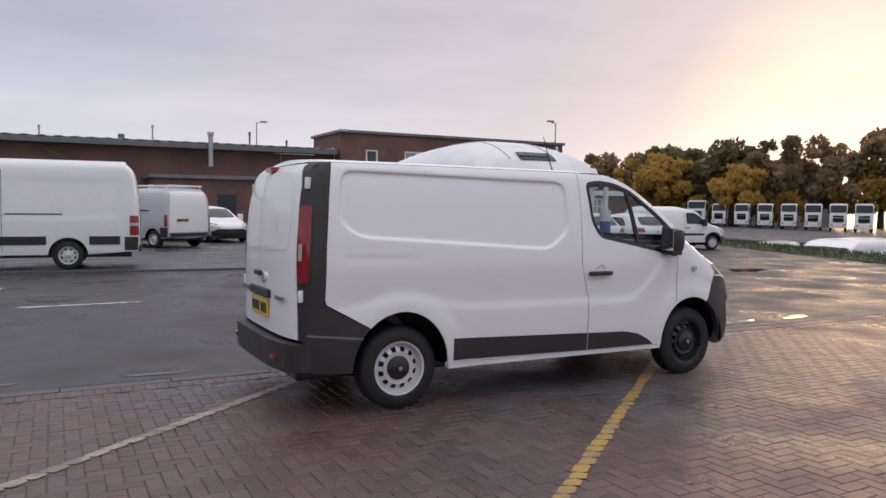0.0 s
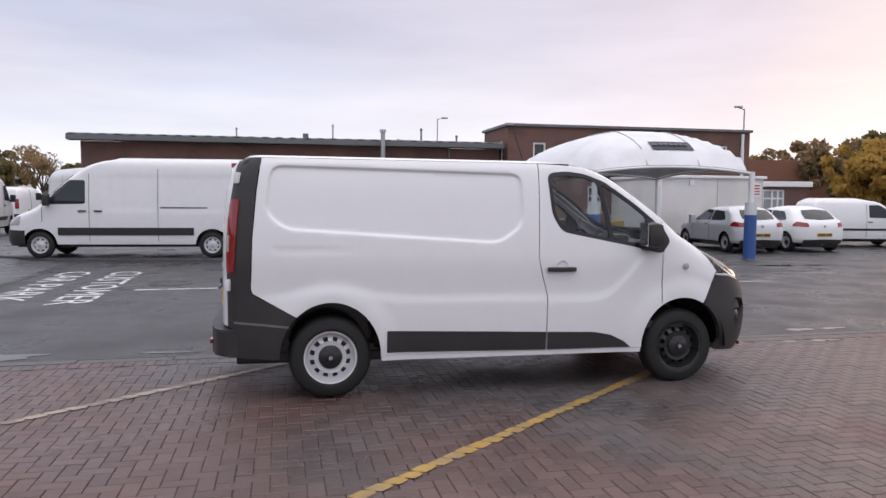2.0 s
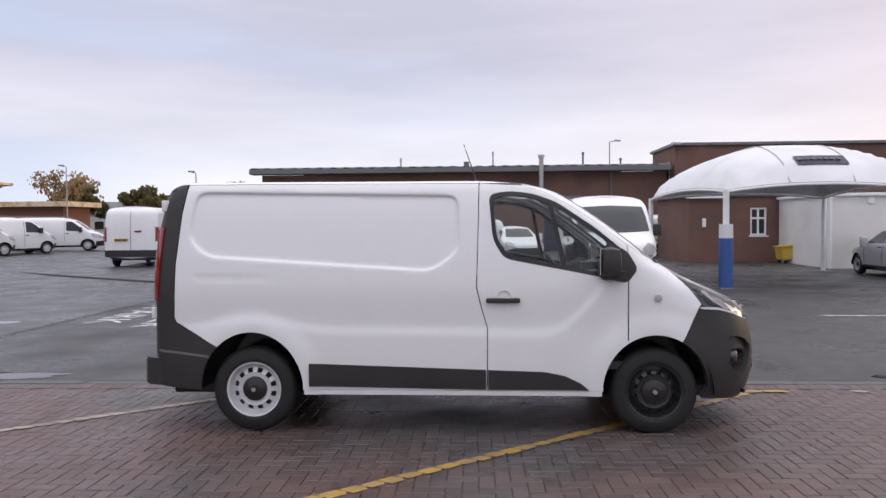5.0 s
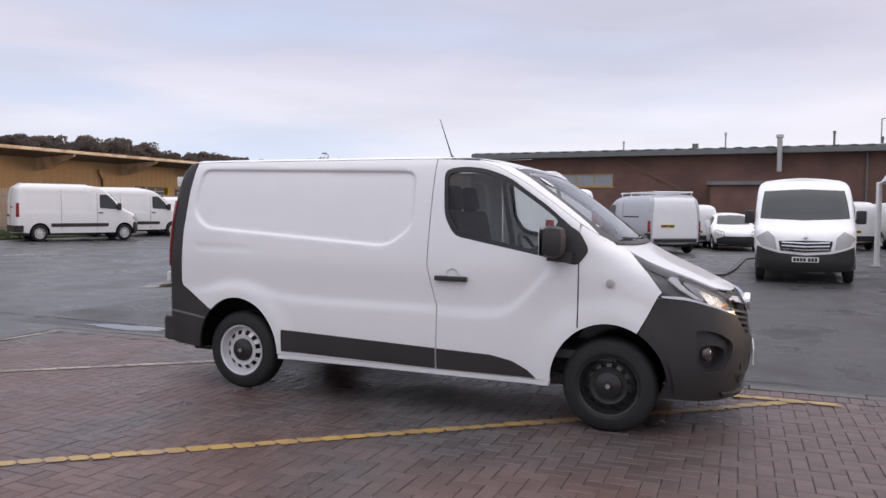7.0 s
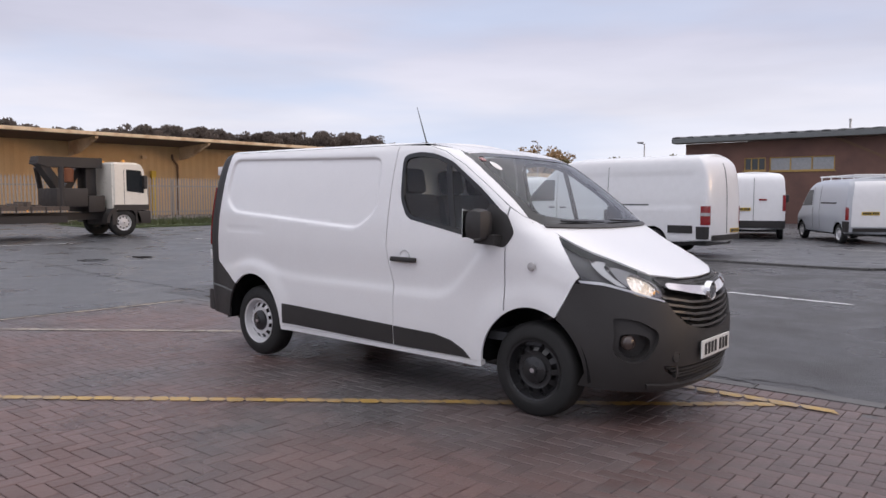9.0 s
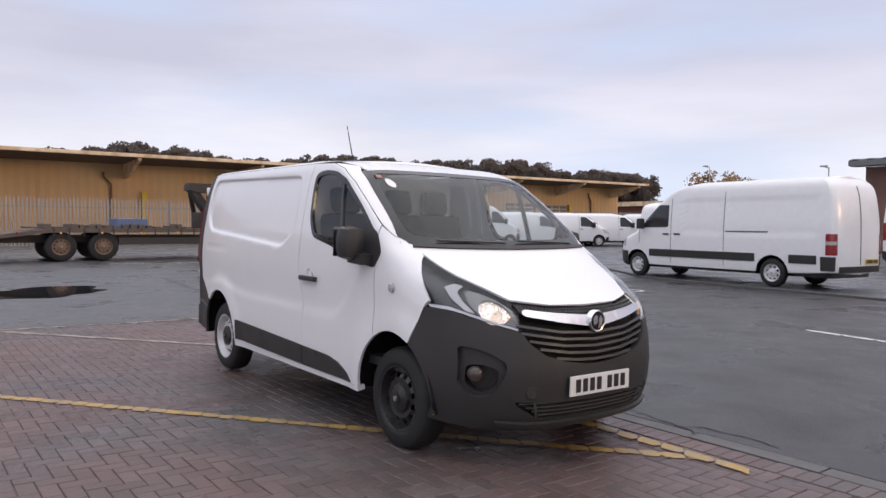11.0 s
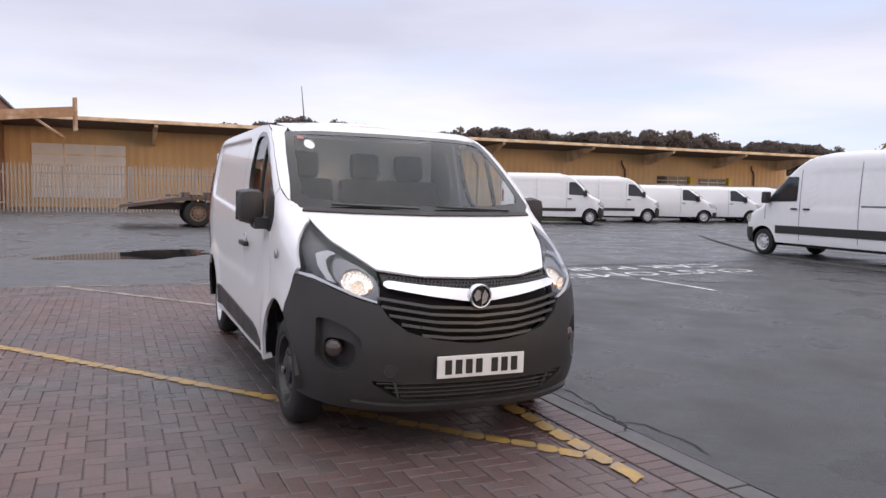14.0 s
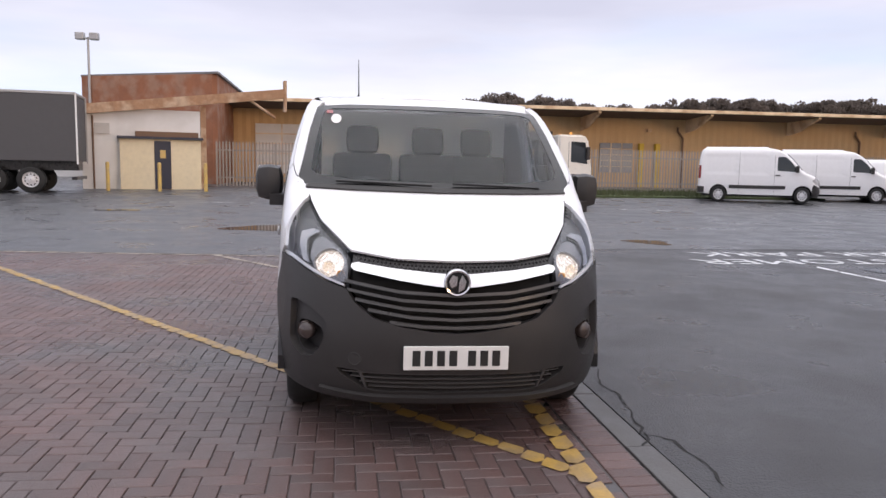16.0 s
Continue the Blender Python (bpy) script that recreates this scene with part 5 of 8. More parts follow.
    surround = [(-0.562, 0.870), (-0.66, 0.882), (-0.745, 0.922), (-0.765, 1.01), (-0.735, 1.085), (-0.68, 1.092), (-0.60, 1.05), (-0.556, 1.00)]
    rim_ring = mesh_of("lamp_bezel", K.patch([("f", *p) for p in round_outline(surround, 0.03)], holes=[[("f", *p) for p in bowl_pts]], off=-0.030, rim=0.02), material("grey_lamp_bowl", (0.16, 0.16, 0.17), 0.22, metal=0.6, vary=0.2), 40)
    arc_o = [(-0.765, 0.945), (-0.80, 0.965), (-0.825, 1.04), (-0.815, 1.105), (-0.745, 1.125), (-0.70, 1.112), (-0.745, 1.095), (-0.775, 1.075), (-0.782, 1.02)]
    outer_bowl = mesh_of("outer_reflector", K.patch([("f", *p) for p in round_outline(arc_o, 0.012)], off=-0.022, rim=0.02), material("bright_lamp_bezel", (0.30, 0.30, 0.31), 0.2, metal=0.8, vary=0.2), 40)
    turn_l = mesh_of("indicator", add_lathe(bmesh.new(), [(0.020, 0.03), (0.017, 0.012), (0.001, 0.006)], (0, 0, 0), "X", 16), AMBER_LIT, 60)
    ring = mesh_of("lamp_ring", add_lathe(bmesh.new(), [(0.034, 0.020), (0.035, 0.028), (0.029, 0.028), (0.026, 0.012), (0.014, 0.004), (0.001, 0.002)], (0, 0, 0), "X", 24), LAMP_GLOW, 60)

    def on(y, z, back):
        p = K.at(np.array([K.front(y, z)]), np.array([z]))[0]
        n = K.normal(np.array([K.front(y, z)]), np.array([z]))[0]
        return p - n * back
    for sy in (1, -1):
        h_ = new("headlamp", hb)
        h_.parent, h_.scale = v, (1, sy, 1)
        for nm, me in (("lens", hlens), ("light_strip", hstrip), ("reflector", inner_bowl), ("lamp_bezel", rim_ring), ("outer_reflector", outer_bowl)):
            c_ = new(nm, me)
            c_.parent = h_
        for nm, me, (yy, zz, bk) in (("lamp_ring", ring, (-0.660, 0.967, 0.055)), ("indicator", turn_l, (-0.60, 0.925, 0.055))):
            q = on(yy, zz, bk)
            c_ = new(nm, me)
            c_.parent = h_
            c_.matrix_basis = pose(q[0], q[1], q[2], 0, 0, -20)
    # front plate
    fx = float(K.nose(0.49)) + 0.012
    pl = part("number_plate", box(fx, fx + 0.012, -0.268, 0.268, 0.450, 0.572, 0.004), PLATE_WHITE, v, "white front number plate")
    mp = Matrix.Translation((fx + 0.0125, 0, 0.511)) @ pose(0, 0, 0, 0, 0, 90)
    dark_bars(pl, mp, [0.040, 0.040, 0.040, 0.040, 0.012, 0.040, 0.040, 0.040], 0.079, gap=0.022)
    # wipers
    for yb, ye in ((-0.05, -0.62), (0.62, 0.08)):
        p0, p1 = on(yb, 1.335, -0.018), on(ye, 1.35, -0.018)
        part("wiper", cyl(p0, p1, 0.008, n=6), GLOSS_BLACK, v)
    part("cowl", K.patch(F((0, 1.30), (-0.5, 1.306), (-0.8, 1.315), (-0.79, 1.335), (-0.5, 1.33), (0, 1.325)), both=True, off=0.012, rim=0.02), BLACK_PLASTIC, v)
    # --- tail
    for sy in (1, -1):
        me = bpy.data.meshes.get("rear_door") if sy < 0 else mesh_of("rear_door", K.patch(R((-0.004, 0.60), (-0.835, 0.60), (-0.828, 1.0), (-0.803, 1.5), (-0.768, 1.75), (-0.69, 1.925), (-0.004, 1.925)), rim=0.02), VAN_WHITE, 40)
        o = new("rear_door", me)
        o.parent, o.scale = v, (1, sy, 1)
        for zz in (1.77, 0.93):
            hin = new("hinge", bpy.data.meshes.get("hinge") or mesh_of("hinge", box(-0.06, 0.06, -0.02, 0.02, -0.045, 0.045, 0.012), VAN_WHITE, 40))
            hin.parent = o
            q = K.at(np.array([K.rear(-0.845 + (zz - 0.93) * 0.06, zz)]), np.array([zz]))[0]
            hin.matrix_basis = pose(q[0] + 0.03, q[1] - 0.005, zz, 0, 0, 55)
        rl = new("rear_lamp", bpy.data.meshes.get("rear_lamp") or mesh_of("rear_lamp", K.patch(S((-2.255, 1.60), (-2.28, 1.3), (-2.295, 1.03)) + R((-0.86, 1.03), (-0.835, 1.25), (-0.82, 1.60)), off=0.012, rim=0.02), RED_LAMP, 50))
        rl.parent, rl.scale = v, (1, sy, 1)
        cl = new("reversing_lamp", bpy.data.meshes.get("reversing_lamp") or mesh_of("reversing_lamp", K.patch(R((-0.885, 1.19), (-0.855, 1.19), (-0.85, 1.32), (-0.88, 1.32)), off=0.016, rim=0.01), CLEAR_LAMP))
        cl.parent = rl
    part("door_gap", K.patch(R((-0.004, 0.61), (0.004, 0.61), (0.004, 1.92), (-0.004, 1.92)), off=-0.012, rim=0, step=0.1), GLOSS_BLACK, v)
    part("window_pressing", K.patch([("r", *p) for p in round_outline([(-0.70, 1.27), (-0.70, 1.70), (-0.62, 1.86), (-0.08, 1.88), (-0.08, 1.24)], 0.08)], off=0.004, rim=0.008), VAN_WHITE, v, smooth=30)
    part("window_pressing", K.patch([("r", *p) for p in round_outline([(0.08, 1.24), (0.08, 1.88), (0.62, 1.86), (0.70, 1.70), (0.70, 1.27)], 0.08)], off=0.004, rim=0.008), VAN_WHITE, v, smooth=30)
    part("brake_lamp", box(-2.36, -2.29, -0.10, 0.10, 1.885, 1.925, 0.008), RED_LAMP, v)
    part("tail_handle", box(-2.455, -2.412, -0.03, 0.12, 1.03, 1.07, 0.01), BLACK_PLASTIC, v)
    part("plate_housing", box(-2.45, -2.412, -0.30, 0.30, 0.865, 0.935, 0.012), BLACK_PLASTIC, v)
    rp = part("rear_plate", box(-2.437, -2.420, -0.26, 0.26, 0.70, 0.85, 0.004), PLATE_YELLOW, v, "yellow rear number plate")
    dark_bars(rp, Matrix.Translation((-2.438, 0, 0.775)) @ pose(0, 0, 0, 0, 0, -90), [0.040, 0.040, 0.040, 0.040, 0.012, 0.040, 0.040, 0.040], 0.079, gap=0.022)
    part("tail_badge", cyl((-2.42, -0.12, 1.02), (-2.437, -0.12, 1.02), 0.045, n=20), CHROME, v)
    for k, yy in enumerate((-0.56, 0.52)):
        part("badge_bar", box(-2.432, -2.420, yy - 0.10, yy + 0.10, 0.875, 0.905), GUTTER, v)
    bm = bmesh.new()
    add_prism(bm, round_outline([(-2.20, -0.905), (-2.43, -0.875), (-2.495, -0.55), (-2.505, 0), (-2.495, 0.55), (-2.43, 0.875), (-2.20, 0.905)], 0.1), 0.365, 0.575)
    bmesh.ops.bevel(bm, geom=list(bm.edges), offset=0.012, segments=2, affect="EDGES")
    rb = part("rear_bumper", bm, BLACK_PLASTIC, v, smooth=40)
    for sy in (-1, 1):
        part("reflector", box(-2.50, -2.47, 0.62 * sy - 0.05, 0.62 * sy + 0.05, 0.44, 0.475, 0.004), RED_LAMP, rb)
    # --- wheels
    for x, mat in ((-1.549, STEEL_SILVER), (1.549, STEEL_BLACK)):
        for sy in (-1, 1):
            wheel(v, x, 0.893 * sy, 0.333, mat, STEEL_BLACK, side=sy, width=0.205, rim_r=0.213)
    # wheel housings, floor and underside
    for x in (-1.549, 1.549):
        for sy in (-1, 1):
            bm = bmesh.new()
            n = 20
            a = [[bm.verts.new((x + 0.44 * math.cos(math.pi * k / n), sy * yy, 0.32 + 0.49 * math.sin(math.pi * k / n))) for k in range(n + 1)] for yy in (0.55, 0.925)]
            for k in range(n):
                bm.faces.new((a[0][k], a[0][k + 1], a[1][k + 1], a[1][k]))
            bm.faces.new(a[0])
            part("wheel_housing", bm, GLOSS_BLACK, v)
    part("chassis", box(-2.3, 2.2, -0.6, 0.6, 0.24, 0.34, 0.02), GLOSS_BLACK, v)
    part("floor_pan", box(-2.30, 1.10, -0.66, 0.66, 0.345, 0.40), GLOSS_BLACK, v)
    part("spare_wheel", cyl((-0.9, 0.1, 0.20), (-0.9, 0.1, 0.26), 0.3, n=24), RUBBER, v)
    # --- cab
    part("bulkhead", box(-0.12, -0.08, -0.76, 0.76, 0.42, 1.89, 0.02), CREAM_TRIM, v)
    part("cab_floor", box(-0.08, 1.6, -0.86, 0.86, 0.50, 0.56), DASH, v)
    part("engine_block", box(1.55, 2.2, -0.55, 0.55, 0.36, 0.84, 0.04), GLOSS_BLACK, v)
    bm = bmesh.new()
    add_prism(bm, [(0.98, 0.95), (0.93, 1.12), (1.02, 1.25), (1.30, 1.27), (1.50, 1.26), (1.52, 0.80), (1.1, 0.75)], -0.84, 0.84, "Y")
    bmesh.ops.bevel(bm, geom=list(bm.edges), offset=0.03, segments=2, affect="EDGES")
    part("dashboard", bm, DASH, v, smooth=40)
    part("binnacle", box(1.02, 1.2, -0.58, -0.24, 1.20, 1.32, 0.03), DASH, v, smooth=40)
    for yy in (-0.43, 0.10, 0.50):
        st = part("seat", box(0.12, 0.66, yy - 0.235, yy + 0.235, 0.80, 0.98, 0.05), SEAT, v, smooth=50)
        back = Matrix.Translation((0.15, yy, 0.96)) @ pose(0, 0, 0, 0, -12, 0)
        part("backrest", box(-0.07, 0.08, -0.235, 0.235, 0.0, 0.60, 0.055, back), SEAT, st, smooth=50)
        part("headrest", box(-0.06, 0.06, -0.13, 0.13, 0.60, 0.83, 0.0595, back), SEAT, st, smooth=50)
        part("seat_base", box(0.15, 0.60, yy - 0.2, yy + 0.2, 0.55, 0.80), DASH, st)
    bm = bmesh.new()
    c = pose(0.86, -0.42, 1.20, 0, -28, 0)
    for k in range(24):
        a0, a1 = 2 * math.pi * k / 24, 2 * math.pi * (k + 1) / 24
        add_cyl(bm, c @ Vector((0, 0.185 * math.cos(a0), 0.185 * math.sin(a0))), c @ Vector((0, 0.185 * math.cos(a1), 0.185 * math.sin(a1))), 0.016, n=8)
    for a0 in (-20, 200, 90 + 180):
        add_cyl(bm, c @ Vector((0.02, 0, 0)), c @ Vector((0, 0.185 * math.cos(radians(a0)), 0.185 * math.sin(radians(a0)))), 0.018, n=8)
    add_cyl(bm, c @ Vector((-0.02, 0, 0)), c @ Vector((0.25, 0, -0.02)), 0.06, n=12)
    part("steering_wheel", bm, DASH, v, smooth=50)
    part("aerial", cyl((0.198, -0.47, 1.965), (0.088, -0.474, 2.28), 0.006, 0.0025, 8), GLOSS_BLACK, v)
    part("aerial_base", cyl((0.215, -0.466, 1.95), (0.19, -0.474, 1.985), 0.022, 0.012, 10), GLOSS_BLACK, v)
    part("cargo_lining", box(-2.25, -0.13, -0.82, 0.82, 0.82, 0.85), DASH, v)
    return v


hero_van()


# ---------------------------------------------------------------- parked vehicles
def vehicle(name, label, skin, m, wb, r, half, z_top, crown, z0, arch, body_mat, sides=(), fronts=(), rears=(), wheels_mat=None, hubs=None, category="van", group="", step=0.07, roof_mat=None):
    """A parked vehicle: body sheets with wheel openings, lid, overlays for glass, trim and lamps, wheels."""
    v = thing(name, label, category, m, group)
    ax = (-wb / 2, wb / 2)
    pts = []
    k = skin
    pts.append((0.0, z0))
    for cx in ax:
        for i in range(15):
            a = math.pi * (1 - i / 14)
            x, z = cx + arch * math.cos(a), max(z0, r + arch * math.sin(a))
            pts.append((k.side(x, z), z))
    pts += [(2.0, z0), (2.5, z0)] + [(3.0, z) for z in np.linspace(z0, z_top, 40)]
    pts += [(a, z_top) for a in np.linspace(2.9, 0.1, 24)] + [(0.0, z) for z in np.linspace(z_top, z0, 40)[:-1]]
    me = mesh_of("body_side", k.patch(pts, raw=True, rim=0.0, step=step), body_mat, 35)
    for sy in (1, -1):
        o = new("body_side", me)
        o.parent, o.scale = v, (1, sy, 1)
    part("roof", k.top(z_top, crown, n=24, rows=5), roof_mat or body_mat, v, smooth=50)
    for nm, pts, mat, off in sides:
        me = mesh_of(nm, k.patch(pts, off=off + 0.004, rim=0.016, step=0.09), mat, 40)
        for sy in (1, -1):
            o = new(nm, me)
            o.parent, o.scale = v, (1, sy, 1)
    for nm, pts, mat, off in (*fronts, *rears):
        part(nm, k.patch(pts, off=off + 0.010, rim=0.022, step=0.07, both=True), mat, v, smooth=40)
    for x in ax:
        for sy in (-1, 1):
            wheel(v, x, half * sy, r, wheels_mat or STEEL_SILVER, hubs or STEEL_SILVER, side=sy, width=0.2, holes=8)
        for sy in (-1, 1):
            bm = bmesh.new()
            n = 12
            q = [[bm.verts.new((x + (arch + 0.02) * math.cos(math.pi * i / n), sy * yy, r + (arch + 0.02) * math.sin(math.pi * i / n) - 0.03)) for i in range(n + 1)] for yy in (half - 0.32, half + 0.01)]
            for i in range(n):
                bm.faces.new((q[0][i], q[0][i + 1], q[1][i + 1], q[1][i]))
            bm.faces.new(q[0])
            part("wheel_housing", bm, GLOSS_BLACK, v)
    xa, xb = float(k.tail(z0 + 0.1)), float(k.nose(z0 + 0.1))
    part("underside", box(xa + 0.2, xb - 0.35, -half + 0.22, half - 0.22, z0 - 0.08, z0 + 0.04), GLOSS_BLACK, v)
    return v


def plate_on(v, x, z, mat, facing, w=0.52, h=0.11, y=0.0):
    p = part("number_plate", box(x - 0.008, x + 0.008, y - w / 2, y + w / 2, z - h / 2, z + h / 2, 0.003), mat, v)
    rot = pose(0, 0, 0, 0, 0, 90 if facing > 0 else -90)
    dark_bars(p, Matrix.Translation((x + 0.009 * facing, y, z)) @ rot, [0.05] * 4 + [0.012] + [0.05] * 3, h * 0.66, gap=0.014)


def door_mirror(v, x, y, z, mat=None):
    for sy in (-1, 1):
        bm = box(x - 0.07, x + 0.08, y * sy - 0.1, y * sy + 0.1, z - 0.14, z + 0.16, 0.04)
        add_box(bm, x - 0.03, x + 0.05, min(y * sy, (y - 0.25) * sy), max(y * sy, (y - 0.25) * sy), z - 0.1, z - 0.05)
        part("mirror", bm, mat or BLACK_PLASTIC, v, smooth=50)


def seam(x, z0, z1, w=0.012):
    return S((x, z0), (x + w, z0), (x + w, z1), (x, z1))


def strip(x0, x1, z0, z1):
    return S((x0, z0), (x1, z0), (x1, z1), (x0, z1))


def panel_relief(polys, depth=0.014):
    def f(x, z):
        out = np.zeros_like(x)
        for p in polys:
            d, ins = edge_distance(x, z, p)
            out = out - depth * smooth01(np.where(ins, d, -d) / 0.05 + 0.2)
        return out
    return f


# --- long white van with a dark side band, on the island
LONG_SKIN = Skin(nose=[(0.25, 3.05), (0.5, 3.14), (0.75, 3.12), (0.95, 3.06), (1.08, 2.9), (1.2, 2.62), (1.32, 2.36), (1.5, 2.15), (1.9, 1.72), (2.2, 1.38), (2.4, 1.08), (2.52, 0.75), (2.58, 0.4)],
           tail=[(0.25, -3.74), (0.6, -3.76), (1.5, -3.75), (2.1, -3.70), (2.4, -3.62), (2.58, -3.45)],
           half=[(0.25, 0.93), (0.5, 0.97), (1.0, 0.99), (1.4, 0.985), (1.9, 0.955), (2.2, 0.93), (2.4, 0.905), (2.52, 0.86), (2.58, 0.79)],
           corner_f=[(0.25, 0.8), (0.9, 0.8), (1.2, 0.6), (1.5, 0.4), (2.2, 0.4), (2.58, 0.4)], power_f=[(0.25, 2.6), (0.9, 2.8), (1.2, 3.6), (2.58, 3.4)], corner_r=0.16, power_r=3,
           relief=panel_relief([[(0.55, 1.25), (0.55, 2.18), (-0.75, 2.18), (-0.75, 1.25)], [(-0.85, 1.25), (-0.85, 2.18), (-3.35, 2.18), (-3.3, 1.25)]]))
LONG_SIDES = [
    ("window", [("s", *p) for p in round_outline([(1.02, 1.42), (1.02, 2.03), (1.42, 2.03), (1.78, 1.72), (2.02, 1.40)], 0.06)], VAN_GLASS, 0.004),
    ("band", strip(-3.3, -2.62, 0.60, 0.80), BLACK_PLASTIC, 0.012), ("band", strip(-1.70, 1.70, 0.60, 0.80), BLACK_PLASTIC, 0.012),
    ("rail", strip(-2.05, -0.85, 1.305, 1.345), GUTTER, 0.004), ("seam", seam(0.92, 0.45, 2.2), GUTTER, 0.003), ("seam", seam(-0.80, 0.45, 2.35), GUTTER, 0.003), ("seam", seam(2.08, 0.95, 1.35), GUTTER, 0.003),
    ("handle", strip(1.0, 1.20, 1.21, 1.25), BLACK_PLASTIC, 0.02), ("handle", strip(0.6, 0.80, 1.21, 1.25), BLACK_PLASTIC, 0.02),
    ("rear_lamp", S((-3.52, 0.82), (-3.52, 1.30)) + R((-0.86, 1.30), (-0.86, 0.82)), RED_LAMP, 0.01),
    ("lamp_stripe", S((-3.52, 1.05), (-3.52, 1.13)) + R((-0.88, 1.13), (-0.88, 1.05)), CLEAR_LAMP, 0.014),
    ("corner_bumper", S((-3.40, 0.46), (-3.40, 0.78)) + R((-0.90, 0.78), (-0.90, 0.46)), BLACK_PLASTIC, 0.012),
    ("front_bumper", S((2.52, 0.34), (2.52, 0.72)) + F((0, 0.74), (0, 0.30)), BLACK_PLASTIC, 0.012),
    ("headlamp", F((-0.50, 0.82), (-0.52, 1.02)) + S((2.62, 1.08), (2.66, 0.86)), CLEAR_LAMP, 0.008)]


def long_van(m, label, group=""):
    fr = [("windscreen", F((0, 1.36), (-0.80, 1.40), (-0.74, 1.95), (-0.68, 2.16), (0, 2.2)), VAN_GLASS, 0.004), ("grille", F((0, 0.80), (-0.42, 0.82), (-0.45, 1.02), (0, 1.04)), GLOSS_BLACK, 0.004)]
    rr = [("door_seam", R((0, 0.6), (-0.008, 0.6), (-0.008, 2.4), (0, 2.4)), GUTTER, 0.003), ("rear_step", R((0, 0.42), (-0.80, 0.42), (-0.80, 0.56), (0, 0.56)), BLACK_PLASTIC, 0.03)]
    v = vehicle("panel_van", label, LONG_SKIN, m, 4.325, 0.345, 0.955, 2.58, 0.07, 0.36, 0.43, VAN_DIRTY, LONG_SIDES, fr, rr, group=group)
    plate_on(v, -3.775, 0.66, PLATE_YELLOW, -1, y=-0.45)
    door_mirror(v, 1.92, 1.12, 1.5)
    return v


# --- tall-bonneted vans with a dark rubbing strip
TALL_SKIN = Skin(nose=[(0.22, 2.52), (0.45, 2.64), (0.75, 2.64), (1.0, 2.58), (1.14, 2.42), (1.25, 2.12), (1.34, 1.92), (1.6, 1.66), (1.95, 1.30), (2.1, 1.08), (2.24, 0.75), (2.30, 0.35)],
           tail=[(0.22, -2.80), (0.6, -2.82), (1.5, -2.80), (2.0, -2.74), (2.2, -2.66), (2.30, -2.5)],
           half=[(0.22, 0.96), (0.5, 1.0), (1.0, 1.02), (1.4, 1.015), (1.9, 0.985), (2.1, 0.962), (2.22, 0.91), (2.30, 0.80)],
           corner_f=[(0.22, 0.75), (0.9, 0.75), (1.2, 0.55), (1.4, 0.32), (2.3, 0.30)], power_f=[(0.22, 2.6), (1.0, 2.8), (1.2, 3.6), (2.3, 3.4)], corner_r=0.14, power_r=3,
           relief=panel_relief([[(0.3, 1.2), (0.3, 2.0), (-0.9, 2.0), (-0.9, 1.2)], [(-1.0, 1.2), (-1.0, 2.0), (-2.5, 2.0), (-2.5, 1.2)]]))
TALL_SIDES = [
    ("window", [("s", *p) for p in round_outline([(0.72, 1.36), (0.72, 1.93), (1.05, 1.93), (1.36, 1.68), (1.62, 1.32)], 0.06)], VAN_GLASS, 0.004),
    ("band", strip(-1.38, 1.10, 0.60, 0.74), BLACK_PLASTIC, 0.012), ("seam", seam(0.60, 0.45, 2.0), GUTTER, 0.003), ("seam", seam(-0.95, 0.45, 2.1), GUTTER, 0.003),
    ("handle", strip(0.66, 0.86, 1.14, 1.19), BLACK_PLASTIC, 0.02),
    ("rear_lamp", S((-2.66, 1.0), (-2.66, 1.55)) + R((-0.92, 1.55), (-0.92, 1.0)), RED_LAMP, 0.01),
    ("corner_bumper", S((-2.50, 0.40), (-2.50, 0.66)) + R((0, 0.66), (0, 0.40)), BLACK_PLASTIC, 0.02),
    ("front_bumper", S((2.22, 0.30), (2.24, 0.66), (2.30, 0.80)) + F((-0.5, 0.66), (0, 0.62), (0, 0.26)), BLACK_PLASTIC, 0.012),
    ("headlamp", F((-0.56, 0.74), (-0.60, 1.0), (-0.74, 1.12)) + S((2.22, 0.98)) + F((-0.86, 0.82)), CLEAR_LAMP, 0.008)]


def tall_van(m, label, group="", roof=0.0):
    fr = [("windscreen", F((0, 1.36), (-0.90, 1.40), (-0.87, 1.75), (-0.83, 2.02), (0, 2.06)), VAN_GLASS, 0.004),
          ("grille", F((0, 0.68), (-0.48, 0.72), (-0.52, 0.92), (0, 0.93)), GLOSS_BLACK, 0.004)]
    for k in range(3):
        z = 0.72 + k * 0.07
        fr.append(("grille_bar", F((0, z), (-0.46, z + 0.02), (-0.46, z + 0.045), (0, z + 0.025)), CHROME, 0.014))
    rr = [("door_seam", R((0, 0.66), (-0.008, 0.66), (-0.008, 2.15), (0, 2.15)), GUTTER, 0.003)]
    v = vehicle("panel_van", label, TALL_SKIN, m, 3.68, 0.345, 0.98, 2.30, 0.06, 0.34, 0.42, VAN_DIRTY, TALL_SIDES, fr, rr, group=group)
    plate_on(v, 2.68, 0.53, PLATE_WHITE, 1)
    plate_on(v, -2.84, 1.06, PLATE_YELLOW, -1, y=0.35)
    part("lamp_stripe", box(-2.835, -2.815, -0.42, -0.16, 1.36, 1.42, 0.005), RED_LAMP, v)
    part("badge", add_lathe(bmesh.new(), [(0.06, 0.0), (0.05, 0.03), (0.001, 0.032)], (2.60, 0, 1.0), "X", 4), CHROME, v)
    door_mirror(v, 1.56, 1.14, 1.42)
    return v


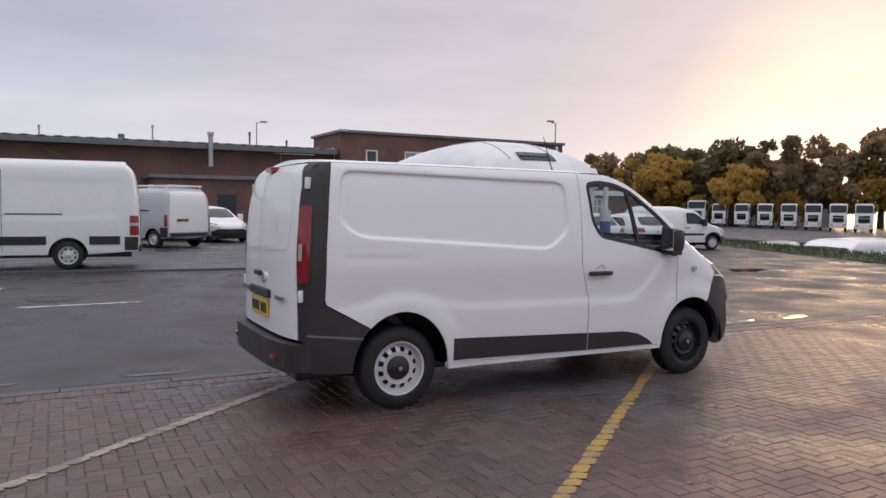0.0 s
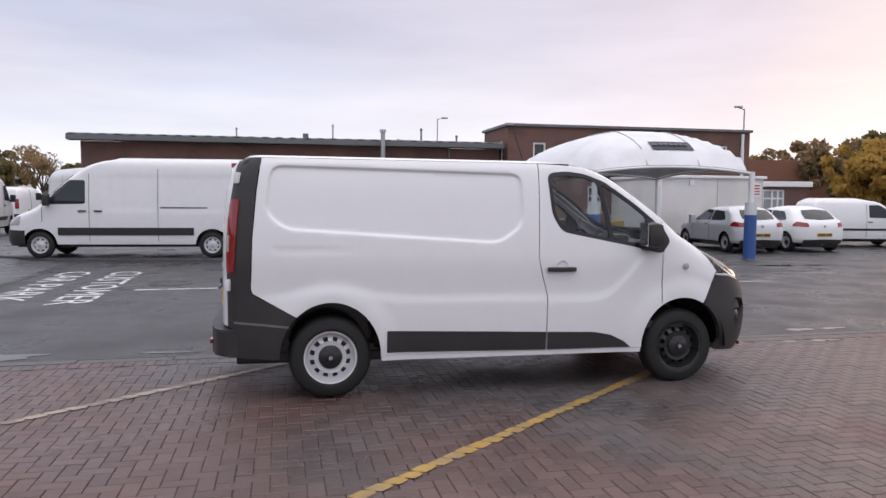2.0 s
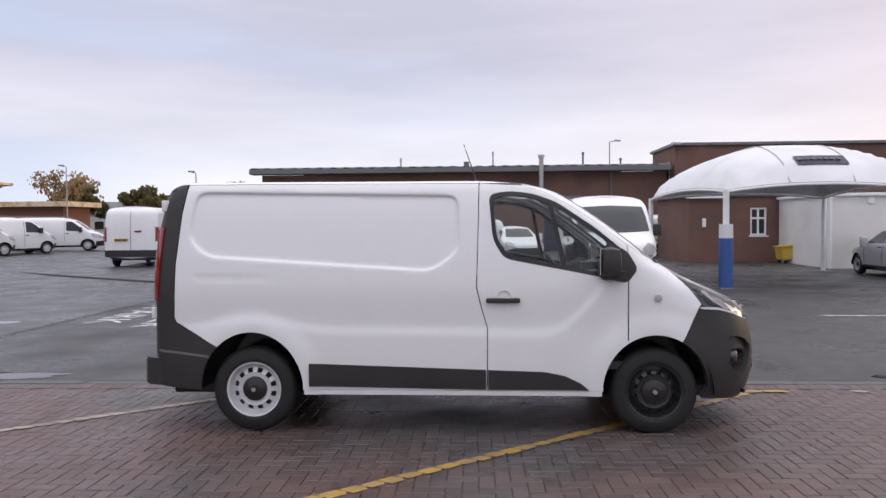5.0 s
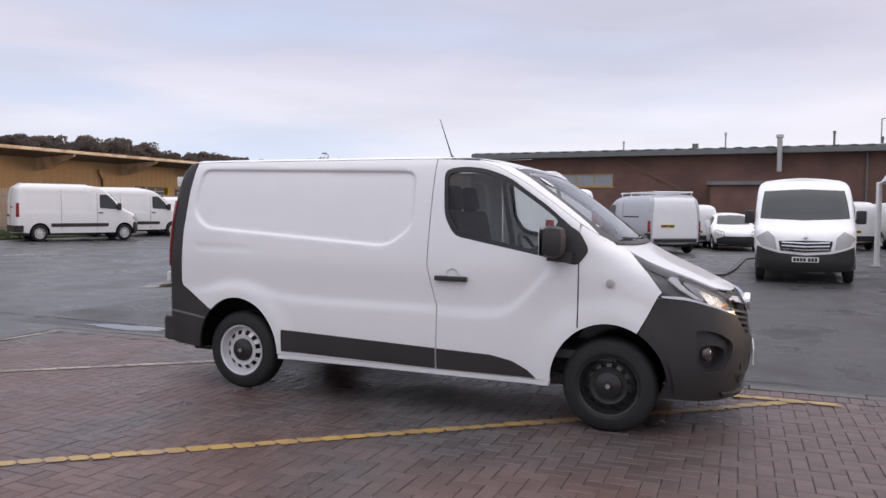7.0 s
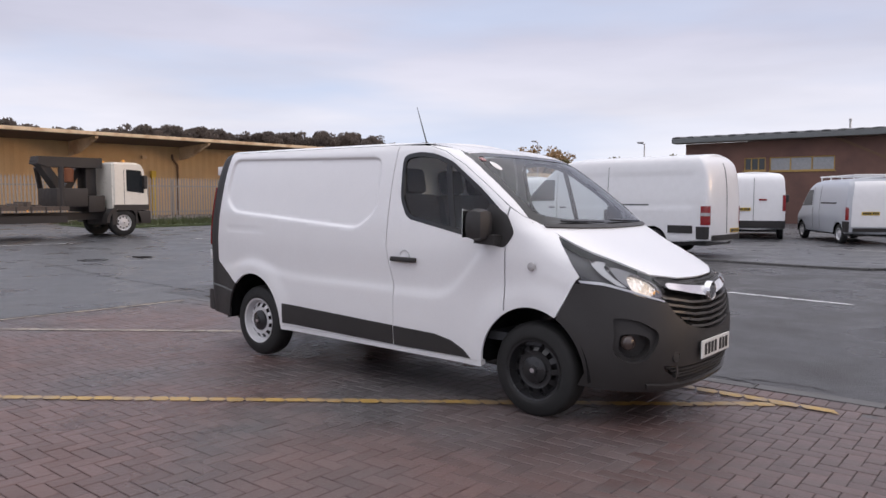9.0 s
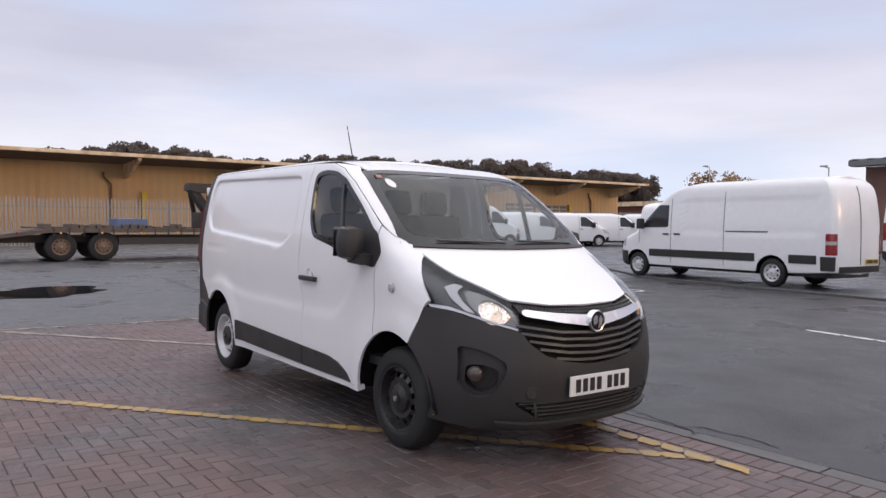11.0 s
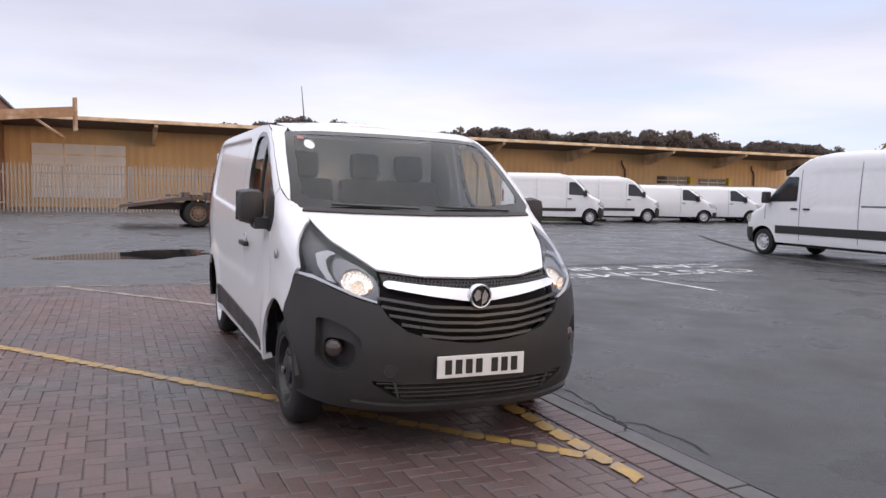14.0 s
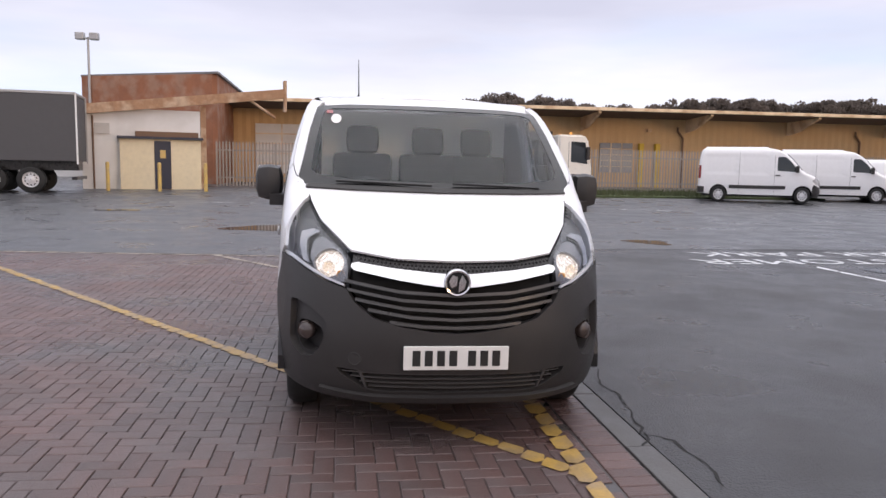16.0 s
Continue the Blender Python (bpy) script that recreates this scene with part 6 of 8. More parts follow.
# --- smaller vans
TRA = Skin(nose=[(0.2, 2.25), (0.45, 2.36), (0.75, 2.36), (0.92, 2.28), (1.05, 2.0), (1.18, 1.70), (1.4, 1.42), (1.7, 1.02), (1.83, 0.78), (1.90, 0.5), (1.93, 0.2)],
           tail=[(0.2, -2.36), (0.6, -2.38), (1.4, -2.36), (1.75, -2.28), (1.93, -2.1)],
           half=[(0.2, 0.88), (0.5, 0.93), (1.0, 0.95), (1.3, 0.93), (1.65, 0.87), (1.83, 0.81), (1.90, 0.75), (1.93, 0.66)],
           corner_f=[(0.2, 0.8), (0.9, 0.8), (1.1, 0.6), (1.3, 0.35), (1.93, 0.35)], power_f=[(0.2, 2.5), (0.9, 2.7), (1.1, 3.6), (1.93, 3.4)], corner_r=0.16, power_r=3)
TRA_SIDES = [
    ("window", [("s", *p) for p in round_outline([(0.42, 1.18), (0.42, 1.72), (0.72, 1.72), (1.08, 1.46), (1.36, 1.14)], 0.05)], VAN_GLASS, 0.004),
    ("seam", seam(0.32, 0.42, 1.8), GUTTER, 0.003), ("handle", strip(0.38, 0.56, 1.0, 1.04), BLACK_PLASTIC, 0.016),
    ("rear_lamp", S((-2.2, 0.85), (-2.2, 1.35)) + R((-0.84, 1.35), (-0.84, 0.85)), RED_LAMP, 0.01),
    ("front_bumper", S((1.98, 0.30), (2.0, 0.55)) + F((-0.02, 0.58), (-0.02, 0.24)), BLACK_PLASTIC, 0.01),
    ("corner_bumper", S((-2.1, 0.36), (-2.1, 0.58)) + R((-0.02, 0.58), (-0.02, 0.36)), BLACK_PLASTIC, 0.015),
    ("headlamp", F((-0.50, 0.72), (-0.54, 0.94)) + S((1.72, 1.04), (1.86, 0.82)), CLEAR_LAMP, 0.008)]


def small_van(m, label, group="", s=1.0):
    fr = [("windscreen", F((0, 1.2), (-0.76, 1.24), (-0.70, 1.55), (-0.64, 1.74), (0, 1.78)), VAN_GLASS, 0.004), ("grille", F((0, 0.66), (-0.38, 0.68), (-0.38, 0.82), (0, 0.83)), GLOSS_BLACK, 0.004)]
    rr = [("door_seam", R((0, 0.6), (-0.008, 0.6), (-0.008, 1.8), (0, 1.8)), GUTTER, 0.003)]
    v = vehicle("panel_van", label, TRA, m @ Matrix.Scale(s, 4), 3.1, 0.325, 0.90, 1.93, 0.04, 0.30, 0.39, VAN_DIRTY, TRA_SIDES, fr, rr, group=group)
    plate_on(v, 2.385, 0.45, PLATE_WHITE, 1)
    plate_on(v, -2.39, 0.75, PLATE_YELLOW, -1)
    door_mirror(v, 1.18, 1.02, 1.25)
    return v


# --- van with a roof rack
RACK_SKIN = Skin(nose=[(0.22, 2.42), (0.45, 2.52), (0.75, 2.52), (0.95, 2.42), (1.1, 2.1), (1.26, 1.85), (1.6, 1.52), (1.95, 1.12), (2.1, 0.85), (2.2, 0.45)],
           tail=[(0.22, -2.36), (0.6, -2.38), (1.6, -2.36), (2.0, -2.30), (2.2, -2.15)],
           half=[(0.22, 0.92), (0.5, 0.96), (1.0, 0.985), (1.4, 0.97), (1.9, 0.92), (2.1, 0.86), (2.2, 0.76)],
           corner_f=[(0.22, 0.7), (0.9, 0.7), (1.2, 0.5), (1.4, 0.35), (2.2, 0.35)], power_f=[(0.22, 2.6), (0.9, 2.8), (1.2, 3.6), (2.2, 3.4)], corner_r=0.12, power_r=3.4)
SILVER_PAINT = material("silver_grey_paint", (0.46, 0.48, 0.52), 0.35, vary=0.02, coat=0.6, rough_vary=0.02)


def rack_van(m):
    sd = [("window", [("s", *p) for p in round_outline([(0.62, 1.30), (0.62, 1.86), (0.95, 1.86), (1.25, 1.62), (1.5, 1.26)], 0.06)], VAN_GLASS, 0.004),
          ("rail", strip(-1.5, -0.2, 1.36, 1.41), GLOSS_BLACK, 0.004), ("seam", seam(0.52, 0.45, 1.95), GUTTER, 0.003), ("seam", seam(-0.1, 0.45, 2.0), GUTTER, 0.003),
          ("corner_bumper", S((-2.05, 0.42), (-2.05, 0.78)) + R((-0.90, 0.78), (-0.90, 0.42)), BLACK_PLASTIC, 0.012), ("rear_lamp", S((-2.28, 0.82), (-2.28, 1.25)) + R((-0.91, 1.25), (-0.91, 0.82)), RED_LAMP, 0.01),
          ("front_bumper", S((2.1, 0.32), (2.12, 0.66)) + F((0, 0.68), (0, 0.28)), BLACK_PLASTIC, 0.01)]
    fr = [("windscreen", F((0, 1.28), (-0.80, 1.32), (-0.74, 1.7), (-0.68, 1.96), (0, 2.0)), VAN_GLASS, 0.004)]
    rr = [("rear_skin", R((0, 0.60), (-0.85, 0.60), (-0.82, 1.5), (-0.74, 2.1), (0, 2.12)), VAN_DIRTY, 0.004), ("rear_step", R((0, 0.44), (-0.8, 0.44), (-0.8, 0.56), (0, 0.56)), BLACK_PLASTIC, 0.03)]
    v = vehicle("panel_van", "silver-sided panel van with white rear doors and roof rack", RACK_SKIN, m, 3.3, 0.335, 0.94, 2.2, 0.05, 0.36, 0.41, SILVER_PAINT, sd, fr, rr, hubs=STEEL_SILVER)
    plate_on(v, -2.40, 1.05, PLATE_YELLOW, -1, y=0.3)
    bm = bmesh.new()
    for sy in (-0.72, 0.72):
        add_cyl(bm, (-2.2, sy, 2.32), (0.6, sy, 2.32), 0.025, n=8)
        for x in (-2.1, -1.2, -0.3, 0.5):
            add_cyl(bm, (x, sy, 2.2), (x, sy, 2.32), 0.02, n=6)
    for x in (-2.15, -1.2, -0.3, 0.5):
        add_cyl(bm, (x, -0.72, 2.33), (x, 0.72, 2.33), 0.025, n=8)
    part("roof_rack", bm, WHITE_TRIM, v, "white tubular roof rack")
    return v


# --- small square-backed van
SQUARE_SKIN = Skin(nose=[(0.2, 2.0), (0.45, 2.12), (0.7, 2.12), (0.85, 2.05), (0.98, 1.75), (1.08, 1.35), (1.2, 1.12), (1.45, 0.85), (1.65, 0.55), (1.74, 0.2), (1.78, -0.1)],
           tail=[(0.2, -2.0), (0.6, -2.04), (1.4, -2.02), (1.65, -1.95), (1.78, -1.75)],
           half=[(0.2, 0.82), (0.5, 0.88), (0.9, 0.895), (1.2, 0.87), (1.55, 0.80), (1.70, 0.74), (1.78, 0.62)],
           corner_f=[(0.2, 0.7), (0.9, 0.65), (1.1, 0.4), (1.78, 0.3)], power_f=[(0.2, 2.5), (0.9, 2.8), (1.1, 3.6), (1.78, 3.4)], corner_r=0.12, power_r=3)


def square_van(m):
    sd = [("window", [("s", *p) for p in round_outline([(0.02, 1.10), (0.02, 1.56), (0.42, 1.56), (0.72, 1.38), (0.98, 1.08)], 0.05)], VAN_GLASS, 0.004),
          ("band", strip(-0.95, 0.88, 0.62, 0.70), BLACK_PLASTIC, 0.01), ("arch_trim", arc_pts(1.33, 0.315, 0.45, 0.45, 20, 160, 12) + arc_pts(1.33, 0.315, 0.385, 0.385, 160, 20, 12), BLACK_PLASTIC, 0.012),
          ("seam", seam(-0.08, 0.4, 1.6), GUTTER, 0.003), ("handle", strip(-0.02, 0.14, 0.92, 0.96), BLACK_PLASTIC, 0.014),
          ("front_bumper", S((1.72, 0.28), (1.75, 0.58)) + F((-0.02, 0.62), (-0.02, 0.22)), BLACK_PLASTIC, 0.012), ("headlamp", F((-0.48, 0.68), (-0.5, 0.86)) + S((1.60, 0.94), (1.74, 0.74)), CLEAR_LAMP, 0.008),
          ("rear_lamp", S((-1.95, 0.8), (-1.95, 1.3)) + R((-0.82, 1.3), (-0.82, 0.8)), RED_LAMP, 0.01)]
    fr = [("windscreen", F((0, 1.14), (-0.68, 1.17), (-0.62, 1.4), (-0.56, 1.6), (0, 1.64)), VAN_GLASS, 0.004), ("grille", F((0, 0.66), (-0.36, 0.68), (-0.36, 0.8), (0, 0.81)), GLOSS_BLACK, 0.004)]
    v = vehicle("panel_van", "small white square-backed van with black arch trims", SQUARE_SKIN, m, 2.66, 0.315, 0.85, 1.78, 0.04, 0.28, 0.385, VAN_DIRTY, sd, fr, ())
    plate_on(v, 2.14, 0.42, PLATE_WHITE, 1)
    door_mirror(v, 0.82, 0.98, 1.14)
    return v


# --- hatchbacks
HATCH_SKIN = Skin(nose=[(0.18, 1.92), (0.4, 2.04), (0.6, 2.04), (0.74, 1.92), (0.86, 1.5), (0.95, 1.0), (1.1, 0.72), (1.28, 0.38), (1.36, 0.15), (1.40, -0.1)],
           tail=[(0.18, -1.90), (0.45, -2.0), (0.7, -2.0), (0.9, -1.96), (1.0, -1.86), (1.2, -1.62), (1.33, -1.42), (1.40, -1.15)],
           half=[(0.18, 0.80), (0.4, 0.855), (0.7, 0.865), (0.9, 0.84), (1.1, 0.74), (1.28, 0.66), (1.36, 0.60), (1.40, 0.5)],
           corner_f=[(0.18, 0.7), (0.8, 0.7), (0.95, 0.4), (1.40, 0.35)], power_f=[(0.18, 2.3), (0.8, 2.5), (0.95, 3.2), (1.4, 3.0)], corner_r=0.4, power_r=2.6)
SILVER_CAR = material("silver_car_paint", (0.66, 0.67, 0.70), 0.3, metal=0.1, vary=0.02, rough_vary=0.03, coat=0.8)


def hatchback(m, label, mat):
    sd = [("window", [("s", *p) for p in round_outline([(-0.30, 0.97), (-0.30, 1.30), (0.10, 1.31), (0.38, 1.22), (0.74, 0.96)], 0.04)], VAN_GLASS, 0.004),
          ("window", [("s", *p) for p in round_outline([(-1.22, 1.02), (-0.95, 1.27), (-0.36, 1.30), (-0.36, 0.97), (-1.0, 0.98)], 0.05)], VAN_GLASS, 0.004),
          ("seam", seam(-0.34, 0.35, 0.96), GUTTER, 0.003), ("seam", seam(0.78, 0.35, 0.9), GUTTER, 0.003), ("sill_trim", strip(-0.85, 0.85, 0.27, 0.33), BLACK_PLASTIC, 0.008),
          ("rear_lamp", S((-1.62, 0.82), (-1.70, 0.96)) + R((-0.52, 0.92), (-0.50, 0.80)), RED_LAMP, 0.008),
          ("headlamp", F((-0.45, 0.58), (-0.5, 0.74)) + S((1.52, 0.80), (1.66, 0.62)), CLEAR_LAMP, 0.008), ("handle", strip(-0.24, -0.06, 0.84, 0.87), BLACK_PLASTIC, 0.012)]
    fr = [("windscreen", F((0, 0.98), (-0.60, 1.0), (-0.54, 1.2), (-0.48, 1.32), (0, 1.34)), VAN_GLASS, 0.004),
          ("front_bumper_trim", F((0, 0.24), (-0.70, 0.27), (-0.74, 0.46), (-0.5, 0.56), (0, 0.55)), BLACK_PLASTIC, 0.006)]
    rr = [("tailgate_window", R((0, 1.02), (-0.52, 1.05), (-0.50, 1.2), (-0.44, 1.30), (0, 1.33)), VAN_GLASS, 0.004), ("rear_bumper_trim", R((0, 0.26), (-0.66, 0.28), (-0.66, 0.40), (0, 0.42)), BLACK_PLASTIC, 0.008)]
    v = vehicle("hatchback", label, HATCH_SKIN, m, 2.59, 0.305, 0.84, 1.40, 0.05, 0.24, 0.35, mat, sd, fr, rr, category="car", hubs=STEEL_BLACK)
    plate_on(v, -2.01, 0.56, PLATE_YELLOW, -1)
    part("tail_badge", cyl((-1.99, 0, 0.82), (-2.005, 0, 0.82), 0.05, n=4), CHROME, v)
    door_mirror(v, 0.66, 0.92, 0.98, mat)
    return v


long_van(pose(-5.66, 14.1, 0.045, 0, 0, 174.7) @ Matrix.Scale(0.97, 4), "long white panel van with dark side band on the island")
long_van(pose(-9.8, 25.6, 0.045, 0, 0, 120), "long white panel van parked behind another on the island")
tall_van(pose(3.74, 14.1, 0.0, 0, 0, -91.5), "white high-roofed van facing the yard by the canopy")
tall_van(pose(-13.4, 24.2, 0.045, 0, 0, 96), "white high-roofed van seen from its closed rear doors")
tall_van(pose(-4.5, 24.3, 0.045, 0, 0, 106), "white high-roofed van with dark rear bumper and yellow plate")
rack_van(pose(-1.0, 22.9, 0.045, 0, 0, 122) @ Matrix.Diagonal((1, 1, 0.93, 1)))
small_van(pose(0.2, 27.6, 0.045, 0, 0, 104), "small white van parked behind the van with a rack", s=0.9)
hatchback(pose(1.95, 25.7, 0.045, 0, 0, -80), "white hatchback with dark bumper facing the yard", VAN_DIRTY)
small_van(pose(6.2, 30.0, 0.0, 0, 0, 100), "white van with closed rear doors by the workshop")
small_van(pose(8.5, 31.3, 0.0, 0, 0, 100), "white van with closed rear doors by the workshop")
hd = 62
row = [(-22.9, 18.55, tall_van), (-24.3, 23.0, tall_van), (-24.3, 26.7, small_van), (-24.2, 29.9, small_van), (-23.8, 32.9, small_van)]
for x, y, make in row:
    k = 0.88 if make is tall_van else 1.0
    f = 1.84 * k if make is tall_van else 1.55
    make(pose(x - f * math.cos(radians(hd)), y - f * math.sin(radians(hd)), 0.18, 0, 0, hd) @ Matrix.Diagonal((k, 1, 1, 1)), "white panel van in the herringbone row by the fence", group="vans parked in the herringbone row")
small_van(pose(-24.5, 36.5, 0.21, 0, 0, 20), "white van parked across the far end of the yard")
small_van(pose(-30.5, 46.5, 0.33, 0, 0, 5), "white van parked across the far end of the yard")
small_van(pose(-16.8, 36.0, 0.055, 0, 0, 160), "white van parked beyond the island")
hatchback(pose(12.5, 14.95, 0, 0, 0, 86), "silver hatchback parked nose to the white wall", SILVER_CAR)
hatchback(pose(14.65, 15.0, 0, 0, 0, 88), "white hatchback parked nose to the white wall", VAN_DIRTY)
square_van(pose(18.25, 15.9, 0, 0, 0, -12) @ Matrix.Scale(0.94, 4))


# ---------------------------------------------------------------- canopy in front of the office
def wash_canopy():
    c = thing("canopy", "white tensioned canvas canopy on padded posts", "canopy")
    P = [(6.3, 11.7), (10.7, 11.2), (11.5, 17.9), (6.0, 18.1)]
    n = 24
    def surf(u, v):
        x = (1 - u) * (1 - v) * P[0][0] + u * (1 - v) * P[1][0] + u * v * P[2][0] + (1 - u) * v * P[3][0]
        y = (1 - u) * (1 - v) * P[0][1] + u * (1 - v) * P[1][1] + u * v * P[2][1] + (1 - u) * v * P[3][1]
        du, dv = 1 - (2 * u - 1) ** 2, 1 - (2 * v - 1) ** 2
        arch = max(du, dv) * 0.16 + 1.16 * min(du, dv) ** 0.62
        return Vector((x, y, 2.4 + arch))
    def sheet(off):
        bm = bmesh.new()
        g = [[bm.verts.new(surf(i / n, j / n) + Vector((0, 0, off))) for i in range(n + 1)] for j in range(n + 1)]
        for j in range(n):
            for i in range(n):
                bm.faces.new((g[j][i], g[j][i + 1], g[j + 1][i + 1], g[j + 1][i]))
        return bm
    bm = bmesh.new()
    for j in range(n + 1):
        for i in range(n + 1):
            bm.verts.new(surf(i / n, j / n))
    bm.verts.ensure_lookup_table()
    for j in range(n):
        for i in range(n):
            k = j * (n + 1) + i
            bm.faces.new([bm.verts[q] for q in (k, k + 1, k + n + 2, k + n + 1)])
    bmesh.ops.recalc_face_normals(bm, faces=bm.faces)
    bmesh.ops.solidify(bm, geom=list(bm.faces), thickness=0.02)
    part("canvas", bm, CANVAS, c, smooth=50)
    # edge tubes and radial ribs
    for a, b in ((0, 1), (1, 2), (2, 3), (3, 0)):
        bm = bmesh.new()
        uv = [(0, 0), (1, 0), (1, 1), (0, 1)]
        pts = [surf(uv[a][0] + (uv[b][0] - uv[a][0]) * t / 12, uv[a][1] + (uv[b][1] - uv[a][1]) * t / 12) - Vector((0, 0, 0.05)) for t in range(13)]
        for p, q in zip(pts, pts[1:]):
            add_cyl(bm, p, q, 0.035, n=8)
        part("edge_tube", bm, WHITE_TRIM, c)
    for u0 in (0.33, 0.66):
        bm = bmesh.new()
        pts = [surf(u0, t / 14) + Vector((0, 0, 0.012)) for t in range(15)]
        for p, q in zip(pts, pts[1:]):
            add_cyl(bm, p, q, 0.018, n=6)
        part("rib", bm, GALV, c)
    for (x, y) in P:
        po = part("post", cyl((x, y, 0), (x, y, 2.4), 0.075, n=14), WHITE_TRIM, c)
        if (x, y) in P[:2]:
            part("pad", cyl((x, y, 0.02), (x, y, 1.22), 0.17, 0.165, 16), BLUE_PAD, po, "blue padded sleeve")
            part("pad_top", cyl((x, y, 1.222), (x, y, 1.56), 0.165, 0.16, 16), WHITE_PAD, po, "white padded sleeve")
        part("foot", box(x - 0.16, x + 0.16, y - 0.16, y + 0.16, 0, 0.018), GALV, po)
    # dark name panels, the writing unreadable
    for (ua, ub, v0, v1) in ((0.40, 0.66, 0.05, 0.11),):
        bm = bmesh.new()
        q = [surf(ua + (ub - ua) * i / 6, v0 + (v1 - v0) * j / 2) + Vector((0, -0.01, 0.035)) for j in range(3) for i in range(7)]
        vs = [bm.verts.new(p) for p in q]
        for j in range(2):
            for i in range(6):
                k = j * 7 + i
                bm.faces.new((vs[k], vs[k + 1], vs[k + 8], vs[k + 7]))
        pn = part("name_panel", bm, DARK_DOOR, c)
        for i in range(7):
            p = surf(ua + (ub - ua) * (i + 0.7) / 8, (v0 + v1) / 2) + Vector((0, -0.02, 0.05))
            part("name_bar", box(p.x - 0.05, p.x + 0.05, p.y - 0.05, p.y + 0.05, p.z - 0.02, p.z + 0.02), GALV, pn)


wash_canopy()


def tipping_bin():
    b = thing("wheeled_bin", "yellow plastic bin on wheels by the door", "bin", pose(12.25, 22.2, 0, 0, 0, 4))
    bm = prism([(-0.42, 0.14), (0.40, 0.14), (0.50, 0.72), (-0.50, 0.60)], -0.28, 0.28, "Y")
    bmesh.ops.bevel(bm, geom=list(bm.edges), offset=0.03, segments=2, affect="EDGES")
    part("tub", bm, YELLOW_BIN, b, smooth=40)
    part("lid", prism([(-0.54, 0.605), (0.53, 0.725), (0.53, 0.775), (-0.54, 0.655)], -0.31, 0.31, "Y"), YELLOW_BIN, b)
    for x in (-0.3, 0.3):
        for y in (-0.22, 0.22):
            part("wheel", cyl((x, y - 0.025, 0.07), (x, y + 0.025, 0.07), 0.07, n=12), RUBBER, b)


tipping_bin()


# ---------------------------------------------------------------- flatbed lorry by the fence
def flatbed_lorry():
    t = thing("flatbed_lorry", "white-cabbed flatbed lorry with a folded dark crane", "lorry", pose(-21.95, 7.75, 0.158, 0, 0, 90) @ Matrix.Scale(0.95, 4))
    CAB = material("cream_white_cab", (0.80, 0.76, 0.68), 0.35, vary=0.05, coat=0.4)
    DARK = material("dark_chassis", (0.035, 0.03, 0.028), 0.6, vary=0.25)
    HUB = material("rusty_hub", (0.17, 0.11, 0.075), 0.7, vary=0.25)
    DECK = material("weathered_deck", (0.11, 0.085, 0.07), 0.8, vary=0.3)
    bm = prism([(-0.40, 0.95), (0.95, 0.95), (1.0, 1.3), (0.92, 1.75), (0.82, 2.55), (0.62, 2.72), (-0.40, 2.72)], -1.15, 1.15, "Y")
    bmesh.ops.bevel(bm, geom=list(bm.edges), offset=0.07, segments=3, affect="EDGES")
    cab = part("cab", bm, CAB, t, smooth=40)
    for sy in (-1, 1):
        part("side_window", prism([(0.12, 1.66), (0.80, 1.58), (0.70, 2.42), (0.12, 2.46)], 1.151 * sy, 1.158 * sy, "Y"), VAN_GLASS, cab)
        part("rear_panel", prism([(-0.32, 1.62), (-0.06, 1.62), (-0.06, 2.42), (-0.32, 2.42)], 1.151 * sy, 1.162 * sy, "Y"), CAB, cab)
        part("lower_panel", box(-0.38, 0.98, 1.151 * sy - 0.006, 1.151 * sy + 0.006, 0.955, 1.16), DARK, cab)
        part("door_seam", box(0.02, 0.035, 1.151 * sy - 0.004, 1.151 * sy + 0.004, 1.0, 2.45), DARK, cab)
        part("mirror", box(0.72, 0.86, 1.22 * sy - 0.1, 1.22 * sy + 0.1, 1.75, 2.25, 0.04), DARK, cab)
    part("windscreen", prism([(0.9, 1.78), (0.925, 1.78), (0.765, 2.42), (0.74, 2.42)], -1.02, 1.02, "Y"), VAN_GLASS, cab)
    part("grille", box(0.99, 1.02, -0.8, 0.8, 0.98, 1.3, 0.01), DARK, cab)
    part("cab_step", box(-0.44, -0.24, -1.14, 1.14, 0.42, 0.947, 0.03), DARK, t)
    for sy in (-1, 1):
        bm = bmesh.new()
        n = 12
        a = [[bm.verts.new((r * math.cos(math.pi * k / n), yy * sy, 0.5 + r * math.sin(math.pi * k / n))) for k in range(n + 1)] for r in (0.55, 0.66) for yy in (0.75, 1.16)]
        for g, h in ((a[0], a[1]), (a[1], a[3]), (a[3], a[2])):
            for k in range(n):
                bm.faces.new((g[k], g[k + 1], h[k + 1], h[k]))
        part("wheel_arch", bm, DARK, t)
    part("bumper", box(0.45, 1.05, -1.16, 1.16, 0.45, 0.94, 0.05), DARK, t, smooth=40)
    part("beacon", cyl((0.2, -0.8, 2.72), (0.2, -0.8, 2.83), 0.05, n=12), AMBER_LIT, cab)
    part("beacon", cyl((0.2, 0.8, 2.72), (0.2, 0.8, 2.83), 0.05, n=12), AMBER_LIT, cab)
    part("chassis_rail", box(-9.6, 0.6, -0.45, 0.45, 0.62, 0.88), DARK, t)
    for sy in (-1, 1):
        part("skirt", box(-5.4, -2.0, 1.0 * sy - 0.08, 1.0 * sy + 0.08, 0.55, 0.80, 0.02), DARK, t)
    deck = part("deck", prism([(-2.0, 0.98), (-2.0, 1.12), (-7.6, 1.12), (-9.9, 0.80), (-9.9, 0.68), (-7.6, 0.98)], -1.22, 1.22, "Y"), DECK, t)
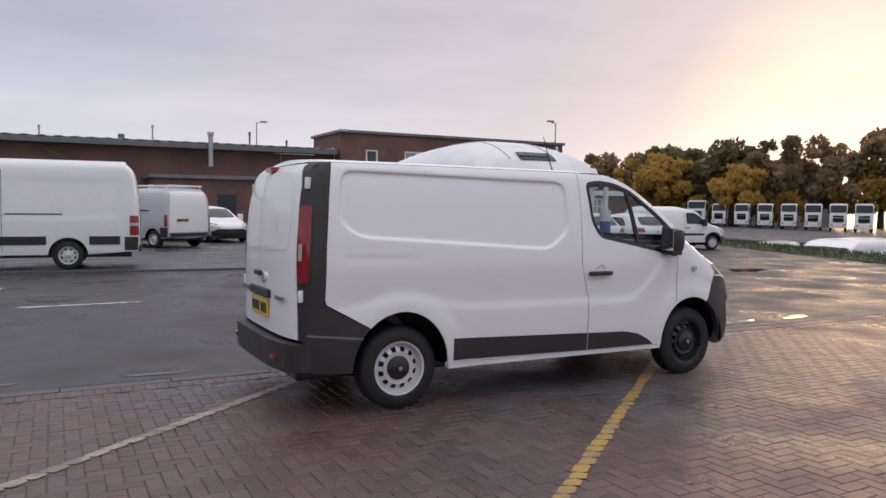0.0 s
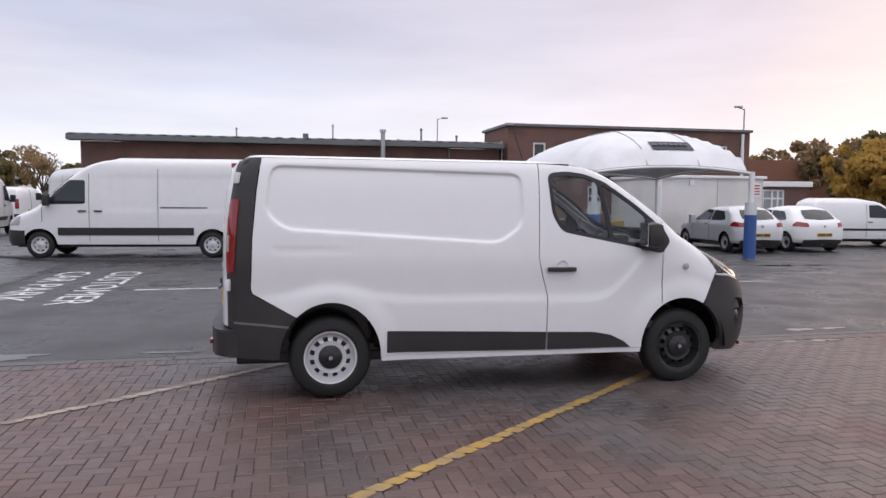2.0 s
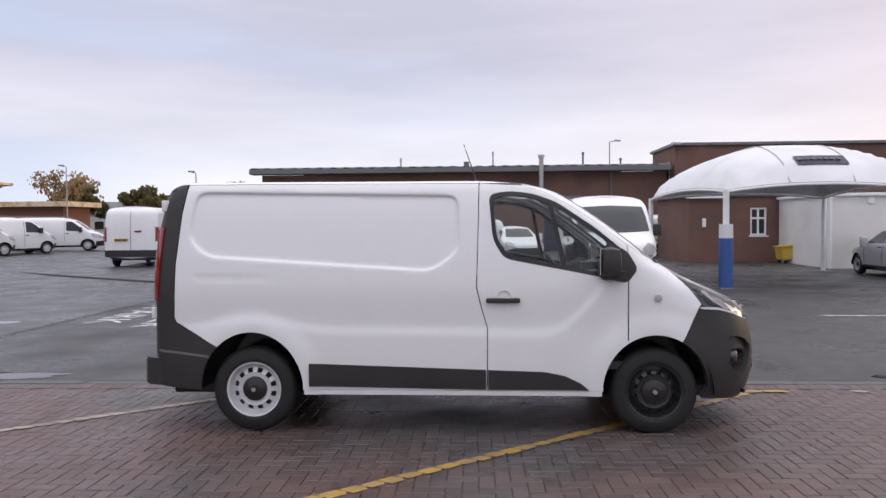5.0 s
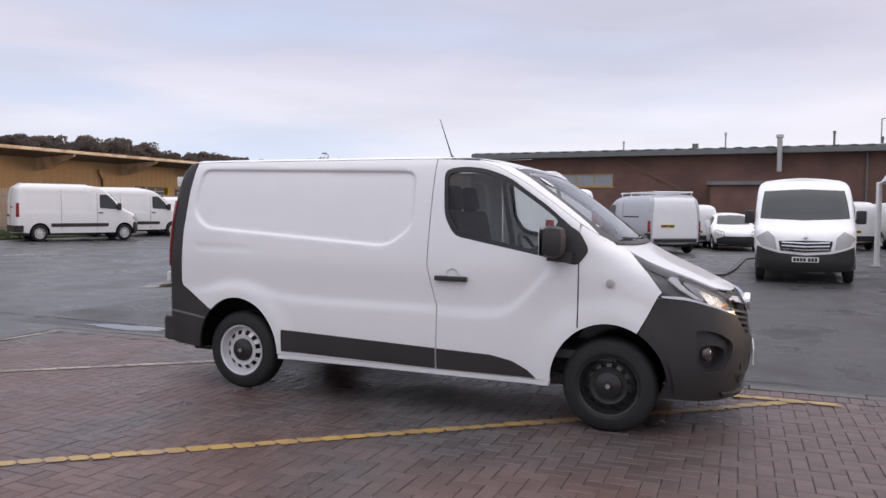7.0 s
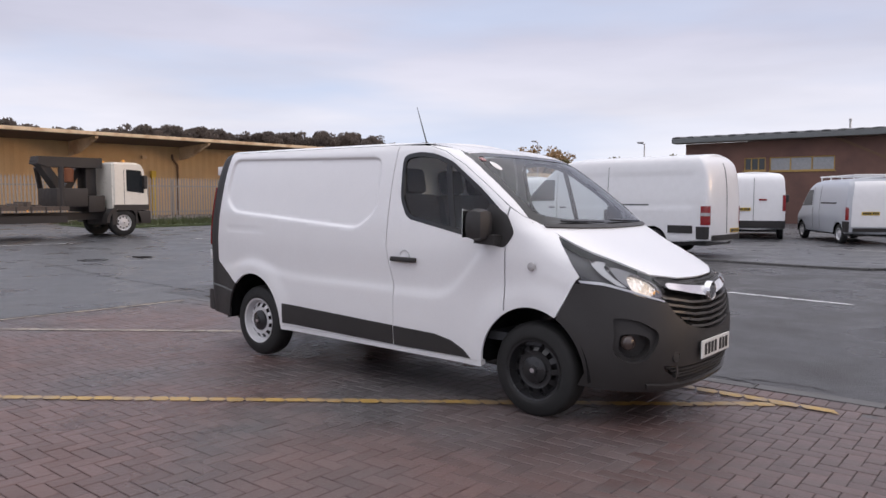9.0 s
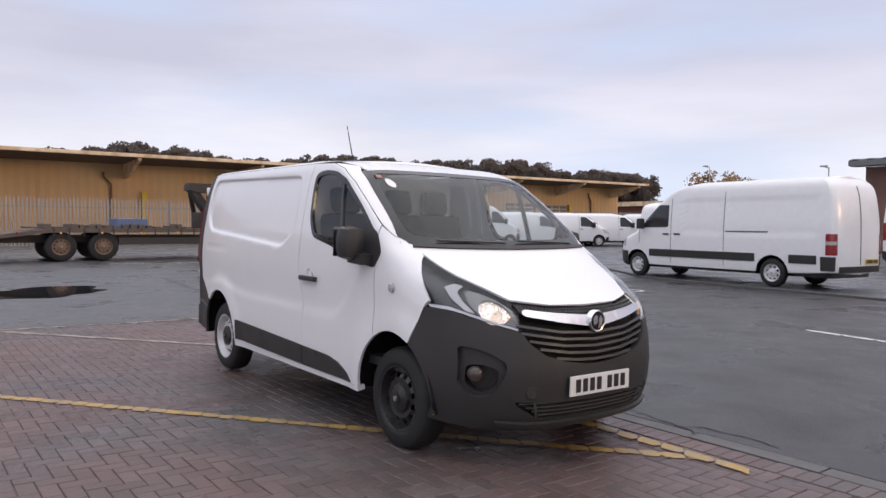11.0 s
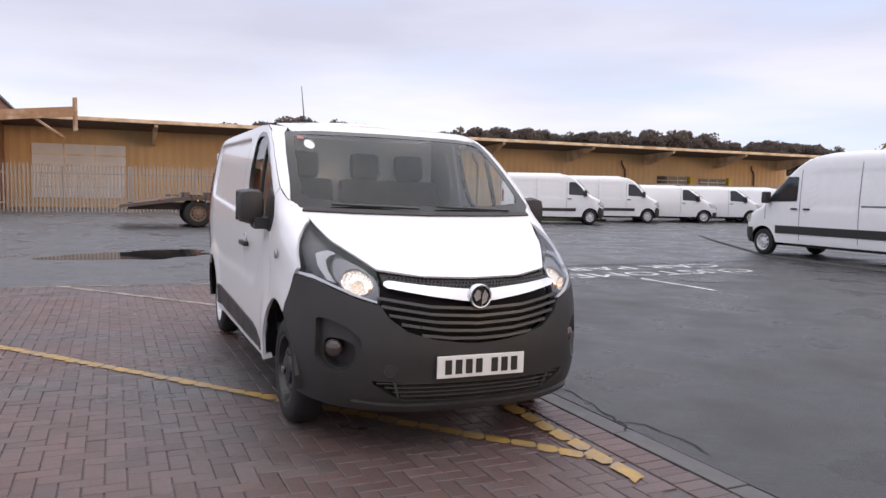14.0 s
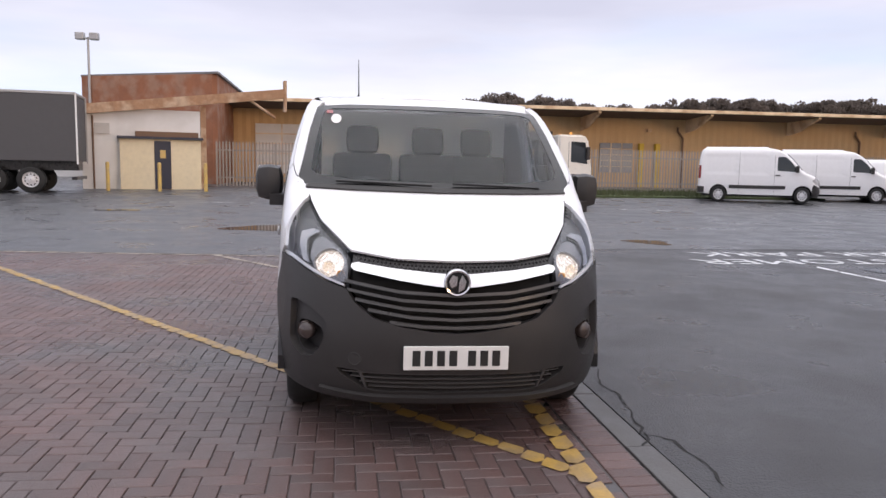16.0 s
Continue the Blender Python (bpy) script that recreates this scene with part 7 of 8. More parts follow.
    for k in range(12):
        part("stake", box(-7.5 + k * 0.47, -7.46 + k * 0.47, -1.25, -1.22, 0.86, 1.12), DARK, deck)
    for k in range(5):
        part("marker_lamp", box(-8.6 + k * 1.3, -8.55 + k * 1.3, -1.258, -1.225, 0.94, 1.0), RED_LAMP if k == 0 else AMBER_LIT, deck)
    bm = bmesh.new()
    add_box(bm, -1.15, -0.55, -0.85, 0.85, 0.9, 1.5, 0.04)
    add_box(bm, -1.0, -0.6, -0.35, 0.35, 1.5, 2.8, 0.05)
    add_prism(bm, [(-0.5, 2.5), (-0.5, 2.86), (-2.7, 2.86), (-2.75, 2.6), (-2.45, 2.5)], -0.6, 0.1, "Y")
    add_prism(bm, [(-2.75, 2.7), (-2.45, 2.7), (-1.5, 1.35), (-1.85, 1.35)], -0.55, 0.0, "Y")
    add_prism(bm, [(-1.1, 2.6), (-0.85, 2.6), (-1.6, 1.3), (-1.9, 1.3)], 0.05, 0.4, "Y")
    add_box(bm, -2.3, -1.2, -0.95, 0.6, 1.1, 1.75, 0.05)
    add_cyl(bm, (-2.1, -0.9, 1.0), (-2.1, -0.9, 2.5), 0.09, n=10)
    add_cyl(bm, (-1.95, 0.9, 1.0), (-2.4, 0.4, 2.5), 0.09, n=10)
    cr = part("crane", bm, DARK, t, "folded dark loading crane", smooth=40)
    # Added lump; its orange stands in for light seen within the crane.
    part("crane_bucket", add_lathe(bmesh.new(), [(0.05, 0.0), (0.24, 0.04), (0.26, 0.5), (0.05, 0.55)], (-1.75, -0.46, 1.95), "Z", 14), material("orange_glow_tone", (0.20, 0.07, 0.03), 0.6), cr, smooth=40)
    random.seed(4)
    for k in range(20):
        x = -8.3 + k * 0.28
        h = random.uniform(0.03, 0.16)
        part("timber_block", box(x, x + random.uniform(0.12, 0.25), -0.9, random.uniform(-0.2, 0.8), 1.121, 1.121 + h, 0.01), DECK, t)
    part("blue_bundle", box(-5.4, -4.3, -0.7, 0.4, 1.122, 1.48, 0.04), material("blue_tarp", (0.10, 0.14, 0.24), 0.6), t)
    for x in (0.0, -5.9, -7.25):
        for sy in (-1, 1):
            wheel(t, x, 1.12 * sy, 0.5, HUB if x else STEEL_SILVER, HUB if x else STEEL_SILVER, side=sy, width=0.3, holes=10, rim_r=0.29)
    for x in (-6.6,):
        for sy in (-1, 1):
            part("mudguard", box(x - 1.3, x + 1.3, 0.95 * sy - 0.2, 0.95 * sy + 0.2, 1.03, 1.06), DARK, t)


flatbed_lorry()


def curtain_trailer():
    t = thing("curtain_trailer", "dark grey curtain-sided lorry trailer", "trailer", pose(-25.0, -10.85, 0.22, 0, 0, 100))
    CUR = material("dark_grey_curtain", (0.075, 0.075, 0.08), 0.6, vary=0.15, bump=0.3, bump_scale=3)
    part("body", box(-13.2, 0, -1.25, 1.25, 1.2, 3.7, 0.03), CUR, t)
    part("top_rail", box(-13.2, 0.02, -1.27, 1.27, 3.702, 3.80, 0.01), GALV, t)
    part("end_frame", box(0.003, 0.05, -1.26, -1.14, 1.1, 3.75), WHITE_TRIM, t)
    part("end_frame", box(0.003, 0.05, 1.14, 1.26, 1.1, 3.75), GALV, t)
    part("chassis", box(-13, -0.05, -0.5, 0.5, 0.85, 1.198), STEEL_BLACK, t)
    part("under_bar", box(-0.2, 0.0, -1.2, 1.2, 0.5, 0.62, 0.02), STEEL_BLACK, t)
    for x in (-1.6, -2.9, -4.2):
        for sy in (-1, 1):
            wheel(t, x, 1.2 * sy, 0.5, STEEL_SILVER, STEEL_SILVER, side=sy, width=0.32, holes=10, rim_r=0.29)


curtain_trailer()


# ---------------------------------------------------------------- fence, bollards, lamp posts
def palisade(x, y0, y1, h, name="palisade_fence"):
    f = thing(name, "weathered steel palisade fence with spiked pales", "fence", pose(x, 0, ground_z(x, 0)))
    pale = mesh_of("pale", prism([(-0.035, 0.05), (0.035, 0.05), (0.035, h - 0.12), (0.0, h), (-0.035, h - 0.12)], -0.006, 0.006, "X"), GALV_DULL)
    n = int((y1 - y0) / 0.155)
    for k in range(n + 1):
        o = new("pale", pale)
        o.parent = f
        o.matrix_basis = pose(0, y0 + k * 0.155, 0)
    for z in (0.45, h - 0.45):
        part("rail", box(-0.045, -0.008, y0, y1, z - 0.03, z + 0.03), GALV_DULL, f)
    k = y0
    while k < y1:
        part("post", box(-0.10, -0.046, k - 0.04, k + 0.04, 0, h - 0.1), GALV_DULL, f)
        k += 2.75
    return f


palisade(-30.6, -6.6, 20.0, 2.2)
palisade(-31.4, 20.2, 50, 2.1)

for x, y in ((-26.0, -10.2), (-26.0, -8.15), (-26.3, -6.35)):
    b = thing("bollard", "faded yellow steel bollard by the store", "bollard", pose(x, y, ground_z(x, y)), "bollards before the store")
    part("tube", cyl((0, 0, 0), (0, 0, 1.15), 0.075, n=14), BOLLARD, b)
    part("cap", add_lathe(bmesh.new(), [(0.075, 1.15), (0.06, 1.185), (0.001, 1.2)], (0, 0, 0), "Z", 14), BOLLARD, b)


def lamp_post(x, y, h, arm, ang, label="grey street lamp on a tall column"):
    p = thing("street_lamp", label, "lamp post", pose(x, y, 0, 0, 0, ang))
    part("column", cyl((0, 0, 0), (0, 0, h), 0.09, 0.05, 10), GALV, p)
    part("arm", cyl((0, 0, h - 0.05), (arm, 0, h + 0.12), 0.04, n=8), GALV, p)
    part("lantern", box(arm - 0.1, arm + 0.5, -0.13, 0.13, h + 0.05, h + 0.2, 0.04), GALV, p)


lamp_post(31.6, 42.2, 8.3, -0.7, 0)
lamp_post(12.6, 62.0, 9.0, 0.6, 20)
lamp_post(-43.0, 70.0, 8.0, -0.7, 0)
lamp_post(-26.0, 62.0, 6.6, -0.6, 10)


def flood_mast():
    p = thing("floodlight_mast", "twin floodlights on a slim steel mast", "lamp post", pose(-36.7, -14.2, 0.3))
    part("column", cyl((0, 0, 0), (0, 0, 7.75), 0.10, 0.06, 10), GALV, p)
    part("crossbar", cyl((0, -0.35, 7.7), (0, 0.35, 7.7), 0.04, n=8), GALV, p)
    for y in (-0.36, 0.36):
        part("floodlight", box(-0.1, 0.3, y - 0.22, y + 0.22, 7.6, 7.97, 0.04), GALV, p)


flood_mast()

# green-roofed shed far behind the trailer
b = thing("far_shed", "far shed with a pale wall and teal roof", "building", kind="structure")
part("wall", box(-75, -48, -45, -15.8, 0, 4.2), WHITE_WALL, b)
part("roof", prism([(-76, 4.21), (-47.5, 4.21), (-61, 6.2)], -45.5, -15.3, "Y"), material("teal_roof_sheet", (0.10, 0.24, 0.24), 0.6, vary=0.1), b)
part("gable_sheet", prism([(-16.6, 4.2), (-11.6, 4.2), (-15.4, 6.0)], -41, -40.6, "X"), FASCIA, b)

# far low houses and a shop front at the end of the yard
b = thing("far_building", "low far building with rust-coloured canopy", "building", kind="structure")
part("wall", box(-75, -48, 78, 84, 0, 4.0), RED_WALL, b)
part("roof", box(-76, -47, 77, 85, 4.004, 4.6), FASCIA, b)
b = thing("far_terrace", "far row of pale houses below the trees", "building", kind="structure")
part("wall", box(-62, -38, 108, 114, 0, 3.6), WHITE_WALL, b)
part("roof", prism([(107.5, 3.604), (114.5, 3.604), (111, 5.6)], -62.5, -37.5, "X"), ROOF_GREY, b)
for k in range(6):
    part("window", box(-60 + k * 3.8, -58.6 + k * 3.8, 107.9, 107.99, 1.2, 2.4), DARK_GLASS, b)


# ---------------------------------------------------------------- trees
def leaf_clump(bm, c, r, n, rng, size):
    """Small leaves as bent quads scattered in a lump."""
    for _ in range(n):
        u = rng.random(3) * 2 - 1
        d = np.linalg.norm(u)
        if d < 1e-3:
            continue
        u = u / d * rng.random() ** 0.4
        p = Vector(c) + Vector((u[0] * r, u[1] * r, u[2] * r * 0.75))
        s = size * (0.6 + 0.8 * rng.random())
        a = Euler((rng.random() * 6.28, rng.random() * 6.28, rng.random() * 6.28)).to_matrix()
        q = [bm.verts.new(p + a @ Vector(v)) for v in ((-s, -s * 0.6, 0), (s, -s * 0.6, 0.1 * s), (s * 0.7, s * 0.6, 0), (-s * 0.7, s * 0.6, 0.15 * s))]
        bm.faces.new(q)


def make_tree(name, label, leaf, seed, h, spread, dense=1.0, size=0.22):
    rng = np.random.default_rng(seed)
    t = thing(name, label, "tree")
    bm = bmesh.new()
    fork = h * 0.3
    add_cyl(bm, (0, 0, -0.3), (0, 0, fork), 0.035 * h, 0.022 * h, 9)
    tips = []
    for k in range(8):
        a = 2 * math.pi * k / 8 + rng.random()
        r = spread * (0.35 + 0.5 * rng.random())
        z = h * (0.5 + 0.4 * rng.random())
        e = Vector((r * math.cos(a), r * math.sin(a), z))
        mid = Vector((e.x * 0.45, e.y * 0.45, fork + (z - fork) * 0.55))
        add_cyl(bm, (0, 0, fork * (0.8 + 0.2 * rng.random())), mid, 0.014 * h, 0.008 * h, 6)
        add_cyl(bm, mid, e, 0.008 * h, 0.003 * h, 5)
        tips += [e, mid.lerp(e, 0.6)]
    part("trunk", bm, TRUNK, t)
    bm = bmesh.new()
    for e in tips + [Vector((0, 0, h * 0.9)), Vector((spread * 0.2, 0, h * 0.8))]:
        leaf_clump(bm, e, spread * (0.24 + 0.16 * rng.random()), int(150 * dense), rng, size)
    for _ in range(int(16 * dense)):
        a, r = rng.random() * 6.28, spread * math.sqrt(rng.random())
        leaf_clump(bm, (r * math.cos(a), r * math.sin(a), h * (0.42 + 0.5 * rng.random())), spread * 0.2, 70, rng, size)
    part("crown", bm, leaf, t)
    return t


def plant(proto, spots, jit=0.15, group=""):
    rng = np.random.default_rng(len(spots))
    first = True
    for x, y, z, s in spots:
        m = pose(x, y, z, 0, 0, rng.random() * 360) @ Matrix.Scale(s, 4)
        if first:
            proto.matrix_basis = m
            first = False
        else:
            o = copy_thing(proto, pose(x, y, z, 0, 0, rng.random() * 360))
            o.scale = (s, s, s)


def az(deg, dist, z=-1.0):
    """A place by its bearing from the yard's middle (from +y towards +x) and distance."""
    return math.sin(radians(deg)) * dist - 4, math.cos(radians(deg)) * dist - 7, z


gold = make_tree("tree", "golden autumn tree on the bank", LEAF_GOLD, 1, 9.0, 3.6)
plant(gold, [(*az(42.8, 86, -1.6), 0.89), (*az(49, 80, -1.6), 0.86), (*az(43.5, 84), 0.95), (*az(57, 84, -1.6), 0.90), (*az(33, 95), 0.85), (*az(44, 84, -1.6), 0.62), (*az(46.5, 83, -1.6), 0.52), (*az(52.5, 84, -1.6), 0.58), (*az(60, 84, -1.6), 0.78)])
green = make_tree("tree", "dull green autumn tree on the bank", LEAF_GREEN, 2, 9.5, 3.8, 1.2)
plant(green, [(*az(48.7, 86, -1.6), 1.14), (*az(44.5, 90), 1.04), (*az(30, 105), 0.85), (*az(52, 92), 0.88), (*az(35, 108), 0.91), (*az(45.6, 90, -1.6), 0.78), (*az(42.2, 92, -1.6), 0.68), (*az(54, 90, -1.6), 0.78), (*az(51, 88, -1.6), 0.58)])
brown = make_tree("tree", "brown autumn tree thinning at the top", LEAF_BROWN, 3, 10.0, 3.6, 0.7)
plant(brown, [(*az(50.5, 85), 0.88), (*az(54, 80), 1.00), (*az(58, 85), 1.10), (*az(40, 100), 1.00), (*az(37, 102), 0.91), (*az(28, 112), 0.85), (*az(61, 92, -1.6), 1.17), (*az(47, 100), 1.02), (*az(42, 105), 1.04), (*az(32, 110), 0.81)])
far = make_tree("tree", "dark broad-crowned tree on the far ridge", LEAF_DARK, 5, 11.0, 4.6, 5.5, 0.16)
rng = np.random.default_rng(11)
spots = []
for k in range(22):
    yy = 14 + k * 4.5 + rng.random() * 1.8
    spots.append((-79 - rng.random() * 7, yy, -0.5 + 1.6 * min(1.0, max(0.0, (yy - 36) / 16)) + 0.25 * math.sin(k * 1.9), 0.87 + 0.10 * rng.random()))
plant(far, spots)
dull = make_tree("tree", "dull green tree at the far end of the yard", LEAF_GREEN, 7, 8.5, 4.2, 1.3, 0.28)
plant(dull, [(-30, 72, -0.5, 0.72), (-34.5, 78, -0.5, 0.66), (-24, 90, -0.5, 0.8), (-46, 96, -0.5, 0.9), (-19, 86, -0.5, 0.72), (-54, 92, 0, 0.85), (-40, 104, 0, 0.9), (-14, 92, -0.5, 0.75)])
bare = make_tree("tree", "nearly bare brown tree far off", LEAF_BROWN, 9, 9.0, 3.4, 0.35, 0.16)
plant(bare, [(-52, 84, 0, 1.0), (-58, 100, 0, 1.0), (-33, 98, 0, 0.9), (8.0, 58, 0, 0.75), (-28, 84, 0, 0.7)])


# ---------------------------------------------------------------- bank, walls and the lower yard
def bank():
    bm = bmesh.new()
    n = 46
    rows = []
    for j in range(9):
        t = j / 8
        row = []
        for k in range(n + 1):
            y = -6 + k * 0.78
            x0 = 19.0 + (y - 8.3) * 0.38
            row.append(bm.verts.new((x0 + t * 6.5, y, 0.02 + 0.16 * math.sin(math.pi * min(1, t * 4)) - 2.1 * max(0, t - 0.2) / 0.8 + 0.03 * noise.noise(Vector((x0 + t * 6, y, 0))))))
        rows.append(row)
    for a, c in zip(rows, rows[1:]):
        for k in range(n):
            bm.faces.new((a[k], a[k + 1], c[k + 1], c[k]))
    solid("grass_bank", bm, GRASS_GROUND, "rough grass bank along the edge of the yard", kind="structure", smooth=60)
    bm = bmesh.new()
    r = np.random.default_rng(3)
    for _ in range(9000):
        y = -5 + r.random() * 33
        t = r.random() * 0.35
        x = 19.0 + (y - 8.3) * 0.38 + t * 6.5
        z = 0.02 + 0.16 * math.sin(math.pi * min(1, t * 4)) - 2.1 * max(0, t - 0.2) / 0.8
        h, a = 0.08 + 0.14 * r.random(), r.random() * 6.28
        d = Vector((math.cos(a), math.sin(a), 0)) * 0.02
        p = Vector((x, y, z - 0.01))
        bm.faces.new([bm.verts.new(p - d), bm.verts.new(p + d), bm.verts.new(p + Vector((d.y * 2, d.x * 2, h)))])
    for _ in range(5200):
        y = 9.2 + r.random() * 12
        x = -25.6 - r.random() * 4.8
        h, a = 0.1 + 0.2 * r.random(), r.random() * 6.28
        d = Vector((math.cos(a), math.sin(a), 0)) * 0.025
        p = Vector((x, y, 0.29))
        bm.faces.new([bm.verts.new(p - d), bm.verts.new(p + d), bm.verts.new(p + Vector((d.y * 2, d.x * 2, h)))])
    solid("grass", bm, GRASS, "rough uncut grass along the verges", "grass", kind="stuff")


bank()
solid("verge", prism([(-25.4, 9.0), (-25.4, 21.5), (-30.5, 21.5), (-30.5, 9.0)], 0.001, 0.31), GRASS_GROUND, "rough grass verge under the fence", kind="structure")

b = thing("retaining_wall", "grey and red retaining wall on the far bank", "", kind="structure")
part("grey_wall", box(27, 47, 70.0, 70.5, -2, 7.0), PURPLE_WALL, b)
part("red_wall", box(47.01, 62, 69.0, 69.5, -2, 6.2), RED_WALL, b)
bm = prism([(20, -2.2), (60, -2.2), (60, 0.2), (44, 2.5), (30, 3.9), (20, 3.9)], 60, 69.9, "Y")
part("slope", bm, GRASS_GROUND, b)
solid("container", box(37.5, 42.5, 44, 46.4, -1.4, 1.8, 0.03), material("red_container_paint", (0.30, 0.035, 0.04), 0.5, vary=0.1), "dark red steel container beyond the hut", "container")
b = thing("far_roof", "far pale grey roof above the trees", "building", kind="structure")
part("wall", box(72, 96, 62, 72, -2, 6.0), PURPLE_WALL, b)
part("roof", prism([(61.5, 6.004), (72.5, 6.004), (67, 7.8)], 71.5, 96.5, "X"), ROOF_GREY, b)


def tractor_unit(m, group):
    t = thing("lorry_tractor", "white lorry tractor cab parked in a row", "lorry", m, group)
    W = VAN_DIRTY
    bm = prism([(-1.1, 0.95), (0.95, 0.95), (1.0, 1.5), (0.9, 2.0), (0.72, 2.85), (-1.1, 2.95)], -1.22, 1.22, "Y")
    bmesh.ops.bevel(bm, geom=list(bm.edges), offset=0.08, segments=2, affect="EDGES")
    part("cab", bm, W, t, smooth=40)
    part("windscreen", prism([(0.905, 2.0), (0.935, 2.0), (0.78, 2.75), (0.75, 2.75)], -1.1, 1.1, "Y"), VAN_GLASS, t)
    part("grille", box(0.98, 1.02, -0.75, 0.75, 1.0, 1.7, 0.01), GLOSS_BLACK, t)
    part("grille_bar", box(1.021, 1.04, -0.72, 0.72, 1.42, 1.50), CHROME, t)
    part("bumper", box(0.6, 1.06, -1.22, 1.22, 0.4, 0.93, 0.05), W, t, smooth=40)
    for sy in (-1, 1):
        part("side_window", prism([(0.0, 1.85), (0.75, 1.80), (0.62, 2.6), (0.0, 2.62)], 1.221 * sy, 1.228 * sy, "Y"), VAN_GLASS, t)
        part("headlamp", box(1.061, 1.08, 0.9 * sy - 0.2, 0.9 * sy + 0.2, 0.62, 0.82, 0.01), CLEAR_LAMP, t)
        part("mirror", box(0.8, 0.95, 1.35 * sy - 0.1, 1.35 * sy + 0.1, 1.9, 2.5, 0.03), GLOSS_BLACK, t)
        for x in (0.1, -3.4):
            wheel(t, x, 1.2 * sy, 0.5, STEEL_SILVER, STEEL_SILVER, side=sy, width=0.3, holes=8, rim_r=0.29)
    part("chassis", box(-4.4, 0.5, -0.45, 0.45, 0.6, 0.95), STEEL_BLACK, t)
    return t


lower = [az(d, r)[:2] for d, r in ((34, 86), (62, 84), (62, 44), (34, 50))]
slab("road", lower[::-1], -2.3, -0.1, ASPHALT, "asphalt of the lower yard beyond the bank")
for k in range(8):
    d = az(46.4 + k * 1.5, 80 - k * 1.9, -0.1)
    spot = pose(d[0], d[1], d[2], 0, 0, -146) @ Matrix.Diagonal((0.88, 0.72, 0.88, 1))
    u = tractor_unit(spot, "lorry tractors parked in a row") if k == 0 else copy_thing(first_unit, spot)
    if k == 0:
        first_unit = u
d = az(55, 33, -1.8)
tall_van(pose(d[0], d[1], d[2], 0, 0, -172), "white high-roofed van in the lower yard")
d = az(50.8, 41, -1.95)
small_van(pose(d[0], d[1], d[2], 0, 0, -160), "white van in the lower yard beside another")


# ---------------------------------------------------------------- markings, water, covers
def flat_shape(name, pts, z, mat, label, category="", kind="structure"):
    bm = bmesh.new()
    bm.faces.new([bm.verts.new((x, y, z)) for x, y in pts])
    return solid(name, bm, mat, label, category, kind=kind)


def painted_line(p, q, w, mat, label, z=0.006, piece=0.142, gap=0.012, jitter=0.010, skip=0.0):
    """A worn painted line, broken at the joints of what it crosses."""
    rng = np.random.default_rng(int(abs(p[0] * 91 + p[1] * 37 + q[0] * 13)))
    p, q = Vector(p), Vector(q)
    d = (q - p)
    L = d.length
    d /= L
    n = Vector((-d.y, d.x))
    bm = bmesh.new()
    s = 0.0
    while s < L:
        e = min(L, s + piece * (0.85 + 0.3 * rng.random()))
        if rng.random() >= skip:
            a, c = w / 2 + jitter * (rng.random() - 0.5) * 2, w / 2 + jitter * (rng.random() - 0.5) * 2
            k = piece * 0.18
            pts = [p + d * (s + k) - n * a, p + d * (e - gap) - n * (a * 0.92), p + d * (e - gap + k * 0.5) , p + d * (e - gap - k) + n * c, p + d * (s - k * 0.4) + n * (c * 0.94), p + d * s]
            bm.faces.new([bm.verts.new((v.x, v.y, z + ground_z(v.x, v.y))) for v in pts])
        s = e
    return solid("line_marking", bm, mat, label, kind="structure")


painted_line((-5.6, -2.52), (-1.80, 0.62), 0.10, PALE_LINE, "faded yellow bay line on the block paving")
painted_line((-4.91, -5.72), (2.83, 0.60), 0.10, YELLOW_LINE, "worn yellow bay line on the block paving")
painted_line((1.35, 0.60), (3.15, 0.588), 0.10, YELLOW_LINE, "worn yellow line along the edge of the paving", z=0.009, piece=0.2, gap=0.02)
painted_line((3.4, 0.59), (9.0, 0.56), 0.09, PALE_LINE, "faded yellow line along the edge of the paving", piece=0.2, gap=0.05, skip=0.45)
painted_line((-5.62, -9.0), (-5.62, 0.8), 0.09, PALE_LINE, "faded line across the end of the paving", piece=0.2)
painted_line((-4.45, 6.76), (-2.72, 6.8), 0.10, WHITE_LINE, "worn white line on the asphalt", piece=0.5, gap=0.0)
painted_line((0.3, 6.85), (2.15, 6.55), 0.10, WHITE_LINE, "worn white line on the asphalt", piece=0.5, gap=0.0)
painted_line((6.1, 6.33), (7.75, 6.22), 0.09, WHITE_LINE, "worn white line on the asphalt", piece=0.5, gap=0.0)
painted_line((-19.5, 2.0), (-19.0, 5.2), 0.10, WHITE_LINE, "worn white line before the lorry", piece=0.5, gap=0.0, skip=0.2)
painted_line((-20.0, -6.5), (-19.7, -3.5), 0.10, WHITE_LINE, "worn white line before the store", piece=0.5, gap=0.0, skip=0.2)
painted_line((-18.5, 9.0), (-18.0, 11.4), 0.10, WHITE_LINE, "worn white bay corner line", piece=0.5, gap=0.0)
painted_line((0.5, 21.2), (1.6, 20.4), 0.10, WHITE_LINE, "worn white bay line on the island", z=0.050, piece=0.5, gap=0.0)
painted_line((-0.6, 18.2), (0.9, 17.9), 0.10, WHITE_LINE, "worn white bay line on the island", z=0.050, piece=0.5, gap=0.0)


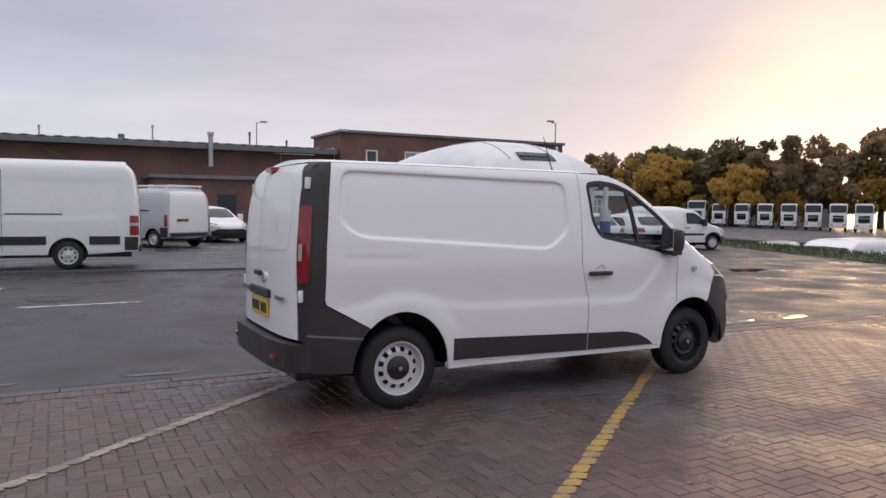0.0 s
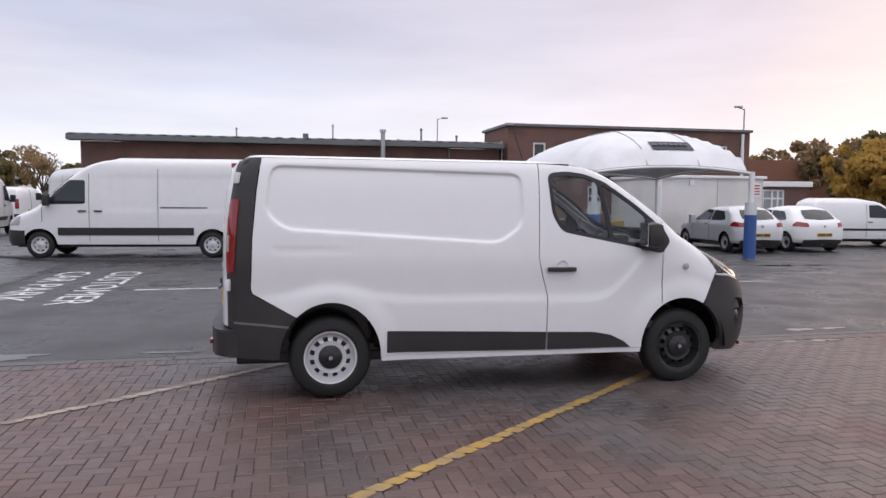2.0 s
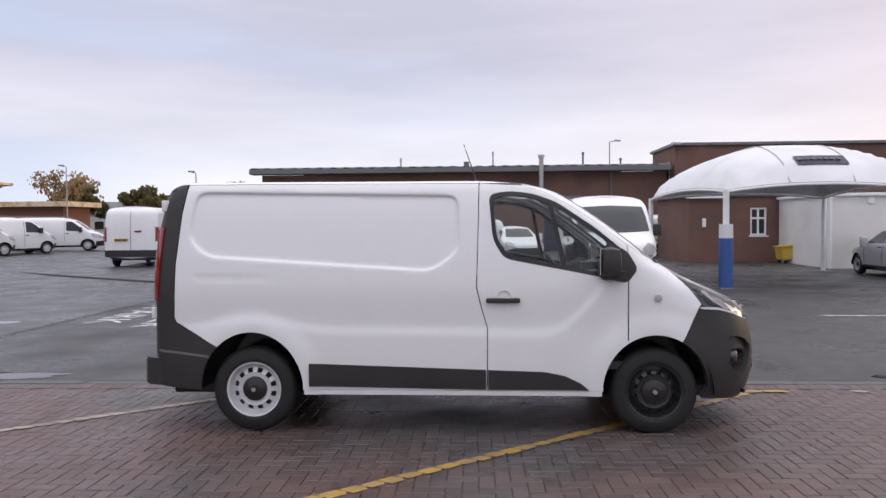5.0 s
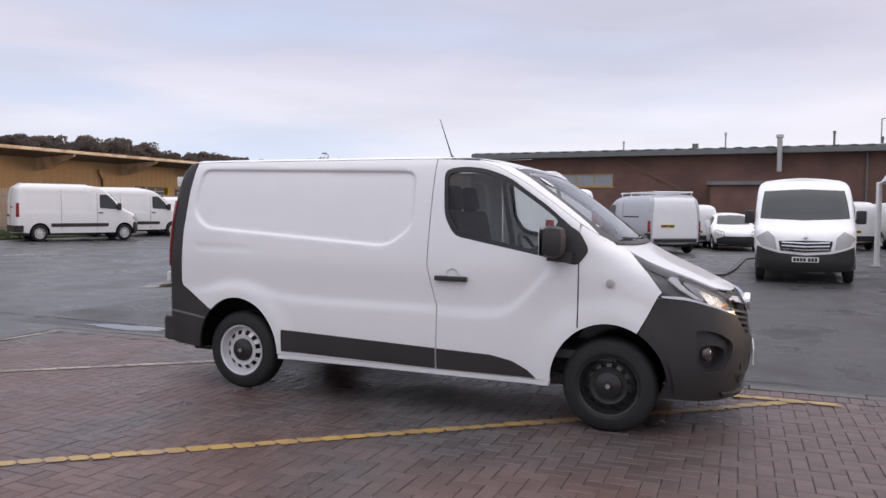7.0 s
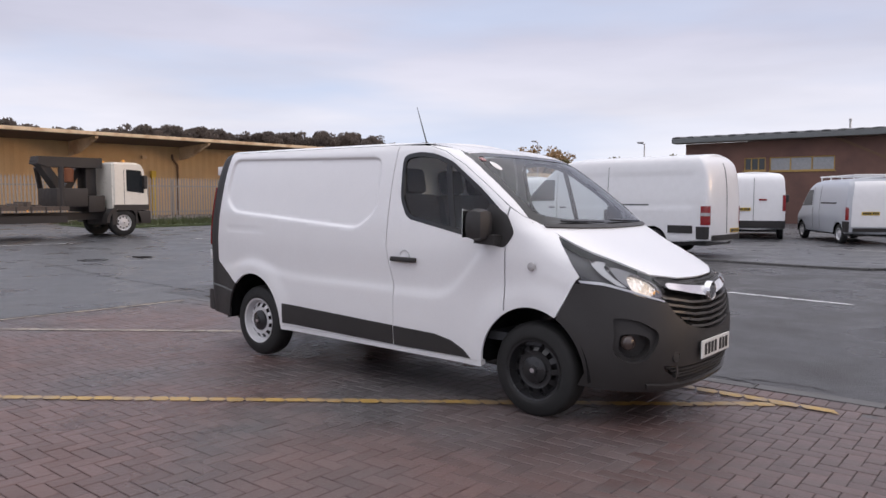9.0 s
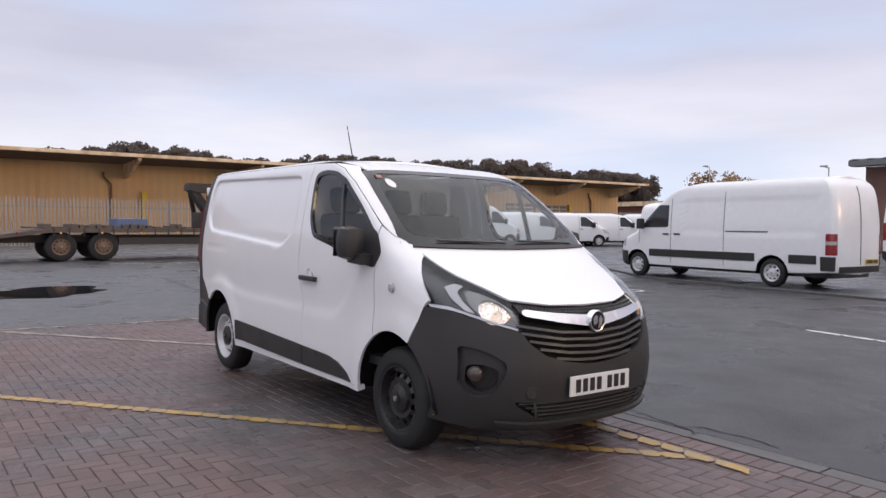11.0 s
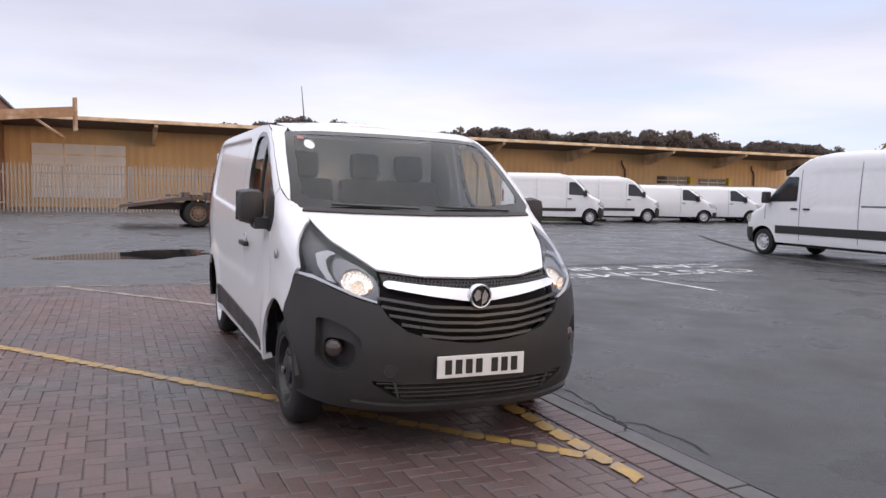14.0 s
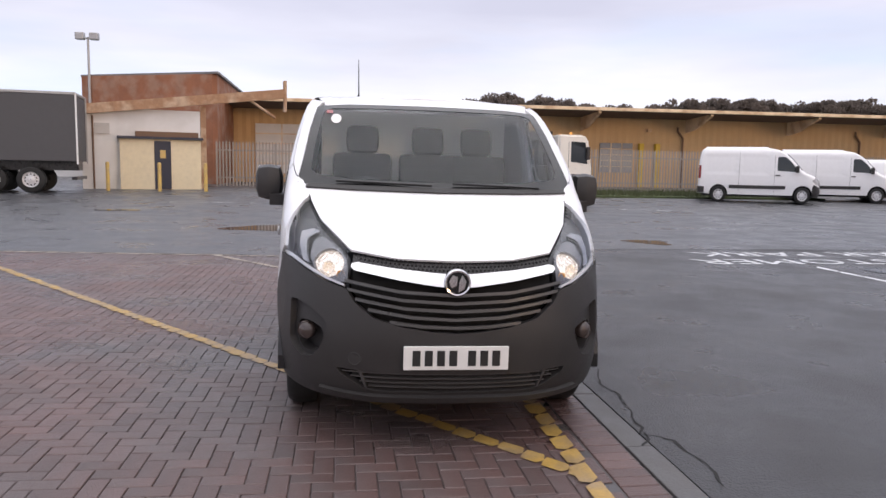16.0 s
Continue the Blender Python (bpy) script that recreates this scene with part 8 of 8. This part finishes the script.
def ground_text(body, x, y, length, cap):
    cu = bpy.data.curves.new("lettering", "FONT")
    cu.body = body
    cu.size = 1.0
    cu.resolution_u = 2
    ob = bpy.data.objects.new("lettering", cu)
    scene.collection.objects.link(ob)
    bpy.context.view_layer.update()
    me = bpy.data.meshes.new_from_object(ob.evaluated_get(bpy.context.evaluated_depsgraph_get()))
    bpy.data.objects.remove(ob)
    co = np.array([v.co[:] for v in me.vertices])
    lo, hi = co.min(0), co.max(0)
    for v in me.vertices:
        u = (v.co.x - lo[0]) / (hi[0] - lo[0]) * length
        w = (v.co.y - lo[1]) / (hi[1] - lo[1]) * cap
        v.co = (x + w, y - u, 0.005)
    me.materials.clear()
    me.materials.append(WHITE_LINE)
    t = new("line_marking", me)
    tagged(t, "worn white lettering reading %s on the asphalt" % body.lower(), kind="structure")


ground_text("CUSTOMER", -5.42, 10.05, 4.95, 0.62)
ground_text("CAR PARK", -6.45, 10.15, 4.6, 0.62)


def puddle(x, y, rx, ry, seed, z=0.004):
    rng = np.random.default_rng(seed)
    ph = rng.random(6) * 6.28
    pts = []
    for k in range(44):
        a = 2 * math.pi * k / 44
        r = 1 + 0.22 * math.sin(2 * a + ph[0]) + 0.14 * math.sin(3 * a + ph[1]) + 0.10 * math.sin(5 * a + ph[2]) + 0.06 * math.sin(9 * a + ph[3])
        pts.append((x + rx * r * math.cos(a), y + ry * r * math.sin(a)))
    flat_shape("water", pts, z + ground_z(x, y), WATER, "shallow puddle of rain water on the yard")


for p in ((-11.4, -1.35, 1.2, 1.55, 1), (4.5, 1.28, 0.16, 0.10, 2), (5.0, 1.30, 0.18, 0.06, 3), (6.1, 1.28, 0.3, 0.08, 4), (-5.0, 1.30, 0.8, 0.13, 5), (-3.1, 1.30, 0.3, 0.05, 6),
          (9.6, 7.6, 0.7, 0.2, 8), (12.5, 7.5, 0.8, 0.3, 9), (-8.2, 5.6, 0.5, 0.35, 10), (-13.6, 4.4, 0.4, 0.3, 11), (-16.5, -7.0, 0.5, 0.5, 15), (10.5, 9.3, 0.9, 0.15, 16)):
    puddle(*p)


def manhole(x, y, r=0.34):
    t = thing("manhole_cover", "dark iron manhole cover in the asphalt", "manhole cover", pose(x, y, 0))
    part("frame", add_lathe(bmesh.new(), [(r + 0.06, 0.0), (r + 0.06, 0.007), (r, 0.007), (r, 0.001)], (0, 0, 0), "Z", 28), STEEL_BLACK, t)
    part("lid", cyl((0, 0, -0.01), (0, 0, 0.006), r - 0.012, n=28), STEEL_BLACK, t)


manhole(-3.97, 7.7)
manhole(10.0, 8.3, 0.3)
manhole(-13.6, 3.2, 0.3)

# cracked patches of old asphalt: raised thin seams
rng = np.random.default_rng(8)


def crack(pts, w, label="crack in the asphalt filled with dark grit"):
    bm = bmesh.new()
    dense = []
    for (x0, y0), (x1, y1) in zip(pts, pts[1:]):
        n = max(2, int(math.hypot(x1 - x0, y1 - y0) / 0.06))
        for k in range(n):
            t = k / n
            dense.append((x0 + (x1 - x0) * t + (rng.random() - 0.5) * 0.07, y0 + (y1 - y0) * t + (rng.random() - 0.5) * 0.07))
    for (x0, y0), (x1, y1) in zip(dense, dense[1:]):
        d = Vector((x1 - x0, y1 - y0)).normalized()
        ww = w * (0.4 + rng.random())
        n = Vector((-d.y, d.x)) * ww
        bm.faces.new([bm.verts.new((x0 - n.x, y0 - n.y, 0.003)), bm.verts.new((x1 - n.x, y1 - n.y, 0.003)), bm.verts.new((x1 + n.x, y1 + n.y, 0.003)), bm.verts.new((x0 + n.x, y0 + n.y, 0.003))])
    solid("crack", bm, CRACK, label, kind="structure")


crack([(1.02, 1.26), (1.37, 1.2), (1.75, 1.22), (2.15, 1.13), (2.29, 1.1), (2.36, 1.21), (2.49, 1.23), (2.73, 1.23), (2.94, 1.23), (3.1, 1.22)], 0.007)
crack([(2.29, 1.1), (2.55, 1.03), (2.76, 1.04), (2.96, 1.02), (3.09, 1.01)], 0.007)
crack([(-6.9, 4.2), (-6.85, 7.0), (-6.75, 10.5), (-6.7, 13.4)], 0.012)
crack([(-14, 2.1), (-9, 1.6), (-5, 1.5)], 0.012)


# ---------------------------------------------------------------- block paving
def paving():
    root = thing("pavement", "wet herringbone paving of dark red and grey clay blocks", "", kind="structure")
    part("bedding", laid_sheet([PAVE_X0, 12, 60], YARD_YS + [EDGE_Y], -0.0075, 0.044), JOINT, root, smooth=60)
    rng = np.random.default_rng(21)
    u = 0.1
    g = 0.0024
    y_top = 0.71

    def one(cx, cy, lx, ly, gx=0.0, gs=0.0):
        """Eight corners of a block with chamfered top edges, slightly out of level."""
        z = (rng.random() - 0.5) * 0.003
        tx, ty = (rng.random(2) - 0.5) * 0.010
        out = []
        for k, (ins, zz) in enumerate(((0.0, -0.012), (0.0, -0.0035), (0.004, 0.0))):
            for sx, sy in ((-1, -1), (1, -1), (1, 1), (-1, 1)):
                dx, dy = sx * (lx / 2 - g - ins), sy * (ly / 2 - g - ins)
                out.append((cx + dx, cy + dy, zz + z + gx + dx * tx + dy * (ty + gs)))
        return out
    faces1 = [(8, 9, 10, 11)] + [(a + 4, (a + 1) % 4 + 4, (a + 1) % 4 + 8, a + 8) for a in range(4)] + [(a, (a + 1) % 4, (a + 1) % 4 + 4, a + 4) for a in range(4)]
    verts, faces, near = [], [], []
    x0, x1, y0 = PAVE_X0, 11.0, -7.6
    for j in range(int(y0 / u), int(y_top / u) + 1):
        for i in range(int(x0 / u), int(x1 / u) + 1):
            d = (i - j) % 4
            if d == 0:
                cx, cy, lx, ly = i * u + u, j * u + u / 2, 2 * u, u
            elif d == 3:
                cx, cy, lx, ly = i * u + u / 2, j * u + u, u, 2 * u
            else:
                continue
            if cy + ly / 2 > y_top + 0.005 or cx - lx / 2 < x0:
                continue
            if 2.5 < cx < 4.75 and -1.9 < cy < 0.7 and len(near) < 296:
                near.append((cx, cy, lx > ly))
                continue
            b = len(verts)
            verts += one(cx, cy, lx, ly, ground_z(cx, cy), ground_slope(cx, cy))
            faces += [tuple(b + q for q in f) for f in faces1]
    # header course along the edge
    i = 0
    x = x0 + u / 2
    while x < x1:
        b = len(verts)
        verts += one(x, 0.812, u, 2 * u)
        faces += [tuple(b + q for q in f) for f in faces1]
        x += u
    me = bpy.data.meshes.new("blocks")
    me.from_pydata(verts, [], faces)
    me.materials.append(BLOCK_JOINED)
    o = new("blocks", me)
    o.parent = root
    tagged(o, kind="stuff")
    # the nearest blocks, one by one
    pool = {}
    for flat in (True, False):
        pool[flat] = []
        for _ in range(8):
            m1 = bpy.data.meshes.new("block")
            m1.from_pydata(one(0, 0, *((2 * u, u) if flat else (u, 2 * u))), [], faces1)
            m1.materials.append(BLOCK)
            pool[flat].append(m1)
    for k, (cx, cy, flat) in enumerate(near):
        o = new("block", pool[flat][(k * 5 + k // 7) % 8])
        o.parent = root
        o.matrix_basis = pose(cx, cy, ground_z(cx, cy), math.degrees(math.atan(ground_slope(cx, cy))), 0, 0)
    # the rest of the paving behind the camera and far aside
    part("outer_paving", laid_sheet([10.9, 60], YARD_YS + [0.9], -0.006, 0.003), BLOCK_JOINED, root)
    part("outer_paving", laid_sheet([PAVE_X0, 10.89], [-60, -30, -12, -9.5, -8.65, -8.0, -7.4], -0.006, 0.003), BLOCK_JOINED, root)
    # concrete edging
    x = PAVE_X0
    k = 0
    while x < 30:
        part("edging", box(x + 0.004, x + 0.911, EDGE_Y + 0.005, EDGE_Y + 0.15, -0.05, 0.002 + 0.002 * math.sin(k * 2.3), 0.006), EDGING, root)
        x += 0.915
        k += 1


paving()
